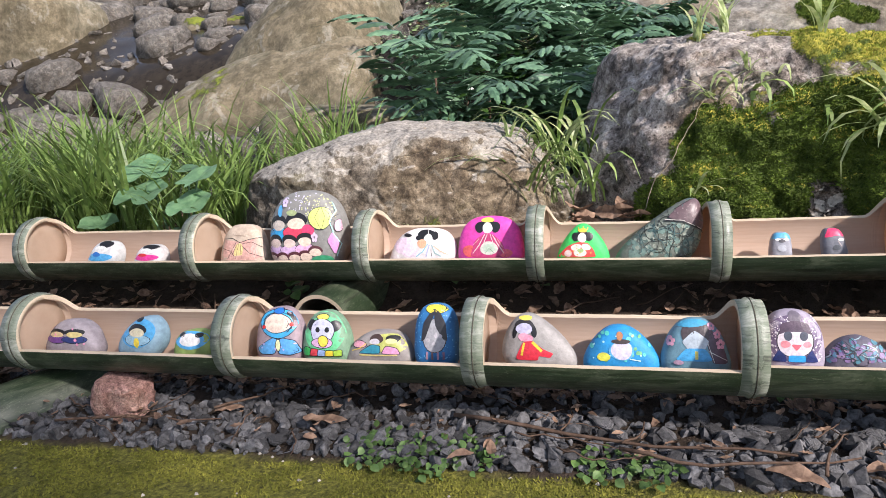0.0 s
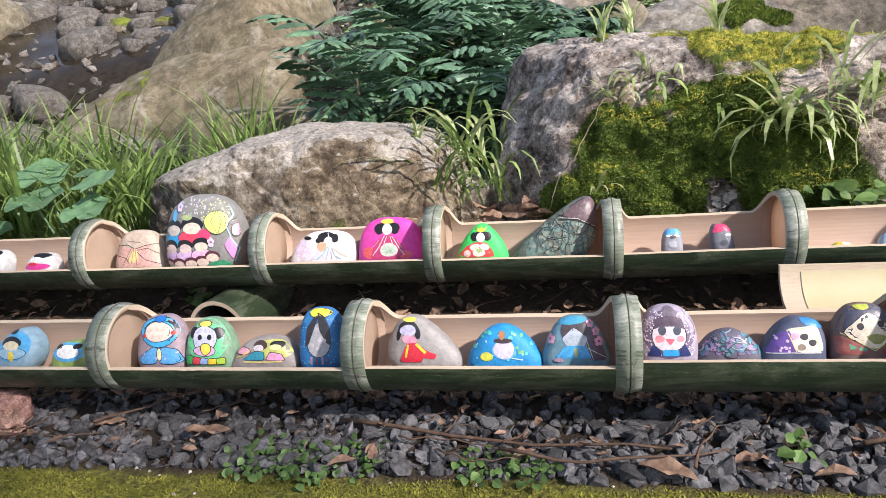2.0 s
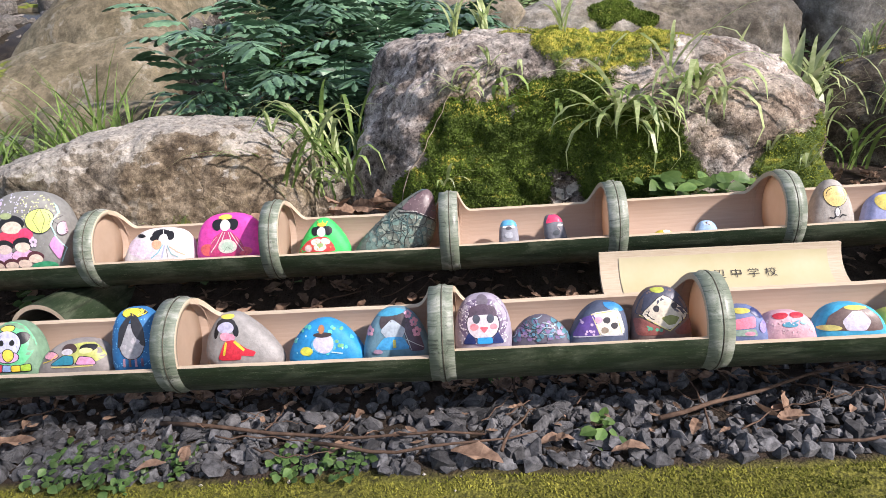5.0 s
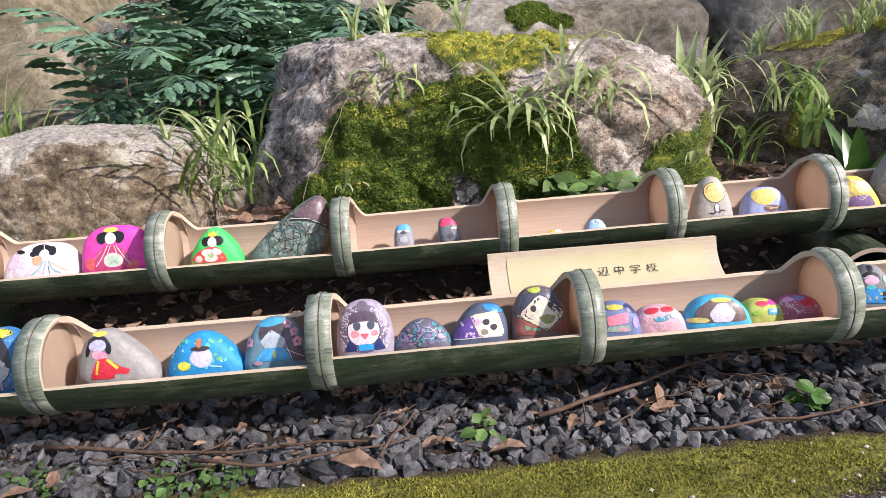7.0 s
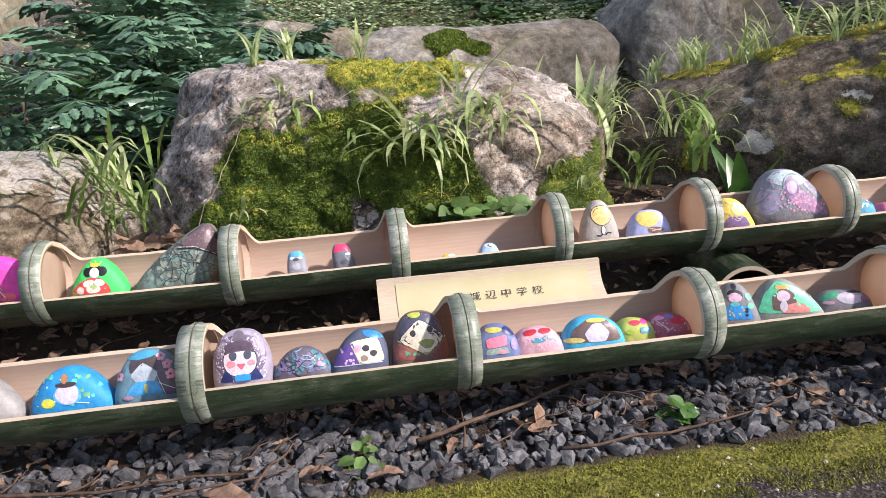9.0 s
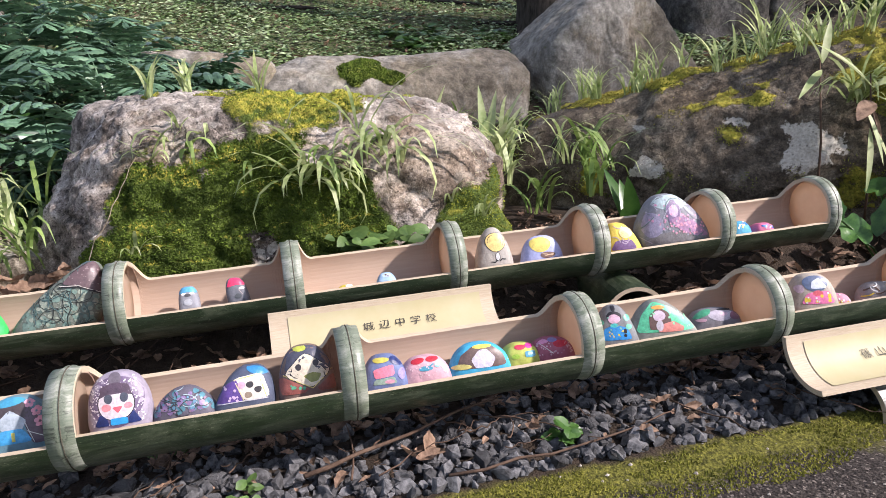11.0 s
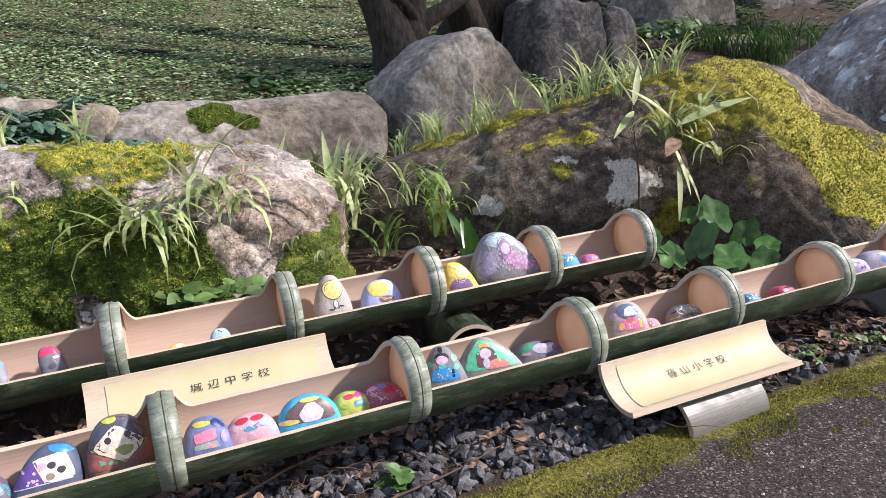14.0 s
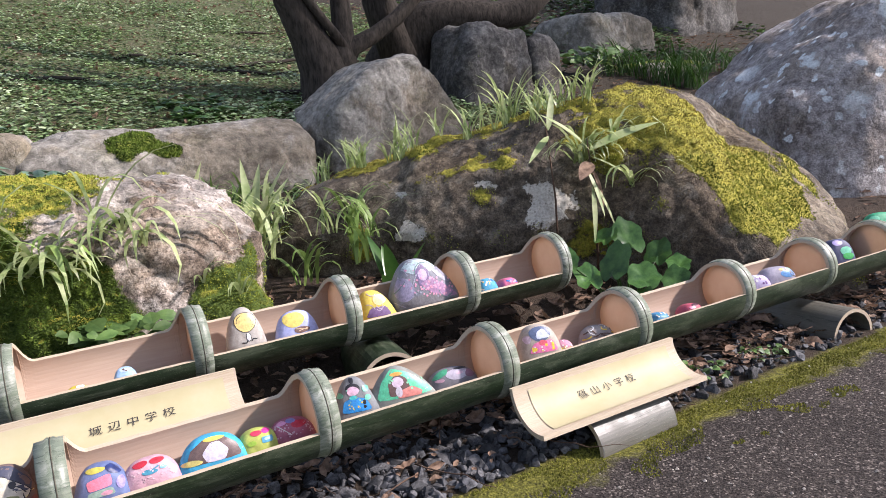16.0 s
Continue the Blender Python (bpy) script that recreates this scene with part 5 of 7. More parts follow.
stone_low("green stone painted with a long-haired figure", 1.436, 0.140, 0.122, (0.27, 0.29, 0.26), [
    ("p", [(-0.8, 0.0), (-0.6, 0.55), (-0.25, 0.95), (0.2, 0.75), (0.62, 0.4), (0.92, 0.02)], (0.12, 0.60, 0.34)), ("p", [(-0.42, 0.08), (-0.42, 0.5), (-0.15, 0.76), (0.12, 0.6), (0.2, 0.3), (0.05, 0.1)], (0.14, 0.08, 0.07)), ("e", -0.14, 0.50, 0.17, 0.16, (0.66, 0.52, 0.62)), ("e", -0.14, 0.75, 0.18, 0.06, (0.75, 0.36, 0.08)), ("p", [(-0.15, 0.22), (0.25, 0.32), (0.55, 0.12), (0.5, 0.0), (-0.2, 0.0)], (0.72, 0.26, 0.22)), ("e", -0.14, 0.2, 0.1, 0.16, (0.60, 0.55, 0.62)), ("d", 12, (0.3, 0.7, 0.42), 2.2, 22, (-0.6, 0.7, 0.05, 0.6))], taper=0.5, turn=-12, skew=-0.12, p=2.3)
stone_low("low grey stone with mauve and green patches", 1.558, 0.112, 0.087, (0.20, 0.19, 0.21), [("e", 0.1, 0.48, 0.46, 0.38, (0.44, 0.40, 0.47)), ("p", [(-0.9, 0.3), (-0.6, 0.85), (-0.2, 0.95), (-0.3, 0.6), (-0.7, 0.3)], (0.07, 0.36, 0.20)), ("e", 0.2, 0.55, 0.14, 0.12, (0.62, 0.42, 0.5)), ("e", 0.65, 0.4, 0.25, 0.3, (0.20, 0.09, 0.14)), ("e", 0.3, 0.85, 0.3, 0.08, BLACK), ("e", -0.6, 0.2, 0.18, 0.12, (0.5, 0.3, 0.36))], turn=-12)
stone_low("beige stone with a figure in a pink flowered robe", 1.790, 0.104, 0.129, (0.44, 0.39, 0.33), [("e", 0.0, 0.66, 0.48, 0.26, (0.10, 0.14, 0.24)), ("p", [(-0.2, 0.48), (-0.15, 0.72), (0.15, 0.84), (0.45, 0.5)], (0.60, 0.66, 0.80)), ("p", [(-0.6, 0.0), (-0.35, 0.36), (0.5, 0.42), (0.75, 0.0)], (0.80, 0.20, 0.40)), ("e", 0.05, 0.34, 0.2, 0.09, (0.72, 0.12, 0.16)), ("d", 9, YELLOW, 3.6, 20, (-0.5, 0.6, 0.02, 0.3)), ("d", 6, WHITE, 2, 23, (-0.4, 0.5, 0.02, 0.35)), ("e", -0.6, 0.5, 0.16, 0.14, (0.55, 0.42, 0.5))], turn=-18, taper=0.25)
stone_low("small grey-brown patterned stone", 1.965, 0.088, 0.088, (0.34, 0.30, 0.28), [("s", 7, BROWN, 2.5, 21), ("s", 4, YELLOW, 2.5, 22), ("s", 3, WHITE, 2.0, 24)], turn=-18)
stone_low("pink painted pebble beside the figure stone", 1.862, 0.05, 0.078, (0.66, 0.30, 0.40), [("d", 5, YELLOW, 3, 28, (-0.6, 0.6, 0.1, 0.9)), ("d", 5, WHITE, 2, 29, (-0.6, 0.6, 0.1, 0.9))], turn=-18, fat=0.025)
stone_low("small blue painted pebble", 2.172, 0.062, 0.076, (0.07, 0.28, 0.50), [("s", 4, TEAL, 4, 23), ("d", 6, WHITE, 2, 24, (-0.6, 0.6, 0.2, 0.9))], fat=0.03)
stone_low("small dark red painted pebble", 2.290, 0.070, 0.075, (0.50, 0.09, 0.14), [("e", 0.1, 0.75, 0.35, 0.15, (0.10, 0.03, 0.05)), ("e", -0.3, 0.5, 0.25, 0.2, PINK)], fat=0.03)
stone_low("lilac painted stone with pale dots", 2.565, 0.082, 0.100, (0.48, 0.42, 0.64), [("d", 6, WHITE, 4, 25, (-0.7, 0.7, 0.1, 0.9)), ("d", 5, PURPLE, 3, 26, (-0.7, 0.7, 0.1, 0.9))], turn=-20)
stone_low("grey-violet stone with a blue patch", 2.655, 0.120, 0.108, (0.36, 0.34, 0.42), [("e", 0.4, 0.35, 0.42, 0.3, (0.08, 0.26, 0.55)), ("s", 5, (0.10, 0.08, 0.07), 3, 27), ("e", 0.1, 0.7, 0.15, 0.08, YELLOW), ("e", 0.5, 0.7, 0.2, 0.1, (0.2, 0.4, 0.3))], turn=-20)
stone_low("dark blue stone with green patches", 2.960, 0.100, 0.140, (0.07, 0.08, 0.16), [("e", 0.2, 0.4, 0.4, 0.2, MINT), ("e", 0.3, 0.15, 0.4, 0.15, GREEN), ("e", -0.2, 0.8, 0.3, 0.13, LILAC)], turn=-20)
stone_low("rounded bright green painted stone", 3.215, 0.13, 0.19, (0.03, 0.34, 0.17), [("d", 6, MINT, 10, 27, (-0.7, 0.7, 0.1, 0.9))], turn=-20, taper=0.05)

stone_up("white stone with black hair and blue painted robe", -1.25, 0.10, 0.095, (0.66, 0.67, 0.66), [("e", -0.1, 0.15, 0.85, 0.2, SKY), ("e", 0.35, 0.8, 0.42, 0.18, BLACK), ("e", 0.1, 0.55, 0.42, 0.18, WHITE), ("e", -0.2, 0.3, 0.25, 0.12, BLUE)], skew=0.3)
stone_up("white stone with black hair and red painted robe", -1.102, 0.095, 0.083, (0.67, 0.66, 0.65), [("e", -0.05, 0.15, 0.85, 0.2, HOT), ("e", 0.25, 0.8, 0.5, 0.16, BLACK), ("e", 0.05, 0.55, 0.42, 0.17, WHITE), ("e", -0.2, 0.3, 0.3, 0.1, RED)], skew=0.2)
stone_up("rough sandy stone with a red patterned robe", -0.806, 0.135, 0.135, (0.50, 0.41, 0.32), [
    ("p", [(-1.0, 0.0), (-0.92, 0.34), (-0.85, 0.58), (0.0, 0.5), (0.9, 0.62), (1.0, 0.0)], (0.58, 0.34, 0.29)), ("d", 60, (0.62, 0.44, 0.36), 1.8, 28, (-0.9, 0.9, 0.0, 0.55)), ("p", [(-0.3, 0.12), (-0.18, 0.42), (0.02, 0.48), (0.14, 0.38), (0.1, 0.14)], (0.66, 0.55, 0.24)),
    ("l", [(-0.88, 0.58), (-0.3, 0.6), (0.0, 0.48), (0.35, 0.56), (0.92, 0.64)], 1.3, BLACK), ("l", [(-0.15, 0.5), (-0.55, 0.05)], 1.2, BLACK), ("l", [(0.1, 0.45), (0.5, 0.5), (0.9, 0.35)], 1.2, BLACK), ("l", [(0.08, 0.4), (0.4, 0.2), (0.95, 0.08)], 1.2, BLACK), ("l", [(-0.9, 0.35), (-0.4, 0.25), (-0.25, 0.1)], 1.2, BLACK), ("l", [(-0.05, 0.45), (-0.2, 0.05)], 1.0, BROWN), ("l", [(0.02, 0.45), (0.05, 0.05)], 1.0, BROWN), ("l", [(-0.1, 0.45), (-0.35, 0.15)], 1.0, BROWN), ("l", [(-0.3, 0.7), (0.2, 0.66)], 1.0, (0.3, 0.2, 0.15))], taper=0.25, p=3.2)
stone_up("large grey stone crowded with small painted figures", -0.613, 0.208, 0.220, (0.24, 0.24, 0.225),
         [("d", 80, (0.58, 0.56, 0.70), 1.8, 30, (-0.7, 0.4, 0.6, 0.97)), ("d", 110, (0.62, 0.64, 0.30), 1.6, 31, (0.0, 0.85, 0.45, 0.95)), ("d", 60, (0.24, 0.24, 0.25), 1.6, 32, (0.2, 0.95, 0.0, 0.6))]
         + doll(-0.60, 0.52, 1.12, (0.03, 0.34, 0.66), BLACK, (0.62, 0.55, 0.48)) + doll(-0.10, 0.54, 1.20, (0.72, 0.06, 0.12), BLACK, (0.74, 0.62, 0.5), 1.15) + [("e", -0.55, 0.72, 0.07, 0.08, (0.1, 0.4, 0.7)), ("e", -0.22, 0.69, 0.14, 0.04, (0.35, 0.42, 0.2)), ("e", 0.2, 0.44, 0.16, 0.09, (0.74, 0.06, 0.16))]
         + doll(-0.70, 0.27, 0.95, (0.62, 0.42, 0.66), BLACK, (0.70, 0.56, 0.5)) + doll(-0.30, 0.27, 0.95, (0.66, 0.45, 0.68), BLACK, (0.70, 0.56, 0.5)) + doll(0.11, 0.29, 0.98, (0.76, 0.44, 0.66), BLACK, (0.74, 0.62, 0.5))
         + [q for u, v in ((-0.82, 0.05), (-0.52, 0.05), (-0.19, 0.06), (0.11, 0.08), (0.36, 0.14)) for q in (("e", u, v + 0.03, 0.18, 0.065, (0.10, 0.03, 0.04)), ("e", u, v, 0.15, 0.055, (0.70, 0.56, 0.46)))]
         + [("e", 0.52, 0.04, 0.26, 0.06, (0.04, 0.28, 0.14)), ("E", 0.50, 0.61, 0.27, 0.15, (0.62, 0.74, 0.20)), ("l", [(0.5, 0.76), (0.38, 0.62), (0.52, 0.46)], 1, INKY), ("l", [(0.52, 0.76), (0.62, 0.62), (0.54, 0.46)], 1, INKY), ("p", [(0.66, 0.3), (0.78, 0.42), (0.92, 0.26), (0.82, 0.1)], (0.66, 0.28, 0.55)), ("l", [(0.78, 0.42), (0.95, 0.25), (0.84, 0.08)], 2.0, (0.4, 0.68, 0.72)), ("l", [(0.7, 0.85), (0.82, 0.7), (0.72, 0.55), (0.8, 0.42)], 2.2, (0.4, 0.72, 0.68)), ("l", [(0.75, 0.6), (0.95, 0.5)], 1, INKY), ("l", [(0.75, 0.6), (0.93, 0.68)], 1, INKY), ("E", 0.9, 0.5, 0.08, 0.08, (0.6, 0.4, 0.5))]
         + flower(-0.40, 0.83, 0.05, (0.62, 0.52, 0.76)) + flower(0.36, 0.35, 0.05, (0.7, 0.55, 0.74)), fat=0.060, taper=0.12, p=2.5, lean=10)
stone_up("white stone painted with a robed figure", -0.309, 0.168, 0.116, (0.78, 0.74, 0.74), [
    ("e", -0.55, 0.40, 0.3, 0.28, (0.74, 0.60, 0.72)), ("e", -0.3, 0.15, 0.3, 0.12, (0.76, 0.64, 0.74)), ("e", 0.16, 0.78, 0.27, 0.15, BLACK), ("e", 0.42, 0.72, 0.1, 0.14, BLACK), ("e", -0.02, 0.66, 0.14, 0.1, BLACK), ("e", 0.22, 0.6, 0.13, 0.18, (0.82, 0.80, 0.78)), ("e", 0.03, 0.46, 0.14, 0.15, (0.78, 0.42, 0.26)), ("e", -0.42, 0.75, 0.13, 0.06, BLACK, -8),
    ("l", [(0.2, 0.45), (0.05, 0.2), (-0.15, 0.04)], 3, (0.25, 0.52, 0.60)), ("l", [(0.25, 0.42), (0.15, 0.04)], 3, (0.45, 0.50, 0.70)), ("l", [(0.32, 0.42), (0.42, 0.15), (0.6, 0.04)], 2.5, (0.3, 0.5, 0.5)), ("l", [(0.38, 0.38), (0.6, 0.2), (0.78, 0.1)], 2, (0.75, 0.5, 0.3)), ("l", [(0.3, 0.3), (0.32, 0.05)], 1, INKY), ("l", [(0.2, 0.9), (0.24, 0.7)], 1.5, WHITE)], taper=0.16, skew=0.12)
stone_up("magenta stone painted with a robed figure", -0.138, 0.160, 0.143, (0.80, 0.07, 0.42), [
    ("e", -0.6, 0.16, 0.22, 0.14, (0.76, 0.12, 0.12)), ("e", 0.5, 0.1, 0.2, 0.1, (0.76, 0.12, 0.16)), ("p", [(-0.6, 0.0), (-0.42, 0.42), (-0.12, 0.58), (0.1, 0.56), (0.4, 0.36), (0.55, 0.0)], (0.52, 0.05, 0.17)), ("l", [(-0.12, 0.56), (-0.3, 0.3), (-0.5, 0.1)], 2.0, (0.75, 0.6, 0.6)), ("l", [(0.1, 0.54), (0.28, 0.3), (0.45, 0.1)], 2.0, (0.75, 0.6, 0.6)), ("l", [(-0.05, 0.55), (-0.18, 0.3)], 1.5, WHITE), ("l", [(0.04, 0.55), (0.14, 0.3)], 1.5, WHITE), ("l", [(-0.3, 0.45), (-0.48, 0.3)], 1.2, (0.7, 0.4, 0.4)), ("l", [(0.25, 0.45), (0.4, 0.25)], 1.2, (0.7, 0.4, 0.4)),
    ("e", 0.0, 0.22, 0.27, 0.16, (0.62, 0.64, 0.56)), ("e", 0.0, 0.22, 0.18, 0.10, (0.45, 0.58, 0.46)), ("l", [(-0.12, 0.1), (0.0, 0.22), (0.14, 0.12)], 1.2, (0.2, 0.3, 0.2)), ("e", -0.28, 0.72, 0.14, 0.13, BLACK), ("e", 0.2, 0.72, 0.14, 0.13, BLACK), ("e", -0.04, 0.78, 0.27, 0.10, BLACK), ("e", -0.04, 0.70, 0.15, 0.13, (0.80, 0.74, 0.72)), ("e", -0.04, 0.89, 0.2, 0.06, (0.80, 0.58, 0.10))], p=2.8, taper=0.12)
stone_up("bright green stone painted with a red-robed figure", 0.083, 0.122, 0.120, (0.05, 0.66, 0.14), [
    ("p", [(-1.0, 0.0), (-0.6, 0.32), (-0.2, 0.45), (0.2, 0.42), (0.42, 0.2), (0.5, 0.0)], (0.70, 0.08, 0.07)), ("e", -0.25, 0.3, 0.2, 0.09, (0.80, 0.72, 0.66), 15), ("e", 0.12, 0.3, 0.18, 0.09, (0.80, 0.74, 0.68), -15), ("e", -0.1, 0.14, 0.24, 0.12, (0.82, 0.78, 0.70)), ("e", -0.55, 0.12, 0.14, 0.1, (0.78, 0.6, 0.58)), ("e", -0.08, 0.2, 0.12, 0.06, (0.35, 0.5, 0.2)), ("d", 8, (0.75, 0.5, 0.1), 1.6, 29, (-0.6, 0.3, 0.02, 0.35)),
    ("e", -0.25, 0.60, 0.15, 0.13, BLACK), ("e", 0.24, 0.60, 0.15, 0.13, BLACK), ("e", 0.0, 0.66, 0.26, 0.10, BLACK), ("e", -0.02, 0.57, 0.16, 0.14, (0.82, 0.78, 0.74)), ("e", 0.0, 0.78, 0.17, 0.06, (0.80, 0.50, 0.06)), ("l", [(-0.12, 0.76), (-0.16, 0.88)], 1.6, (0.80, 0.50, 0.06)), ("l", [(0.02, 0.78), (0.02, 0.9)], 1.6, (0.80, 0.50, 0.06)), ("l", [(0.14, 0.76), (0.2, 0.87)], 1.6, (0.80, 0.50, 0.06))], taper=0.45, p=2.2)
stone_up("leaning grey-green stone patterned with a black mosaic", 0.270, 0.168, 0.174, (0.17, 0.195, 0.16), [
    ("d", 70, (0.17, 0.26, 0.22), 6, 33, (-1.0, 1.0, 0.0, 0.55)), ("d", 50, (0.30, 0.34, 0.27), 4, 34, (-1.0, 1.0, 0.0, 0.6)), ("d", 40, (0.10, 0.15, 0.13), 3, 36, (-1.0, 1.0, 0.0, 0.55)), ("d", 120, (0.27, 0.31, 0.26), 1.3, 37, (-1.0, 1.0, 0.0, 0.6)), ("s", 26, (0.025, 0.028, 0.025), 1.3, 33), ("s", 12, (0.06, 0.12, 0.12), 1.6, 34),
    ("p", [(0.0, 0.66), (0.5, 0.58), (1.0, 0.44), (1.0, 0.9), (0.8, 1.0), (0.4, 0.9)], (0.13, 0.085, 0.092)), ("d", 26, (0.26, 0.20, 0.20), 1.4, 35, (0.2, 0.95, 0.6, 0.95)), ("l", [(-0.05, 0.62), (0.4, 0.6), (0.98, 0.42)], 4.5, (0.02, 0.02, 0.02)), ("l", [(-0.05, 0.63), (0.4, 0.61), (0.98, 0.43)], 1.4, (0.62, 0.58, 0.52)), ("l", [(0.85, 0.98), (0.9, 0.7)], 1.4, BLACK), ("l", [(0.2, 0.8), (0.6, 0.95)], 1.2, BLACK)], taper=0.5, skew=0.72, fat=0.045, p=2.2)
stone_up("small grey pillar stone with a blue cap", 0.513, 0.046, 0.096, (0.30, 0.31, 0.35), [("p", [(-0.9, 0.66), (-0.6, 0.95), (0.6, 0.95), (0.9, 0.66), (0.0, 0.74)], (0.10, 0.38, 0.62)), ("e", -0.35, 0.66, 0.25, 0.05, WHITE), ("e", 0.35, 0.66, 0.25, 0.05, WHITE), ("e", 0.0, 0.6, 0.3, 0.07, (0.08, 0.08, 0.09)), ("e", 0.0, 0.3, 0.4, 0.15, (0.42, 0.44, 0.48))], fat=0.02, p=3.0, taper=0.08)
stone_up("small dark pillar stone with a red cap", 0.621, 0.050, 0.103, (0.17, 0.18, 0.21), [("p", [(-0.95, 0.62), (-0.6, 0.98), (0.4, 0.98), (0.7, 0.66), (0.0, 0.7)], (0.72, 0.05, 0.14)), ("e", 0.35, 0.55, 0.25, 0.05, WHITE), ("l", [(0.1, 0.5), (0.4, 0.3)], 2, (0.4, 0.35, 0.35)), ("e", 0.0, 0.25, 0.3, 0.1, (0.08, 0.09, 0.1))], fat=0.02, p=3.0, taper=0.1, skew=-0.3)
stone_up("small yellow painted pebble", 0.868, 0.055, 0.052, (0.62, 0.52, 0.06), [("e", 0.2, 0.6, 0.3, 0.25, WHITE)], fat=0.02, lean=30)
stone_up("small pale blue painted pebble", 0.965, 0.052, 0.070, (0.34, 0.52, 0.74), [("e", 0, 0.6, 0.4, 0.2, (0.5, 0.62, 0.8)), ("d", 3, BROWN, 2, 30, (-0.4, 0.4, 0.4, 0.8))], fat=0.02, lean=25)
stone_up("upright beige stone with a round yellow painted disc", 1.238, 0.094, 0.147, (0.43, 0.40, 0.36), [("E", 0.05, 0.60, 0.52, 0.24, (0.80, 0.60, 0.22)), ("E", 0.1, 0.22, 0.10, 0.1, (0.7, 0.7, 0.7)), ("l", [(-0.25, 0.1), (-0.05, 0.08), (0.05, 0.14)], 2.5, BLACK), ("l", [(0.2, 0.1), (0.3, 0.16), (0.5, 0.14)], 2.5, BLACK)], taper=0.36, p=2.5, turn=-6)
stone_up("periwinkle stone with a round yellow painted disc", 1.366, 0.108, 0.112, (0.44, 0.48, 0.78), [("e", -0.15, 0.60, 0.50, 0.32, (0.80, 0.64, 0.16)), ("e", 0.15, 0.14, 0.36, 0.13, (0.20, 0.12, 0.10)), ("l", [(-0.1, 0.2), (0.4, 0.12)], 2, (0.7, 0.5, 0.3)), ("l", [(0.0, 0.1), (0.45, 0.18)], 1.5, (0.7, 0.5, 0.3))], taper=0.22, turn=-6)
stone_up("yellow stone with a violet painted patch", 1.588, 0.094, 0.122, (0.76, 0.60, 0.10), [("p", [(-0.8, 0.0), (-0.5, 0.34), (0.4, 0.34), (0.7, 0.0)], (0.20, 0.12, 0.26)), ("e", 0.1, 0.6, 0.4, 0.2, (0.80, 0.70, 0.34)), ("s", 4, (0.5, 0.4, 0.5), 2, 38)], skew=-0.3, taper=0.3, turn=-6)
stone_up("large grey-lilac stone with pink flowered figure", 1.728, 0.194, 0.184, (0.26, 0.27, 0.31), [
    ("e", -0.1, 0.82, 0.5, 0.15, (0.48, 0.60, 0.62)), ("p", [(-0.9, 0.0), (-0.7, 0.2), (-0.1, 0.26), (0.5, 0.22), (0.9, 0.04), (0.8, 0.0)], (0.24, 0.23, 0.24)), ("e", -0.65, 0.4, 0.26, 0.24, (0.34, 0.31, 0.44)), ("p", [(-0.22, 0.4), (-0.3, 0.72), (-0.08, 0.88), (0.14, 0.7), (0.1, 0.45)], (0.20, 0.14, 0.26)), ("e", -0.08, 0.64, 0.13, 0.12, (0.58, 0.44, 0.62)), ("p", [(-0.2, 0.48), (0.15, 0.56), (0.5, 0.4), (0.95, 0.12), (0.5, 0.12), (0.0, 0.3)], (0.42, 0.24, 0.40)), ("p", [(0.2, 0.7), (0.5, 0.76), (0.85, 0.4), (0.5, 0.45)], (0.26, 0.26, 0.32)),
    ("d", 46, (0.78, 0.36, 0.48), 3.0, 36, (-0.2, 0.8, 0.16, 0.56)), ("d", 24, (0.70, 0.32, 0.46), 2.6, 37, (-0.9, 0.0, 0.3, 0.8)), ("d", 20, (0.42, 0.42, 0.50), 2.5, 38, (-0.8, 0.4, 0.1, 0.9)), ("s", 6, (0.40, 0.38, 0.48), 2, 39), ("s", 8, (0.16, 0.24, 0.24), 2, 40)], fat=0.055, taper=0.42, lean=10, p=2.3, turn=-6, skew=-0.15)
stone_up("small blue and white painted stone", 1.942, 0.066, 0.086, (0.08, 0.40, 0.64), [("s", 4, WHITE, 4, 39), ("s", 3, BLUE, 4, 40), ("d", 4, YELLOW, 2, 43, (-0.6, 0.6, 0.2, 0.9))], fat=0.03)
stone_up("small red and blue painted stone", 2.016, 0.066, 0.074, (0.66, 0.16, 0.30), [("s", 4, BLUE, 4, 41), ("s", 3, PINK, 3, 42)], fat=0.03)


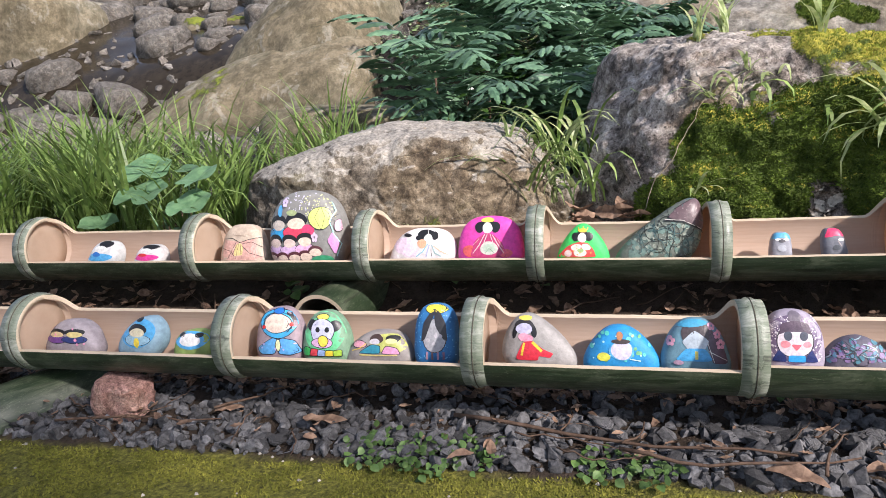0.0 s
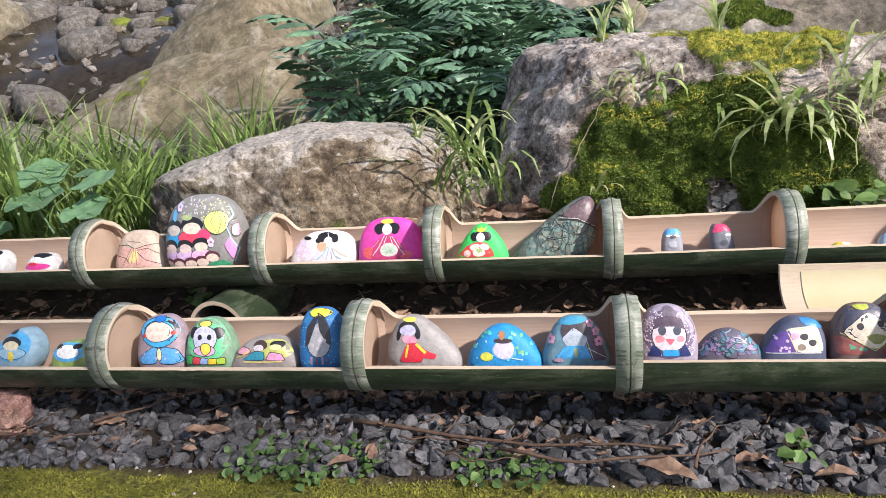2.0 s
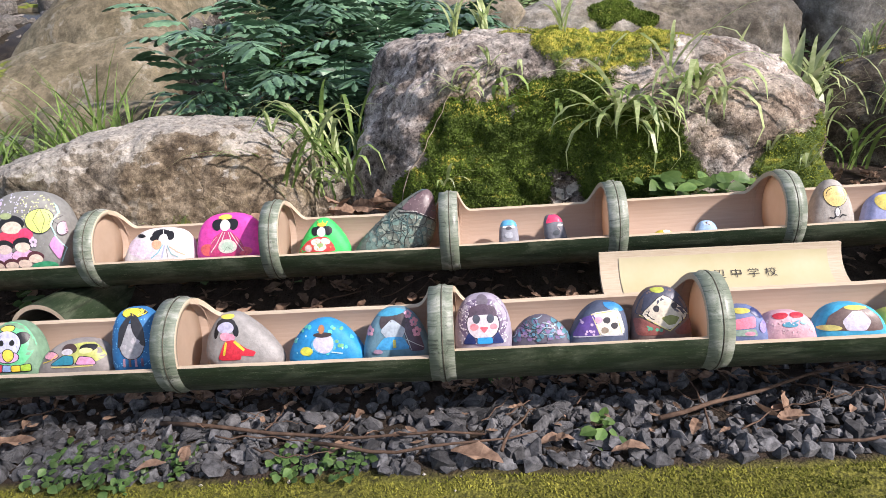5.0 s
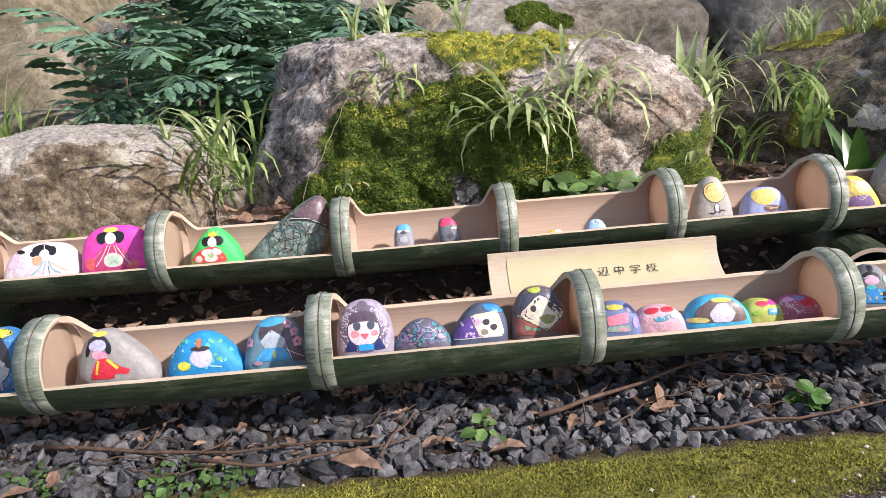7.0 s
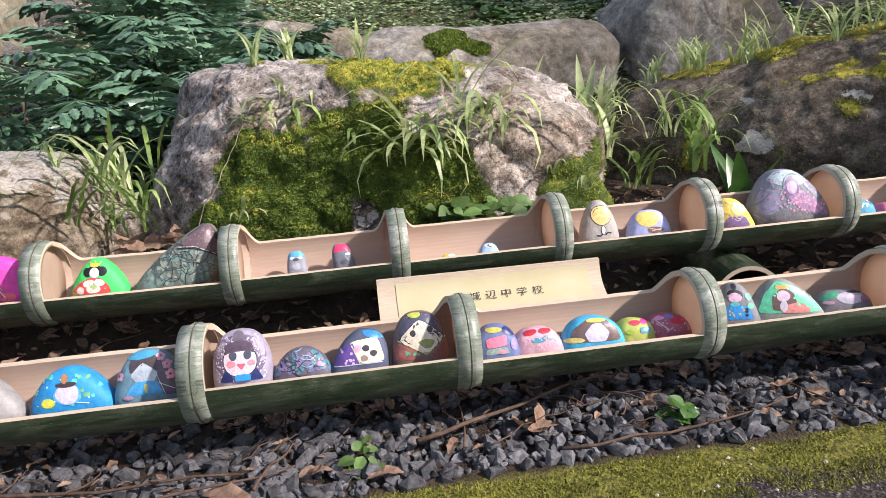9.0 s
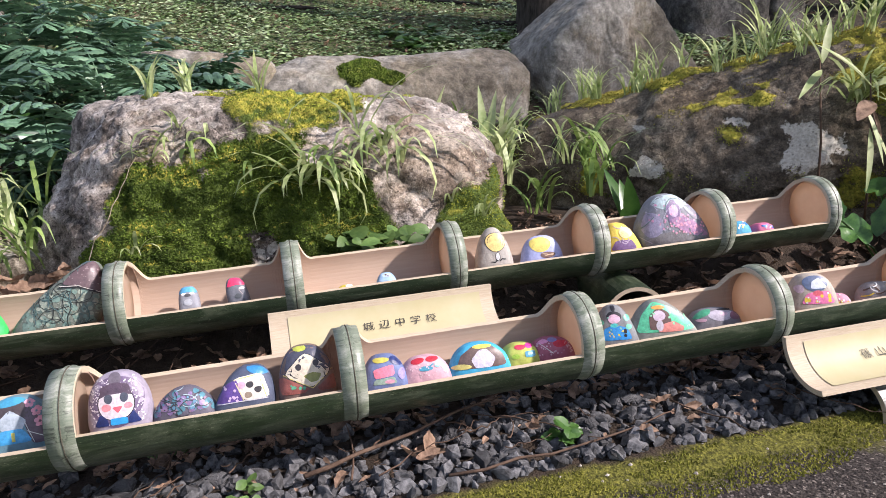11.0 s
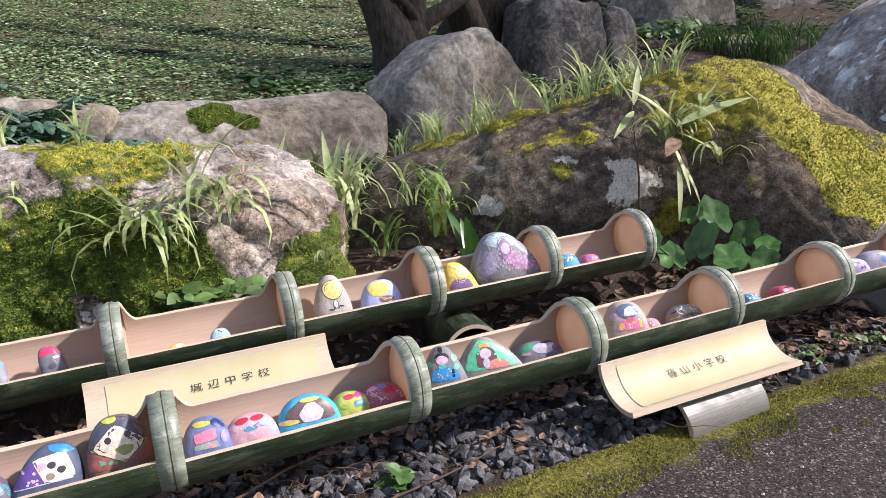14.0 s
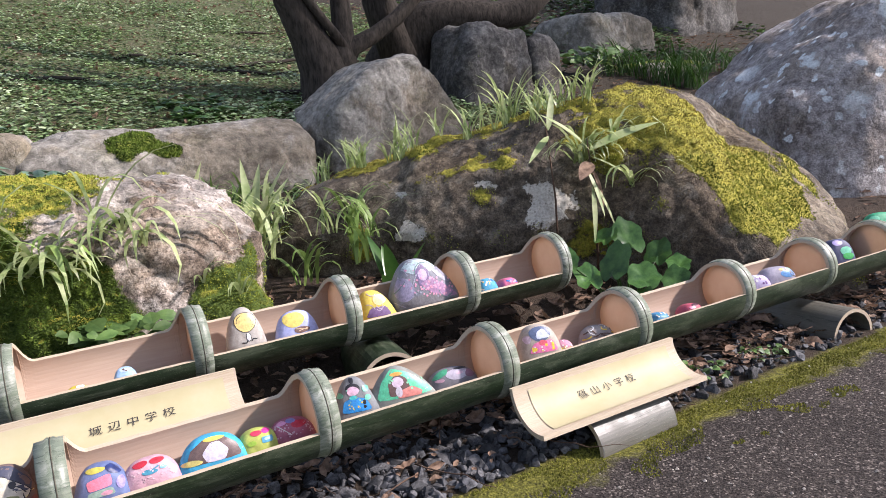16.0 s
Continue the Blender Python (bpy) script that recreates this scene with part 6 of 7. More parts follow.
# ---- gravel ----
def gravel_bed():
    r = random.Random(11)
    kinds = []
    for k in range(16):
        bm = bmesh.new()
        for _ in range(15):
            bm.verts.new(Vector((r.gauss(0, 1), r.gauss(0, 1), r.gauss(0, 1))).normalized() * r.uniform(0.85, 1.15))
        bmesh.ops.convex_hull(bm, input=bm.verts)
        bmesh.ops.delete(bm, geom=[v for v in bm.verts if not v.link_faces], context="VERTS")
        bm.verts.index_update()
        kinds.append((np.array([tuple(v.co) for v in bm.verts]), [tuple(v.index for v in f.verts) for f in bm.faces]))
        bm.free()
    soup = Soup()
    for i in range(10500):
        x = r.uniform(-1.5, 3.5)
        y = 1.085 + 0.50 * r.random() ** 1.15
        edge = 1.085 + 0.02 * noise.noise((x * 4, 3, 0))
        if y < edge or (x > 1.75 and r.random() < 0.66) or (y > 1.27 and r.random() < 0.45):
            continue
        size = min(0.020, 0.006 + r.expovariate(1 / 0.0050)) * (1.0 if y < 1.42 else 0.8)
        rot = np.array(Euler((r.uniform(0, 6), r.uniform(0, 6), r.uniform(0, 6))).to_matrix())
        p, faces = kinds[i % 16]
        p = p * np.array([size * r.uniform(0.9, 1.35), size * r.uniform(0.75, 1.1), size * r.uniform(0.55, 0.9)])
        p = p @ rot.T * np.array([1, 1, 0.85])
        soup.add(p + np.array([x, y, gz(x, y) + size * r.uniform(0.05, 0.55)]), faces)
    return tagged(new("gravel", soup.mesh("gravel", GRAVEL)), "crushed dark grey gravel between path and rocks", "gravel", kind="stuff")


gravel_bed()

# single larger stones that lie on the gravel
big_kinds = []
for i in range(8):
    bm = bmesh.new()
    for _ in range(17):
        bm.verts.new(Vector((rng.gauss(0, 1), rng.gauss(0, 0.8), rng.gauss(0, 0.6))).normalized() * rng.uniform(0.85, 1.1))
    bmesh.ops.convex_hull(bm, input=bm.verts)
    bmesh.ops.delete(bm, geom=[v for v in bm.verts if not v.link_faces], context="VERTS")
    bmesh.ops.bevel(bm, geom=list(bm.edges), offset=0.11, segments=2, affect="EDGES")
    bmesh.ops.scale(bm, vec=(1.1, 0.85, 0.65), verts=bm.verts)
    big_kinds.append(bm_mesh("gravel_chunk", bm, GRAVEL))
for i in range(130):
    x, y = rng.uniform(-1.1, 2.1), rng.uniform(1.10, 1.28)
    size = rng.uniform(0.012, 0.024)
    ob = new("gravel_chunk", big_kinds[i % 8])
    ob.matrix_world = pose(x, y, gz(x, y) + size * 0.45, rng.uniform(-25, 25), rng.uniform(-25, 25), rng.uniform(0, 360)) @ Matrix.Scale(size, 4)
    tagged(ob, "angular grey stone lying on the gravel", "stone", "larger stones on the gravel")

PINK_STONE = rock_material("pink_stone", (0.22, 0.12, 0.10), (0.36, 0.21, 0.18), (0.48, 0.33, 0.28), 0.0, lichen=0.1)
ob = new("wedge_stone", rock_mesh("wedge_stone", (0.055, 0.04, 0.042), [], PINK_STONE, 77, 4, 0.10, 6.0))
ob.matrix_world = pose(-0.845, 1.20, 0.045, 0, 10, 0)
tagged(ob, "rough pinkish stone wedged under the bamboo", "stone")


# ---- blades and leaves ----
def blade(soup, base, azimuth, length, width, droop, r, lift=1.0, segs=6, fold=0.0):
    """A grass blade that rises and arches over."""
    ca, sa = math.cos(azimuth), math.sin(azimuth)
    pts, x, z, ang = [], 0.0, 0.0, radians(90 - r.uniform(5, 20)) * lift
    for i in range(segs + 1):
        t = i / segs
        w = width * (0.55 + 0.9 * t if t < 0.5 else 1.0) * (1 - max(0, t - 0.45) ** 1.5 * 2.35)
        w = max(w, width * 0.03)
        pts.append((base[0] + ca * x - sa * w / 2, base[1] + sa * x + ca * w / 2, base[2] + z))
        pts.append((base[0] + ca * x + sa * w / 2, base[1] + sa * x - ca * w / 2, base[2] + z + fold * w))
        x += length / segs * math.cos(ang)
        z += length / segs * math.sin(ang)
        ang -= droop / segs * (0.5 + t)
    soup.add(pts, [(2 * i, 2 * i + 1, 2 * i + 3, 2 * i + 2) for i in range(segs)])


def grass_clump(label, x, y, z, count, length, width, droop, mat, spread=0.05, seed=0, facing=None, wide=3.2, lift=1.0):
    r = random.Random(seed * 13 + int(x * 100))
    soup = Soup()
    for _ in range(count):
        a = r.uniform(-math.pi, math.pi) if facing is None else facing + r.uniform(-wide / 2, wide / 2)
        d, k = spread * math.sqrt(r.random()), r.uniform(0, 6.3)
        blade(soup, (d * math.cos(k), d * math.sin(k), -0.01), a, length * r.uniform(0.55, 1.2), width * r.uniform(0.7, 1.25), droop * r.uniform(0.5, 1.3), r, lift)
    ob = new("grass_clump", soup.mesh("grass_clump", mat))
    ob.location = (x, y, z)
    return tagged(ob, label, "grass", "grass clumps")


def leaf(soup, base, direction, up, length, width, bend=0.2, points=5, cup=0.12):
    """A pointed leaf of two halves folded along its midrib."""
    d, u = Vector(direction).normalized(), Vector(up).normalized()
    side = d.cross(u).normalized()
    u = side.cross(d).normalized()
    verts, faces = [], []
    for i in range(points + 1):
        t = i / points
        w = width / 2 * (math.sin(math.pi * min(1, t ** 0.8 * 0.97 + 0.03)) ** 0.8)
        mid = Vector(base) + d * length * t - u * bend * length * t * t
        verts += [mid - side * w + u * cup * w, mid, mid + side * w + u * cup * w]
    for i in range(points):
        o = 3 * i
        faces += [(o, o + 1, o + 4, o + 3), (o + 1, o + 2, o + 5, o + 4)]
    soup.add([tuple(v) for v in verts], faces)


def tube(points, radii, n=8):
    """A bent tapering rod through the points."""
    verts, faces = [], []
    pts = [Vector(p) for p in points]
    s = None
    for i, p in enumerate(pts):
        d = (pts[min(i + 1, len(pts) - 1)] - pts[max(i - 1, 0)]).normalized()
        s = d.orthogonal().normalized() if s is None else (s - d * s.dot(d)).normalized()
        t = d.cross(s)
        for k in range(n):
            a = 2 * math.pi * k / n
            verts.append(tuple(p + (s * math.cos(a) + t * math.sin(a)) * radii[i]))
    for i in range(len(pts) - 1):
        for k in range(n):
            faces.append((i * n + k, i * n + (k + 1) % n, (i + 1) * n + (k + 1) % n, (i + 1) * n + k))
    faces += [tuple(range(n))[::-1], tuple(range((len(pts) - 1) * n, len(pts) * n))]
    return verts, faces


BV = {}


def on_rock(ob, x, y=None, z=None):
    """Where a plumb line (x, y) or a level line from the front (x, z) meets a boulder."""
    from mathutils.bvhtree import BVHTree
    if ob.name not in BV:
        bm = bmesh.new()
        bm.from_mesh(ob.data)
        bm.transform(ob.matrix_world)
        BV[ob.name] = BVHTree.FromBMesh(bm)
        bm.free()
    start, way = ((x, y, 5.0), (0, 0, -1)) if z is None else ((x, -2.0, z), (0, 1, 0))
    hit, n, _, _ = BV[ob.name].ray_cast(Vector(start), Vector(way))
    return hit


# tall grass beside the stream
r = random.Random(21)
for i in range(46):
    x, y = r.uniform(-2.3, -0.72), r.uniform(1.92, 2.75)
    if x > -0.98 and y < 2.35:
        y = r.uniform(2.35, 2.75)
    grass_clump("tall arching green grass growing beside the stream", x, y, gz(x, y) - 0.01, 36, r.uniform(0.36, 0.58), 0.0105, r.uniform(1.0, 2.6), GRASS, 0.06, i)
for i in range(10):
    x, y = r.uniform(-0.85, 0.1), r.uniform(2.55, 3.1)
    grass_clump("slender green grass behind the boulders", x, y, gz(x, y) - 0.01, 18, r.uniform(0.2, 0.36), 0.006, 1.0, GRASS, 0.05, 50 + i)
for i in range(22):
    x, y = r.uniform(-0.10, 0.12), r.uniform(2.0, 2.5)
    grass_clump("arching grass at the foot of the mossy boulder", x, y, gz(x, y) + r.uniform(0.0, 0.24), 5, r.uniform(0.22, 0.40), 0.0125, r.uniform(2.4, 3.4), GRASS if i % 3 else SEDGE, 0.02, 70 + i, facing=3.7, wide=4.4, lift=r.uniform(0.75, 1.0))
# tufts hanging on the mossy boulder
for i in range(19):
    x, z = (r.uniform(0.66, 1.08), r.uniform(0.43, 0.57)) if i < 15 else (r.uniform(0.42, 0.62), r.uniform(0.50, 0.60))
    hit = on_rock(mossy, x, z=z)
    if hit:
        grass_clump("drooping grass tuft rooted in the moss", hit.x, hit.y + 0.01, hit.z, r.randint(4, 7) if i < 15 else 3, r.uniform(0.18, 0.33) if i < 15 else 0.17, 0.0145, r.uniform(2.6, 3.2), GRASS if i % 4 == 1 else SEDGE, 0.015, 100 + i, facing=-1.7, wide=2.7, lift=r.uniform(0.30, 0.75))
for px, pz in ((0.36, 0.30), (0.42, 0.52), (0.30, 0.20), (0.5, 0.6), (1.2, 0.36), (1.3, 0.3)):
    hit = on_rock(mossy, px, z=pz)
    if hit:
        grass_clump("small grass tuft on the boulder", hit.x, hit.y + 0.01, hit.z, 5, 0.15, 0.010, 2.6, SEDGE, 0.01, 140, facing=-1.57, wide=3.0, lift=0.8)
for px, py in ((0.40, 2.35), (0.50, 2.5), (0.72, 2.3)):
    hit = on_rock(mossy, px, py)
    if hit:
        grass_clump("grass tuft on top of the boulder", hit.x, hit.y, hit.z, 8, 0.17, 0.014, 1.6, SEDGE, 0.015, 150)
hit = on_rock(pale, -0.16, 2.2)
if hit:
    grass_clump("small tuft on the pale boulder", hit.x, hit.y, hit.z, 6, 0.10, 0.010, 1.2, SEDGE, 0.008, 152)
hit = on_rock(pale, -0.37, z=0.18)
if hit:
    grass_clump("small tuft at the boulder's foot", hit.x, hit.y, hit.z, 8, 0.15, 0.012, 2.2, SEDGE, 0.02, 153, facing=-1.2, wide=2.5)


# ---- pale rootlets on the mossy boulder ----
VINE = simple("dry_rootlet", (0.22, 0.17, 0.11), (0.42, 0.35, 0.26), 40, 0.8, 0.2, 0.2)


def creeping(name, label, spots, radii, mat, seed, out=0.0):
    """A root that follows the boulder's face. spots: (x, z)."""
    rr = random.Random(seed)
    pts = []
    for (x0, z0), (x1, z1) in zip(spots, spots[1:]):
        for k in range(5):
            t = k / 5
            hit = on_rock(mossy, x0 + (x1 - x0) * t + rr.uniform(-0.006, 0.006), z=z0 + (z1 - z0) * t)
            if hit:
                pts.append((hit.x, hit.y - out + rr.uniform(-0.004, 0.004), hit.z))
    n = len(pts)
    rad = [radii[0] + (radii[1] - radii[0]) * i / max(1, n - 1) for i in range(n)]
    ob = new(name, mesh_of(name, *tube(pts, [q * rr.uniform(0.8, 1.2) for q in rad], 8), mat, smooth=True))
    return tagged(ob, label, "root", "roots on the boulder")


creeping("rootlet", "thin dry rootlet hanging on the moss", [(0.40, 0.56), (0.34, 0.44), (0.27, 0.34), (0.22, 0.20)], (0.0008, 0.0014), VINE, 620, 0.008)
# bright sedge between the boulders and along the crest of the brown one
for i in range(16):
    x, y = r.uniform(1.25, 2.6), r.uniform(3.1, 4.6)
    grass_clump("sedge in the hollow between the boulders, some coloured dark for shade", x, y, gz(x, y), 20, r.uniform(0.28, 0.5), 0.016, 2.2, GRASS_SHADE if i % 2 else GRASS, 0.08, 310 + i)
for i in range(13):
    x = r.uniform(1.42, 1.95)
    y = 2.35 + (x - 1.4) * 0.35 + r.uniform(-0.25, 0.3)
    grass_clump("pale-edged sedge between the boulders", x, y, gz(x, y) + r.uniform(0.05, 0.26), 11, r.uniform(0.20, 0.36), 0.015, 3.0, SEDGE if i % 3 else GRASS, 0.05, 170 + i)
for i in range(30):
    x = 1.85 + 0.85 * r.random()
    y = 2.75 - (x - 1.85) * 0.85 + r.uniform(-0.08, 0.14)
    hit = on_rock(brown, x, y)
    if hit:
        grass_clump("pale-edged sedge on the mossy crest", hit.x, hit.y, hit.z, r.randint(6, 11), r.uniform(0.13, 0.24), 0.009, 2.0, SEDGE, 0.02, 210 + i)
for i in range(6):
    hit = on_rock(brown, r.uniform(2.48, 2.66), z=r.uniform(0.42, 0.6))
    if hit:
        grass_clump("drooping grass on the brown boulder", hit.x, hit.y + 0.01, hit.z, 9, 0.24, 0.012, 3.0, SEDGE, 0.02, 250 + i, facing=-1.9, wide=2.4, lift=0.75)
for i in range(16):
    x, y = r.uniform(7.0, 9.2), r.uniform(5.6, 6.6)
    grass_clump("dense grass clump coloured dark for the slope's shade", x, y, gz(x, y), 40, 0.5, 0.014, 2.2, GRASS_SHADE, 0.15, 270 + i)
for i in range(4):
    x, y = -2.6 + 0.3 * i, 7.2 + 0.2 * (i % 2)
    grass_clump("grass clump among the stream stones", x, y, gz(x, y), 36, 0.5, 0.014, 1.5, GRASS, 0.12, 290 + i)


def broad_plant(label, x, y, z, leaves, length, width, mat, seed, steep=0.8, facing=None):
    """Upright broad leaves out of one root."""
    rr = random.Random(seed)
    root = tagged(new("broad_leaf_plant"), label, "plant")
    root.location = (x, y, z)
    for i in range(leaves):
        a = rr.uniform(0, 6.28) if facing is None else facing + rr.uniform(-1.0, 1.0)
        soup = Soup()
        st = steep * rr.uniform(0.75, 1.15)
        leaf(soup, (0, 0, 0), (math.cos(a) * (1.25 - st), math.sin(a) * (1.25 - st), st), (-math.cos(a) * 0.4, -math.sin(a) * 0.4, 1), length * rr.uniform(0.7, 1.15), width * rr.uniform(0.8, 1.2), 0.18, 8, 0.25)
        part("leaf", soup.mesh("leaf", mat, True), root)
    return root


broad_plant("tuft of upright pale-striped leaves between the boulders", 1.50, 2.52, 0.36, 6, 0.30, 0.045, LEAF_BAMBOO, 1, 0.95)
broad_plant("tuft of upright pale-striped leaves between the boulders", 1.30, 2.58, 0.46, 4, 0.24, 0.03, LEAF_BAMBOO, 2, 0.95)
broad_plant("low plant with green pointed leaves by the trough", 1.80, 2.00, 0.16, 5, 0.24, 0.05, LEAF, 3, 0.95)
broad_plant("low plant with green pointed leaves by the trough", 1.72, 1.92, 0.15, 5, 0.17, 0.07, LEAF, 4, 0.5)


def lily(label, x, y, z, spots, mat, seed, lean=0.3, face=-1.55, wavy=0.05):
    """Leopard plant: round glossy leaves on stalks. spots: (dx, dy, dz, radius)."""
    rr = random.Random(seed)
    root = tagged(new("leopard_plant"), label, "plant")
    root.location = (x, y, z)
    for dx, dy, dz, rad in spots:
        verts, faces, n = [(dx, dy, dz - 0.008)], [], 40
        ph, tilt, az = rr.uniform(0, 6), lean * rr.uniform(0.5, 1.3), face + rr.uniform(-0.6, 0.6)
        for ring in (0.5, 1.0):
            for i in range(n):
                a = 2 * math.pi * i / n
                notch = 1 - 0.40 * math.exp(-((a - math.pi) / 0.28) ** 2)
                rr2 = rad * ring * notch * (1 + (wavy * math.sin(5 * a + ph) + wavy * math.sin(9 * a + ph)) * ring)
                px, py = rr2 * math.cos(a + az + math.pi), rr2 * math.sin(a + az + math.pi)
                h = -tilt * (px * math.cos(az) + py * math.sin(az)) + 0.07 * rad * math.sin(4 * a + ph) * ring + 0.12 * rad * ring
                verts.append((dx + px, dy + py, dz + h))
        faces = [(0, 1 + i, 1 + (i + 1) % n) for i in range(n)] + [(1 + i, 1 + n + i, 1 + n + (i + 1) % n, 1 + (i + 1) % n) for i in range(n)]
        part("leaf", mesh_of("leaf", verts, faces, mat, smooth=True), root)
        c = tube([(dx * 0.2, dy * 0.2, 0), (dx * 0.6, dy * 0.6, dz * 0.6), (dx, dy, dz - 0.008)], [0.004, 0.0035, 0.003])
        part("stalk", mesh_of("stalk", *c, mat, smooth=True), root)
    return root


# greyer copy of the leopard leaf: the sky's reflection is in the colour
LILY_SHEEN = simple("leopard_leaf_sky_sheen", (0.07, 0.16, 0.075), (0.18, 0.31, 0.16), 38, 0.4, 0.5, 0.5, through_light=0.2, obj=0.5)
LILY = simple("leopard_leaf", (0.022, 0.075, 0.018), (0.10, 0.215, 0.050), 30, 0.28, 0.5, 0.5, through_light=0.25, obj=0.6)
lily("leopard plant in the grass, round leaves greyed by painted sky sheen", -1.17, 1.93, 0.06, [(-0.11, 0.04, 0.36, 0.078), (-0.06, -0.07, 0.30, 0.080), (0.11, -0.03, 0.34, 0.064), (0.11, -0.09, 0.27, 0.066), (0.0, 0.1, 0.35, 0.045), (-0.25, -0.05, 0.21, 0.06), (0.02, -0.08, 0.18, 0.04)], LILY_SHEEN, 1, 0.35, -1.55, 0.02)
lily("leopard plant with glossy round leaves by the trough", 2.46, 1.66, 0.05, [(-0.06, -0.02, 0.17, 0.050), (0.05, 0.03, 0.23, 0.052), (0.0, -0.08, 0.12, 0.052), (0.13, -0.02, 0.17, 0.044), (-0.13, 0.03, 0.13, 0.045), (0.2, 0.06, 0.22, 0.030), (-0.06, -0.12, 0.06, 0.045), (0.12, -0.10, 0.09, 0.045), (-0.18, 0.06, 0.19, 0.03), (0.0, 0.08, 0.24, 0.04), (0.18, -0.06, 0.13, 0.04)], LILY, 2, 0.95, -2.3)


def leafy(label, spots, seed, mat, size, name="ground_cover", stalk=0.03, cat="plant", kind=""):
    """A patch of small round leaves. spots: (x, y, z, radius, count)."""
    rr = random.Random(seed)
    if kind != "stuff":
        shapes = []
        for k in range(5):
            one = Soup()
            leaf(one, (0, 0, 0), (1, 0, rr.uniform(-0.2, 0.5)), (0, rr.uniform(-0.4, 0.4), 1), size, size * rr.uniform(0.6, 1.0), 0.25, 4)
            shapes.append(one.mesh("leaf", mat))
        root = tagged(new(name), label, cat)
        root.location = (spots[0][0], spots[0][1], gz(*spots[0][:2]) if spots[0][2] is None else spots[0][2])
        for x, y, z, rad, count in spots:
            for i in range(count):
                a, d = rr.uniform(0, 6.28), rad * math.sqrt(rr.random())
                px, py = x + d * math.cos(a), y + d * math.sin(a)
                pz = (gz(px, py) if z is None else z) + rr.uniform(0.2, 1.0) * stalk
                q = part("leaf", shapes[i % 5], root, "", Matrix.Translation(-root.location) @ pose(px, py, pz, rr.uniform(0, 38), rr.uniform(-25, 25), 0) @ pose(0, 0, 0, 0, 0, rr.uniform(0, 360)) @ Matrix.Scale(rr.uniform(0.6, 1.3), 4))
        return root
    soup = Soup()
    for x, y, z, rad, count in spots:
        for _ in range(count):
            a, d = rr.uniform(0, 6.28), rad * math.sqrt(rr.random())
            px, py = x + d * math.cos(a), y + d * math.sin(a)
            pz = (gz(px, py) if z is None else z) + rr.uniform(0.2, 1.0) * stalk
            az = rr.uniform(0, 6.28)
            leaf(soup, (px, py, pz), (math.cos(az), math.sin(az), rr.uniform(-0.2, 0.5)), (rr.uniform(-.3, .3), rr.uniform(-0.7, .1), 1), size * rr.uniform(0.6, 1.3), size * rr.uniform(0.55, 1.0), 0.25, 3)
    return tagged(new(name, soup.mesh(name, mat)), label, cat, kind=kind)


leafy("patch of small green leaves at the gravel's edge", [(-0.26, 1.115, None, 0.06, 95), (-0.16, 1.10, None, 0.06, 95), (-0.08, 1.12, None, 0.05, 70)], 1, CLOVER, 0.0145, stalk=0.02)
leafy("patch of small green leaves at the gravel's edge", [(0.14, 1.11, None, 0.05, 70), (0.22, 1.10, None, 0.04, 50)], 2, CLOVER, 0.0145, stalk=0.02)
leafy("small rosette of pale green leaves in the gravel", [(1.19, 1.16, None, 0.03, 26)], 3, LEAF, 0.027)
leafy("small green weeds among the litter", [(1.95, 1.22, None, 0.10, 60), (2.2, 1.20, None, 0.10, 60), (2.45, 1.16, None, 0.06, 40)], 4, CLOVER, 0.018)
leafy("glossy round leaves at the mossy boulder's foot", [(0.97, 1.86, 0.17, 0.07, 46), (1.08, 1.85, 0.17, 0.06, 40), (0.9, 1.88, 0.17, 0.04, 20)], 5, CLOVER, 0.046, stalk=0.13)
leafy("small leaves at the pale boulder's foot", [(-0.25, 1.84, 0.09, 0.08, 26), (-0.05, 1.88, 0.09, 0.08, 26), (-0.7, 1.80, 0.08, 0.06, 18)], 6, CLOVER, 0.034, stalk=0.05)
leafy("weeds growing under the rows", [(0.5, 1.45, None, 0.10, 46), (-0.2, 1.50, None, 0.12, 50), (-0.9, 1.45, None, 0.10, 40), (1.35, 1.45, None, 0.10, 40), (0.8, 1.48, None, 0.1, 40), (1.1, 1.5, None, 0.1, 40), (0.3, 1.5, None, 0.1, 40), (-0.55, 1.5, None, 0.1, 40), (1.7, 1.5, None, 0.1, 30), (0.62, 1.16, None, 0.03, 20), (0.1, 1.55, None, 0.1, 40)], 7, CLOVER, 0.024)
leafy("low green ground cover on the slope", [(r.uniform(-1.6, 2.4), r.uniform(3.0, 5.2), None, 0.22, 60) for _ in range(60)], 8, CLOVER, 0.042, stalk=0.07, cat="ground cover", kind="stuff")
leafy("clover and ivy spread over the lawn", [(r.uniform(-1.5, 5.5), 5.3 + 5.5 * r.random() ** 1.5, None, 0.40, 75) for _ in range(420)], 9, LAWN_DEEP, 0.040, stalk=0.04, cat="ground cover", kind="stuff")
leafy("pale clover leaves scattered over the lawn", [q for q in ((r.uniform(-1.5, 5.5), 5.3 + 5.5 * r.random() ** 1.5, None, 0.30, 32) for _ in range(560)) if noise.noise((q[0] * 1.3, q[1] * 1.3, 7.0)) > -0.1], 17, LAWN_LEAF, 0.040, stalk=0.06, cat="ground cover", kind="stuff")
leafy("bright leaves at the foot of the tree", [(r.uniform(1.8, 3.1), r.uniform(5.9, 6.3), None, 0.15, 14) for _ in range(14)], 10, LEAF, 0.09, stalk=0.06, cat="ground cover", kind="stuff")
leafy("pale green bush on the shaded slope", [(6.6, 6.3, 1.35, 0.35, 120)], 12, CLOVER, 0.11, stalk=0.25)
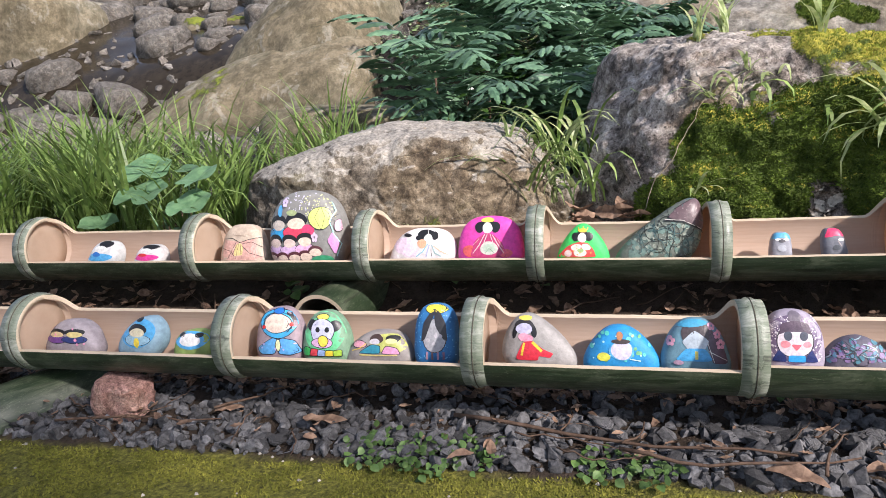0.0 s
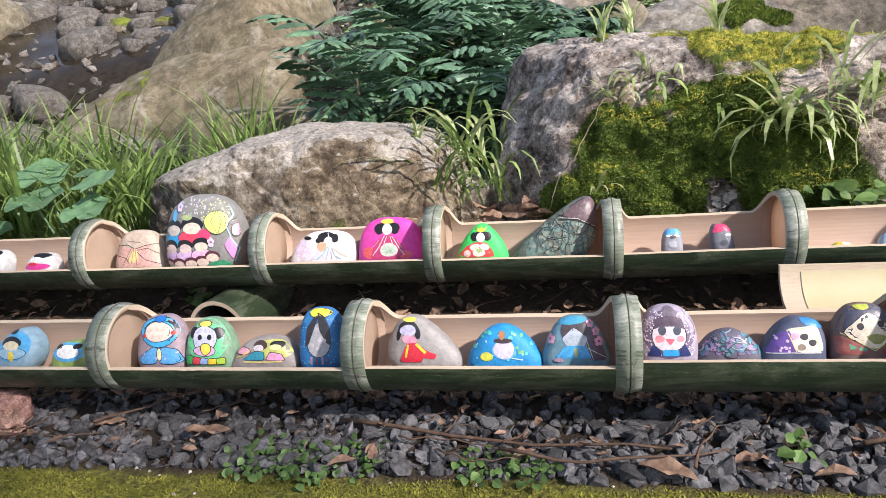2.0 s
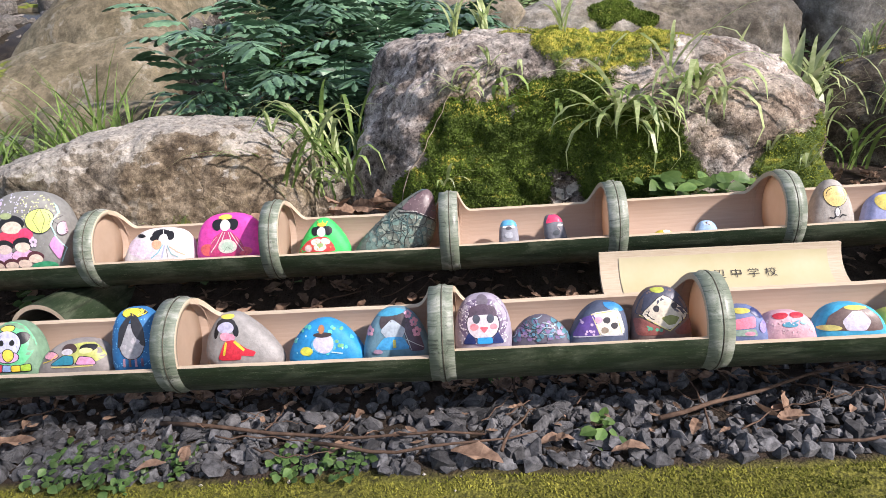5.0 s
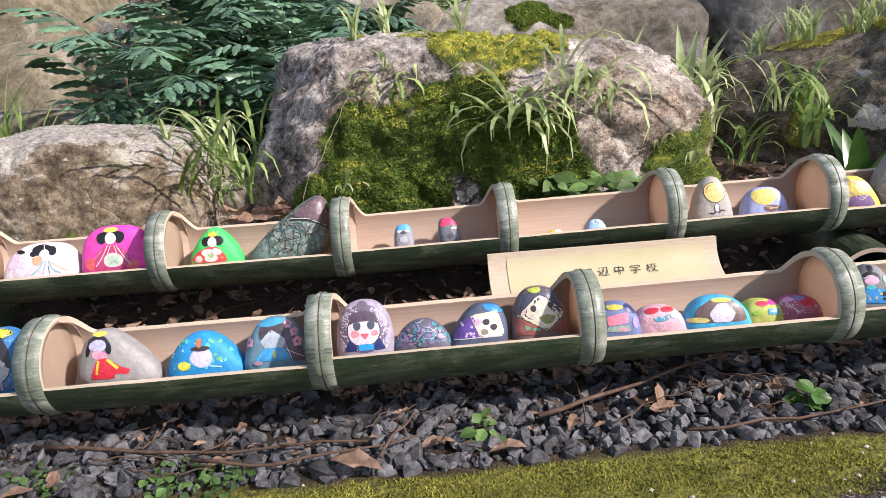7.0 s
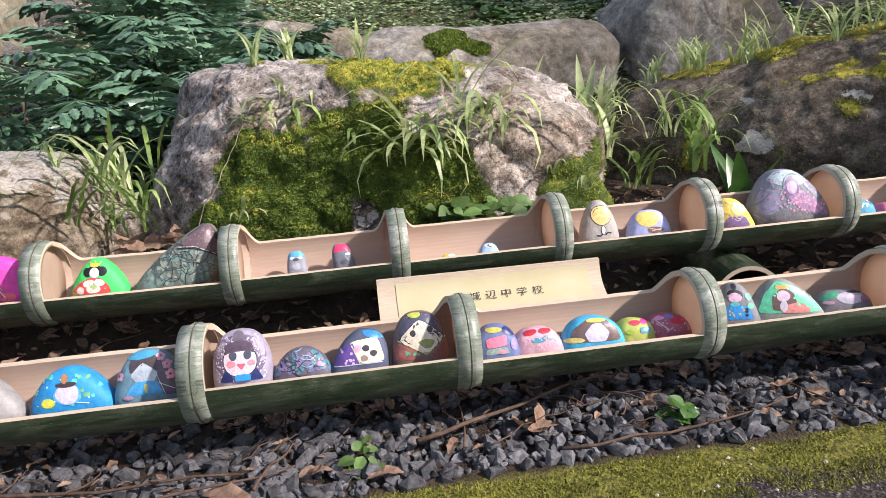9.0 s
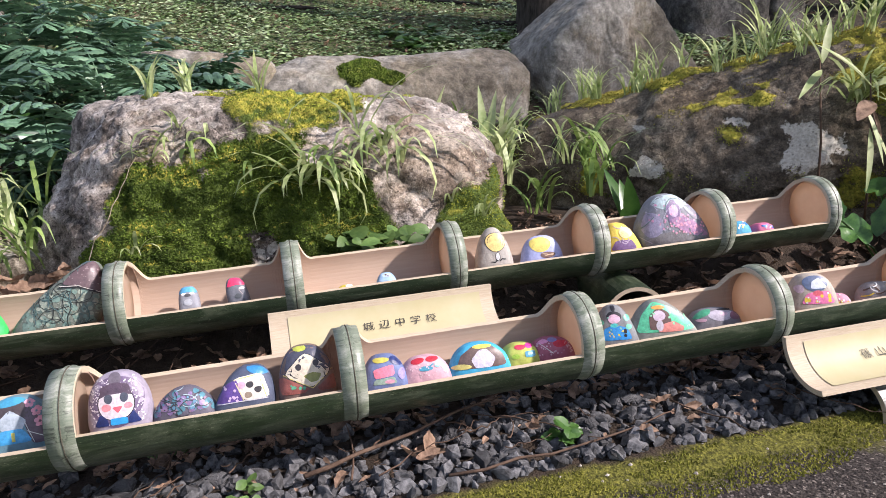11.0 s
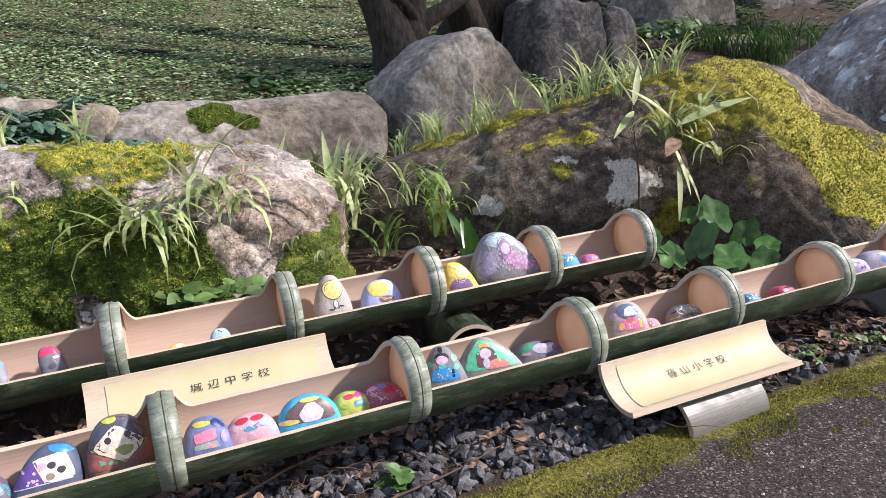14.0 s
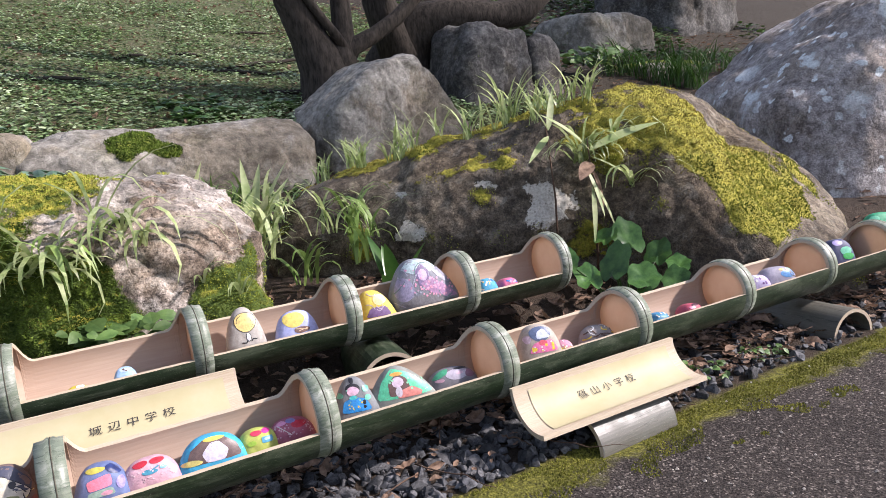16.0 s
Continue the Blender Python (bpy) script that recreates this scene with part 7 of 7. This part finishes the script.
leafy("green plants on the shaded slope", [(r.uniform(5.5, 13), r.uniform(6.8, 12), None, 0.5, 55) for _ in range(60)], 13, CLOVER, 0.10, stalk=0.12, cat="ground cover", kind="stuff")


# ---- ferns ----
def leaflet(soup, base, d, up, length, width, droop):
    """A holly-like leaflet: two halves along a midrib, with toothed edges."""
    side = d.cross(up).normalized()
    up = side.cross(d).normalized()
    verts, faces = [], []
    shape = (0.10, 0.72, 0.60, 1.0, 0.74, 0.92, 0.52, 0.50, 0.02)
    n = len(shape) - 1
    for i, w in enumerate(shape):
        t = i / n
        mid = base + d * length * t - Vector((0, 0, droop * length * t * t))
        verts += [mid - side * width / 2 * w - up * 0.16 * width * w, mid, mid + side * width / 2 * w - up * 0.16 * width * w]
    for i in range(n):
        o = 3 * i
        faces += [(o, o + 1, o + 4, o + 3), (o + 1, o + 2, o + 5, o + 4)]
    soup.add([tuple(v) for v in verts], faces)


def fern(x, y, z, fronds, length, seed, stem=0.1):
    rr = random.Random(seed)
    root = tagged(new("fern"), "dark glossy fern with toothed leaflets on the bank", "fern", "ferns on the bank")
    root.location = (x, y, z)
    part("stem", mesh_of("stem", *tube([(0, 0, -0.05), (0.01, 0, stem * 0.5), (0, 0.01, stem)], [0.009, 0.008, 0.006], 6), TWIG, smooth=True), root)
    for i in range(fronds):
        a, L = 2 * math.pi * i / fronds + rr.uniform(-0.5, 0.5), length * rr.uniform(0.75, 1.2)
        soup, p, ang = Soup(), Vector((0, 0, stem * rr.uniform(0.75, 1.0))), radians(rr.uniform(30, 80))
        d = Vector((math.cos(a), math.sin(a), 0))
        steps = rr.randint(8, 10)
        for k in range(steps + 1):
            t = k / steps
            way = d * math.cos(ang) + Vector((0, 0, math.sin(ang)))
            q = p
            p = p + way * L / steps
            ang -= 0.10 + 0.10 * t
            side = way.cross(Vector((0, 0, 1))).normalized()
            up = side.cross(way).normalized()
            w = L * 0.30 * (0.75 + 0.5 * math.sin(math.pi * t)) * (1 - 0.35 * t) * rr.uniform(0.9, 1.1)
            soup.add([tuple(q + side * 0.0025), tuple(q - side * 0.0025), tuple(p - side * 0.0025), tuple(p + side * 0.0025)], [(0, 1, 2, 3)])
            if k == steps:
                leaflet(soup, p, way, up, w, L * 0.085, 0.2)
            elif t > 0.08:
                for sgn in (-1, 1):
                    leaflet(soup, p, (side * sgn + way * rr.uniform(0.35, 0.65) - up * rr.uniform(0.0, 0.25)).normalized(), up, w, L * rr.uniform(0.085, 0.105), rr.uniform(0.15, 0.4))
        part("frond", soup.mesh("frond", FERN), root)
    return root


for i in range(24):
    x, y = r.uniform(-0.95, 0.5), r.uniform(3.2, 4.8)
    fern(x, y, gz(x, y), r.randint(6, 9), r.uniform(0.34, 0.52), 300 + i, r.uniform(0.05, 0.55))
rf = random.Random(77)
for i in range(10):
    x, y = rf.uniform(-0.15, 0.30), rf.uniform(2.85, 3.4)
    fern(x, y, gz(x, y), rf.randint(6, 8), rf.uniform(0.28, 0.42), 380 + i, rf.uniform(0.05, 0.4))
for i in range(9):
    x, y = r.uniform(-0.75, 0.35), r.uniform(4.2, 4.9)
    fern(x, y, gz(x, y), r.randint(7, 9), r.uniform(0.34, 0.5), 340 + i, r.uniform(0.5, 0.9))
leafy("shrubby dark green leaves among the ferns", [(r.uniform(-0.8, 0.5), r.uniform(3.3, 4.9), None, 0.16, 45) for _ in range(26)], 15, LEAF, 0.075, stalk=0.5, cat="shrub", kind="stuff")
leafy("bright green weeds beside the ochre boulder", [(-1.45 + 0.12 * i, 4.35 + 0.1 * (i % 3), None, 0.12, 40) for i in range(6)], 16, LAWN_LEAF, 0.05, stalk=0.12)


# ---- dwarf bamboo on the brown boulder ----
def dwarf_bamboo(x, y, z):
    root = tagged(new("dwarf_bamboo"), "dwarf bamboo with broad pale-edged leaves, some withered", "plant")
    root.location = (x, y, z)
    for dx, dy, h in ((0.0, 0.0, 0.46), (-0.09, 0.10, 0.52)):
        part("stem", mesh_of("stem", *tube([(dx, dy, 0), (dx + 0.01, dy, h * 0.5), (dx, dy + 0.01, h)], [0.004, 0.0035, 0.002]), TWIG, smooth=True), root)
    for base, d, L, w, m in (((0, 0, 0.42), (-0.75, 0.1, 0.75), 0.22, 0.052, LEAF_BAMBOO), ((0, 0, 0.42), (0.9, -0.3, 0.38), 0.28, 0.046, LEAF_BAMBOO), ((0, 0, 0.38), (-0.6, -0.3, -0.3), 0.10, 0.05, LITTER), ((0, 0, 0.36), (0.3, -0.2, -0.9), 0.14, 0.035, LITTER),
                             ((0, 0, 0.40), (0.5, -0.2, -0.25), 0.20, 0.022, LEAF_BAMBOO), ((-0.09, 0.1, 0.5), (-0.5, -0.2, 0.6), 0.18, 0.026, LEAF_BAMBOO), ((-0.09, 0.1, 0.48), (-0.6, -0.4, -0.2), 0.20, 0.024, LEAF_BAMBOO), ((-0.09, 0.1, 0.5), (0.3, 0.1, 0.8), 0.15, 0.024, LEAF_BAMBOO),
                             ((0, 0, 0.32), (0.25, -0.3, -0.7), 0.20, 0.02, LEAF_BAMBOO), ((0, 0, 0.30), (-0.2, -0.3, -0.8), 0.20, 0.02, LEAF_BAMBOO), ((-0.02, 0, 0.36), (0.0, -0.4, -0.6), 0.18, 0.018, LEAF_BAMBOO)):
        soup = Soup()
        leaf(soup, base, d, (0.1, -0.5, 1), L, w, 0.15, 8, 0.25)
        part("leaf", soup.mesh("leaf", m, True), root)


dwarf_bamboo(2.47, 1.80, 0.16)


# ---- tree ----
def limb(root, points, radii, label=""):
    return part("limb", mesh_of("limb", *tube(points, radii, 14), BARK, smooth=True), root, label)


tree = tagged(new("tree"), "old tree forking low with dark rough bark", "tree")
tree.location = (3.22, 6.15, 1.05)
part("trunk", mesh_of("trunk", *tube([(0.08, 0, -0.25), (0.07, 0, 0.02), (0.05, 0, 0.22), (0.02, 0, 0.42), (-0.09, 0, 0.7), (-0.21, 0, 1.0), (-0.32, 0, 1.5), (-0.5, 0.1, 3.0), (-0.7, 0.1, 5.0)], [0.46, 0.33, 0.26, 0.22, 0.165, 0.145, 0.13, 0.10, 0.05], 18), BARK, smooth=True), tree)
limb(tree, [(0.1, -0.02, 0.15), (0.2, -0.03, 0.48), (0.26, 0.0, 0.75), (0.27, 0.0, 1.1), (0.3, 0.1, 3.0), (0.4, 0.2, 5.0)], [0.21, 0.15, 0.10, 0.09, 0.07, 0.04])
limb(tree, [(0.18, -0.04, 0.42), (0.32, -0.06, 0.58), (0.55, -0.06, 0.68), (0.8, -0.05, 0.83), (1.03, -0.05, 1.02), (1.4, 0, 1.7), (1.6, 0, 3.2)], [0.12, 0.085, 0.075, 0.07, 0.065, 0.055, 0.03])
limb(tree, [(0.22, -0.10, 0.55), (0.12, -0.14, 0.68), (-0.02, -0.16, 0.85), (-0.15, -0.16, 1.05), (-0.32, -0.12, 1.7)], [0.05, 0.045, 0.04, 0.04, 0.025], "sunlit thin branch")
for k in range(7):
    a = -2.6 + k * 0.42
    limb(tree, [(0.2 * math.cos(a), 0.2 * math.sin(a), 0.06), (0.5 * math.cos(a), 0.5 * math.sin(a), -0.12 + 0.30 * 0.45 * math.sin(a)), (1.0 * math.cos(a + 0.15), 1.0 * math.sin(a + 0.15), -0.06 + 0.42 * math.sin(a))], [0.09, 0.055, 0.02], "surface root")
tree2 = tagged(new("tree"), "gnarled tree with a thick limb over standing boulders", "tree")
tree2.location = (4.6, 6.5, 1.25)
part("trunk", mesh_of("trunk", *tube([(-0.3, 0.3, -0.25), (-0.26, 0.25, 0.3), (-0.1, 0.1, 0.64), (0.25, -0.2, 0.70), (0.6, -0.35, 0.66), (0.95, -0.35, 0.70), (1.2, -0.35, 0.86), (1.4, -0.2, 1.6), (1.5, 0, 3.5)], [0.42, 0.37, 0.28, 0.18, 0.15, 0.14, 0.13, 0.12, 0.08], 18), BARK, smooth=True), tree2)
limb(tree2, [(-0.35, 0, 0.2), (-0.5, 0.1, 0.9), (-0.55, 0.1, 1.8), (-0.6, 0.2, 4.0)], [0.2, 0.17, 0.14, 0.08])

# surface roots and fallen branches on the lawn
for i in range(10):
    x, y, a = r.uniform(0.6, 3.4), r.uniform(6.2, 9.5), r.uniform(-0.5, 0.7)
    L = r.uniform(0.3, 0.9)
    pts = [(x + L * t * math.cos(a), y + L * t * math.sin(a) + 0.05 * math.sin(7 * t), gz(x + L * t * math.cos(a), y + L * t * math.sin(a)) + 0.004 + 0.02 * math.sin(3 * t)) for t in (0, 0.25, 0.5, 0.75, 1)]
    ob = new("fallen_branch", mesh_of("fallen_branch", *tube(pts, [0.02, 0.024, 0.02, 0.014, 0.006]), BARK, smooth=True))
    tagged(ob, "dark branch lying on the mossy lawn", "branch", "branches on the lawn")


# ---- litter, twigs, moss on the verge ----
def dead_leaf_mesh(seed, length, width):
    rr = random.Random(seed)
    soup = Soup()
    verts, faces, n = [], [], 7
    curl, twist = rr.uniform(-0.5, 0.9), rr.uniform(-0.6, 0.6)
    for i in range(n + 1):
        t = i / n
        w = width / 2 * math.sin(math.pi * (0.03 + 0.95 * t)) ** 0.8 * (1 + rr.uniform(-0.12, 0.12))
        z = curl * length * (t - 0.5) ** 2
        for k in (-1, 0, 1):
            verts.append(((t - 0.5) * length, k * w, z + abs(k) * w * rr.uniform(0.1, 0.7) + k * twist * w * (t - 0.5)))
    faces = []
    for i in range(n):
        o = 3 * i
        faces += [(o, o + 1, o + 4, o + 3), (o + 1, o + 2, o + 5, o + 4)]
    return np.array(verts), faces


kinds = [dead_leaf_mesh(i, 1.0, r.uniform(0.3, 0.62)) for i in range(12)]
soup = Soup()
for i in range(4600):
    x, y = r.uniform(-1.9, 3.8), 1.32 + 1.1 * r.random() ** 1.5
    if x > 1.95 and r.random() < 0.4:
        y = r.uniform(1.12, 1.6)
    v, f = kinds[i % 12]
    size = r.uniform(0.018, 0.055)
    m = np.array(Euler((r.gauss(0, 0.35), r.gauss(0, 0.35), r.uniform(0, 6.3))).to_matrix())
    soup.add((v * size) @ m.T + np.array([x, y, gz(x, y) + r.uniform(0.004, 0.022)]), f)
tagged(new("leaf_litter", soup.mesh("leaf_litter", LITTER)), "brown leaf litter around the rows and boulders", "leaf litter", kind="stuff")
soup = Soup()
for i in range(1500):
    x, y = r.uniform(-1.5, 6.0), 5.6 + 6 * r.random() ** 1.4
    v, f = kinds[i % 12]
    size = r.uniform(0.04, 0.09)
    m = np.array(Euler((r.gauss(0, 0.3), r.gauss(0, 0.3), r.uniform(0, 6.3))).to_matrix())
    soup.add((v * size) @ m.T + np.array([x, y, gz(x, y) + 0.02]), f)
tagged(new("leaf_litter", soup.mesh("leaf_litter", LITTER)), "fallen brown leaves on the lawn", "leaf litter", kind="stuff")


def fallen_leaf(x, y, size, seed, turn, stand=0, z=None):
    v, f = dead_leaf_mesh(seed, size, size * 0.42)
    ob = new("dead_leaf", mesh_of("dead_leaf", v, f, LITTER))
    ob.matrix_world = pose(x, y, (gz(x, y) + 0.022 if z is None else z), stand, 0, turn)
    return tagged(ob, "curled brown dead leaf lying on the gravel", "leaf", "dead leaves on the gravel")


for i, (x, y, size, turn, stand) in enumerate(((-0.60, 1.20, 0.06, 20, 0), (-0.38, 1.17, 0.09, 0, 0), (-0.80, 1.17, 0.06, -10, 0), (0.42, 1.09, 0.09, -25, 0), (0.55, 1.13, 0.06, 10, 0), (0.66, 1.10, 0.06, 5, 0), (0.94, 1.21, 0.08, 70, 60), (0.90, 1.19, 0.06, 110, 50), (0.93, 1.17, 0.05, 20, 30),
                                              (1.40, 1.20, 0.055, 10, 0), (1.32, 1.12, 0.05, -20, 10), (0.20, 1.13, 0.05, 40, 0), (-0.10, 1.09, 0.05, 30, 0), (-0.05, 1.11, 0.045, 100, 0), (2.05, 1.20, 0.07, 30, 10), (2.2, 1.25, 0.07, 80, 20), (2.4, 1.22, 0.06, 10, 0), (2.6, 1.2, 0.07, -30, 10), (2.0, 1.30, 0.09, 50, 30), (1.45, 1.17, 0.04, 0, 70), (0.78, 1.16, 0.05, 60, 0), (-0.95, 1.40, 0.12, 30, 5), (0.35, 1.42, 0.11, 10, 8), (0.62, 1.40, 0.10, -15, 5))):
    fallen_leaf(x, y, size, 400 + i, turn, stand)


for i in range(26):
    x, y = -0.14 + 0.46 * r.random(), 1.80 + 0.26 * r.random()
    fallen_leaf(x, y, r.uniform(0.04, 0.10), 460 + i, r.uniform(0, 180), r.uniform(-70, 70), gz(x, y) + r.uniform(0.02, 0.10))
for i in range(70):
    x, y = r.uniform(-0.6, 1.6), r.uniform(1.79, 1.94)
    fallen_leaf(x, y, r.uniform(0.04, 0.08), 490 + i, r.uniform(0, 180), r.uniform(-25, 25), gz(x, y) + r.uniform(0.02, 0.05))
def thick_litter(label, count, xs, ys, sizes, seed):
    rr = random.Random(seed)
    soup = Soup()
    for i in range(count):
        x, y = rr.uniform(*xs), rr.uniform(*ys)
        size = rr.uniform(*sizes)
        v, f = dead_leaf_mesh(seed * 100 + i, size, size * rr.uniform(0.35, 0.5))
        m = np.array(Euler((radians(rr.uniform(-30, 30)), 0, rr.uniform(0, 6.28))).to_matrix())
        soup.add(v @ m.T + np.array([x, y, gz(x, y) + rr.uniform(0.015, 0.04)]), f)
    return tagged(new("leaf_litter", soup.mesh("leaf_litter", LITTER)), label, "leaf litter", kind="stuff")


thick_litter("curled brown leaves lying between the rows", 420, (-1.5, 2.3), (1.34, 1.64), (0.025, 0.07), 78)
thick_litter("bits of dry leaf strewn over the gravel", 210, (-1.3, 2.6), (1.10, 1.36), (0.010, 0.032), 80)
thick_litter("fallen leaves on the shaded slope", 1500, (3.6, 12.0), (5.0, 10.5), (0.05, 0.11), 81)
thick_litter("fallen leaves between the boulders", 260, (3.4, 5.6), (1.3, 4.4), (0.04, 0.09), 82)
thick_litter("thick brown leaf litter at the brown boulder's foot", 230, (1.5, 3.2), (1.28, 1.80), (0.04, 0.085), 79)
for i in range(60):
    x, y = r.uniform(1.9, 3.2), r.uniform(1.1, 1.5)
    fallen_leaf(x, y, r.uniform(0.03, 0.065), 530 + i, r.uniform(0, 180), r.uniform(-25, 25))


def twig(x, y, turn, length, radius, bow, seed, lift=0.03):
    rr = random.Random(seed)
    pts = []
    for i in range(9):
        t = i / 8
        px = x + length * t * math.cos(turn) - bow * math.sin(math.pi * t) * math.sin(turn)
        py = y + length * t * math.sin(turn) + bow * math.sin(math.pi * t) * math.cos(turn)
        pts.append((px, py, gz(px, py) + lift + rr.uniform(-0.004, 0.006)))
    ob = new("twig", mesh_of("twig", *tube(pts, [radius * (1 - 0.07 * i) for i in range(9)], 7), TWIG, smooth=True))
    return tagged(ob, "thin brown fallen twig on the gravel", "twig", "twigs on the gravel")


twig(-0.14, 1.225, -0.12, 0.58, 0.0042, -0.03, 1, 0.022)
twig(0.16, 1.12, 0.05, 0.36, 0.0035, -0.03, 2, 0.03)
twig(0.46, 1.09, 1.1, 0.14, 0.003, 0.01, 3, 0.03)
twig(0.72, 1.16, 0.35, 0.42, 0.0045, 0.01, 4, 0.035)
twig(-0.95, 1.12, 0.1, 0.36, 0.003, 0.01, 5, 0.02)
twig(-0.62, 1.18, 0.7, 0.2, 0.003, 0.01, 6, 0.03)
twig(0.95, 1.10, 0.15, 0.5, 0.003, -0.02, 7, 0.02)
for i in range(190):
    twig(r.uniform(-1.3, 3.2), r.uniform(1.12, 1.75), r.uniform(-1.5, 1.5), r.uniform(0.06, 0.22), r.uniform(0.001, 0.0024), r.uniform(-0.02, 0.02), 20 + i, 0.025)


def verge_moss():
    rr = random.Random(5)
    soup = Soup()
    for i in range(85000):
        x, y = rr.uniform(-1.3, 3.6), rr.uniform(0.86, 1.10)
        if noise.noise((x * 7, y * 14, 1.0)) + 0.5 * noise.noise((x * 21, y * 30, 4.0)) < -0.28 + max(0, 1.03 - y) * 5.5 * (0.35 if x < 0.4 else 1.0):
            continue
        if y > 1.072 + 0.02 * noise.noise((x * 5, 0, 0)):
            continue
        h, k, w = rr.uniform(0.0015, 0.005), rr.random() * 6, rr.uniform(0.0014, 0.003)
        z = gz(x, y)
        tx, ty = rr.uniform(-.004, .004), rr.uniform(-.004, .004)
        soup.add([(x + w * math.cos(k + q * 2.1), y + w * math.sin(k + q * 2.1), z - 0.001) for q in range(3)] + [(x + tx, y + ty, z + h)], [(0, 1, 3), (1, 2, 3), (2, 0, 3)])
    return tagged(new("moss", soup.mesh("moss", MOSS_VERGE)), "low yellow-green moss on the path's verge", "moss", kind="stuff")


verge_moss()
soup = Soup()
for i in range(420):
    x, y = r.uniform(-1.2, 3.6), r.uniform(0.55, 1.09)
    s0 = r.uniform(0.0015, 0.005)
    pts = [(x + s0 * math.cos(q) * r.uniform(.7, 1.2), y + s0 * math.sin(q) * r.uniform(.7, 1.2), gz(x, y) + 0.001) for q in (0, 1.57, 3.14, 4.71)] + [(x, y, gz(x, y) + s0 * 1.1)]
    soup.add(pts, [(0, 1, 4), (1, 2, 4), (2, 3, 4), (3, 0, 4)])
GRIT = simple("pale_grit", (0.25, 0.22, 0.19), (0.5, 0.46, 0.4), 300, 0.9, 0.2, 0, island=0.5)
tagged(new("grit", soup.mesh("grit", GRIT)), "pale grit scattered on path and verge", "grit", kind="stuff")


# ---- unseen trees, added so that their crowns shade the place ----
CROWN = simple("crown_leaf", (0.03, 0.07, 0.015), (0.09, 0.16, 0.04), 6, 0.5, 0.4, 0, island=0.6, through_light=0.3)


def shade_tree(x, y, z, height, spread, leaves, seed):
    rr = random.Random(seed)
    root = tagged(new("tree"), "unseen tall evergreen with a loose leafy crown, added for shade", "tree", "trees around the path")
    root.location = (x, y, z)
    part("trunk", mesh_of("trunk", *tube([(0, 0, -0.3), (0.05, 0, height * 0.4), (-0.05, 0.05, height * 0.8), (0, 0, height)], [0.17, 0.14, 0.10, 0.05], 12), BARK, smooth=True), root)
    tips = []
    for k in range(14):
        a, e = 2.4 * k, rr.uniform(0.0, 0.7)
        h = height * rr.uniform(0.62, 0.95)
        tip = (spread * rr.uniform(0.5, 1.0) * math.cos(a), spread * rr.uniform(0.5, 1.0) * math.sin(a), h + e)
        tips.append(tip)
        part("limb", mesh_of("limb", *tube([(0, 0, h - 0.5), (tip[0] * 0.5, tip[1] * 0.5, h - 0.1), tip], [0.06, 0.04, 0.012], 7), BARK, smooth=True), root)
    soup = Soup()
    for i in range(leaves):
        t = tips[i % len(tips)]
        k = rr.uniform(0.35, 1.1)
        p = (t[0] * k + rr.gauss(0, 0.28), t[1] * k + rr.gauss(0, 0.28), t[2] + rr.gauss(0, 0.25))
        az = rr.uniform(0, 6.28)
        leaf(soup, p, (math.cos(az), math.sin(az), rr.uniform(-0.6, 0.2)), (rr.uniform(-.5, .5), rr.uniform(-.5, .5), 1), rr.uniform(0.10, 0.2), rr.uniform(0.05, 0.09), 0.2, 3)
    part("crown", soup.mesh("crown", CROWN), root)
    return root


# all four stand out of view, placed by where their shadows should fall
shade_tree(3.85, -2.44, 0.0, 5.2, 1.2, 560, 1)
shade_tree(9.0, 1.95, 0.3, 6.4, 1.9, 1500, 2)
shade_tree(12.5, 5.0, 0.8, 6.5, 2.4, 4200, 3)
shade_tree(14.5, 8.0, 1.8, 6.5, 2.4, 4200, 4)
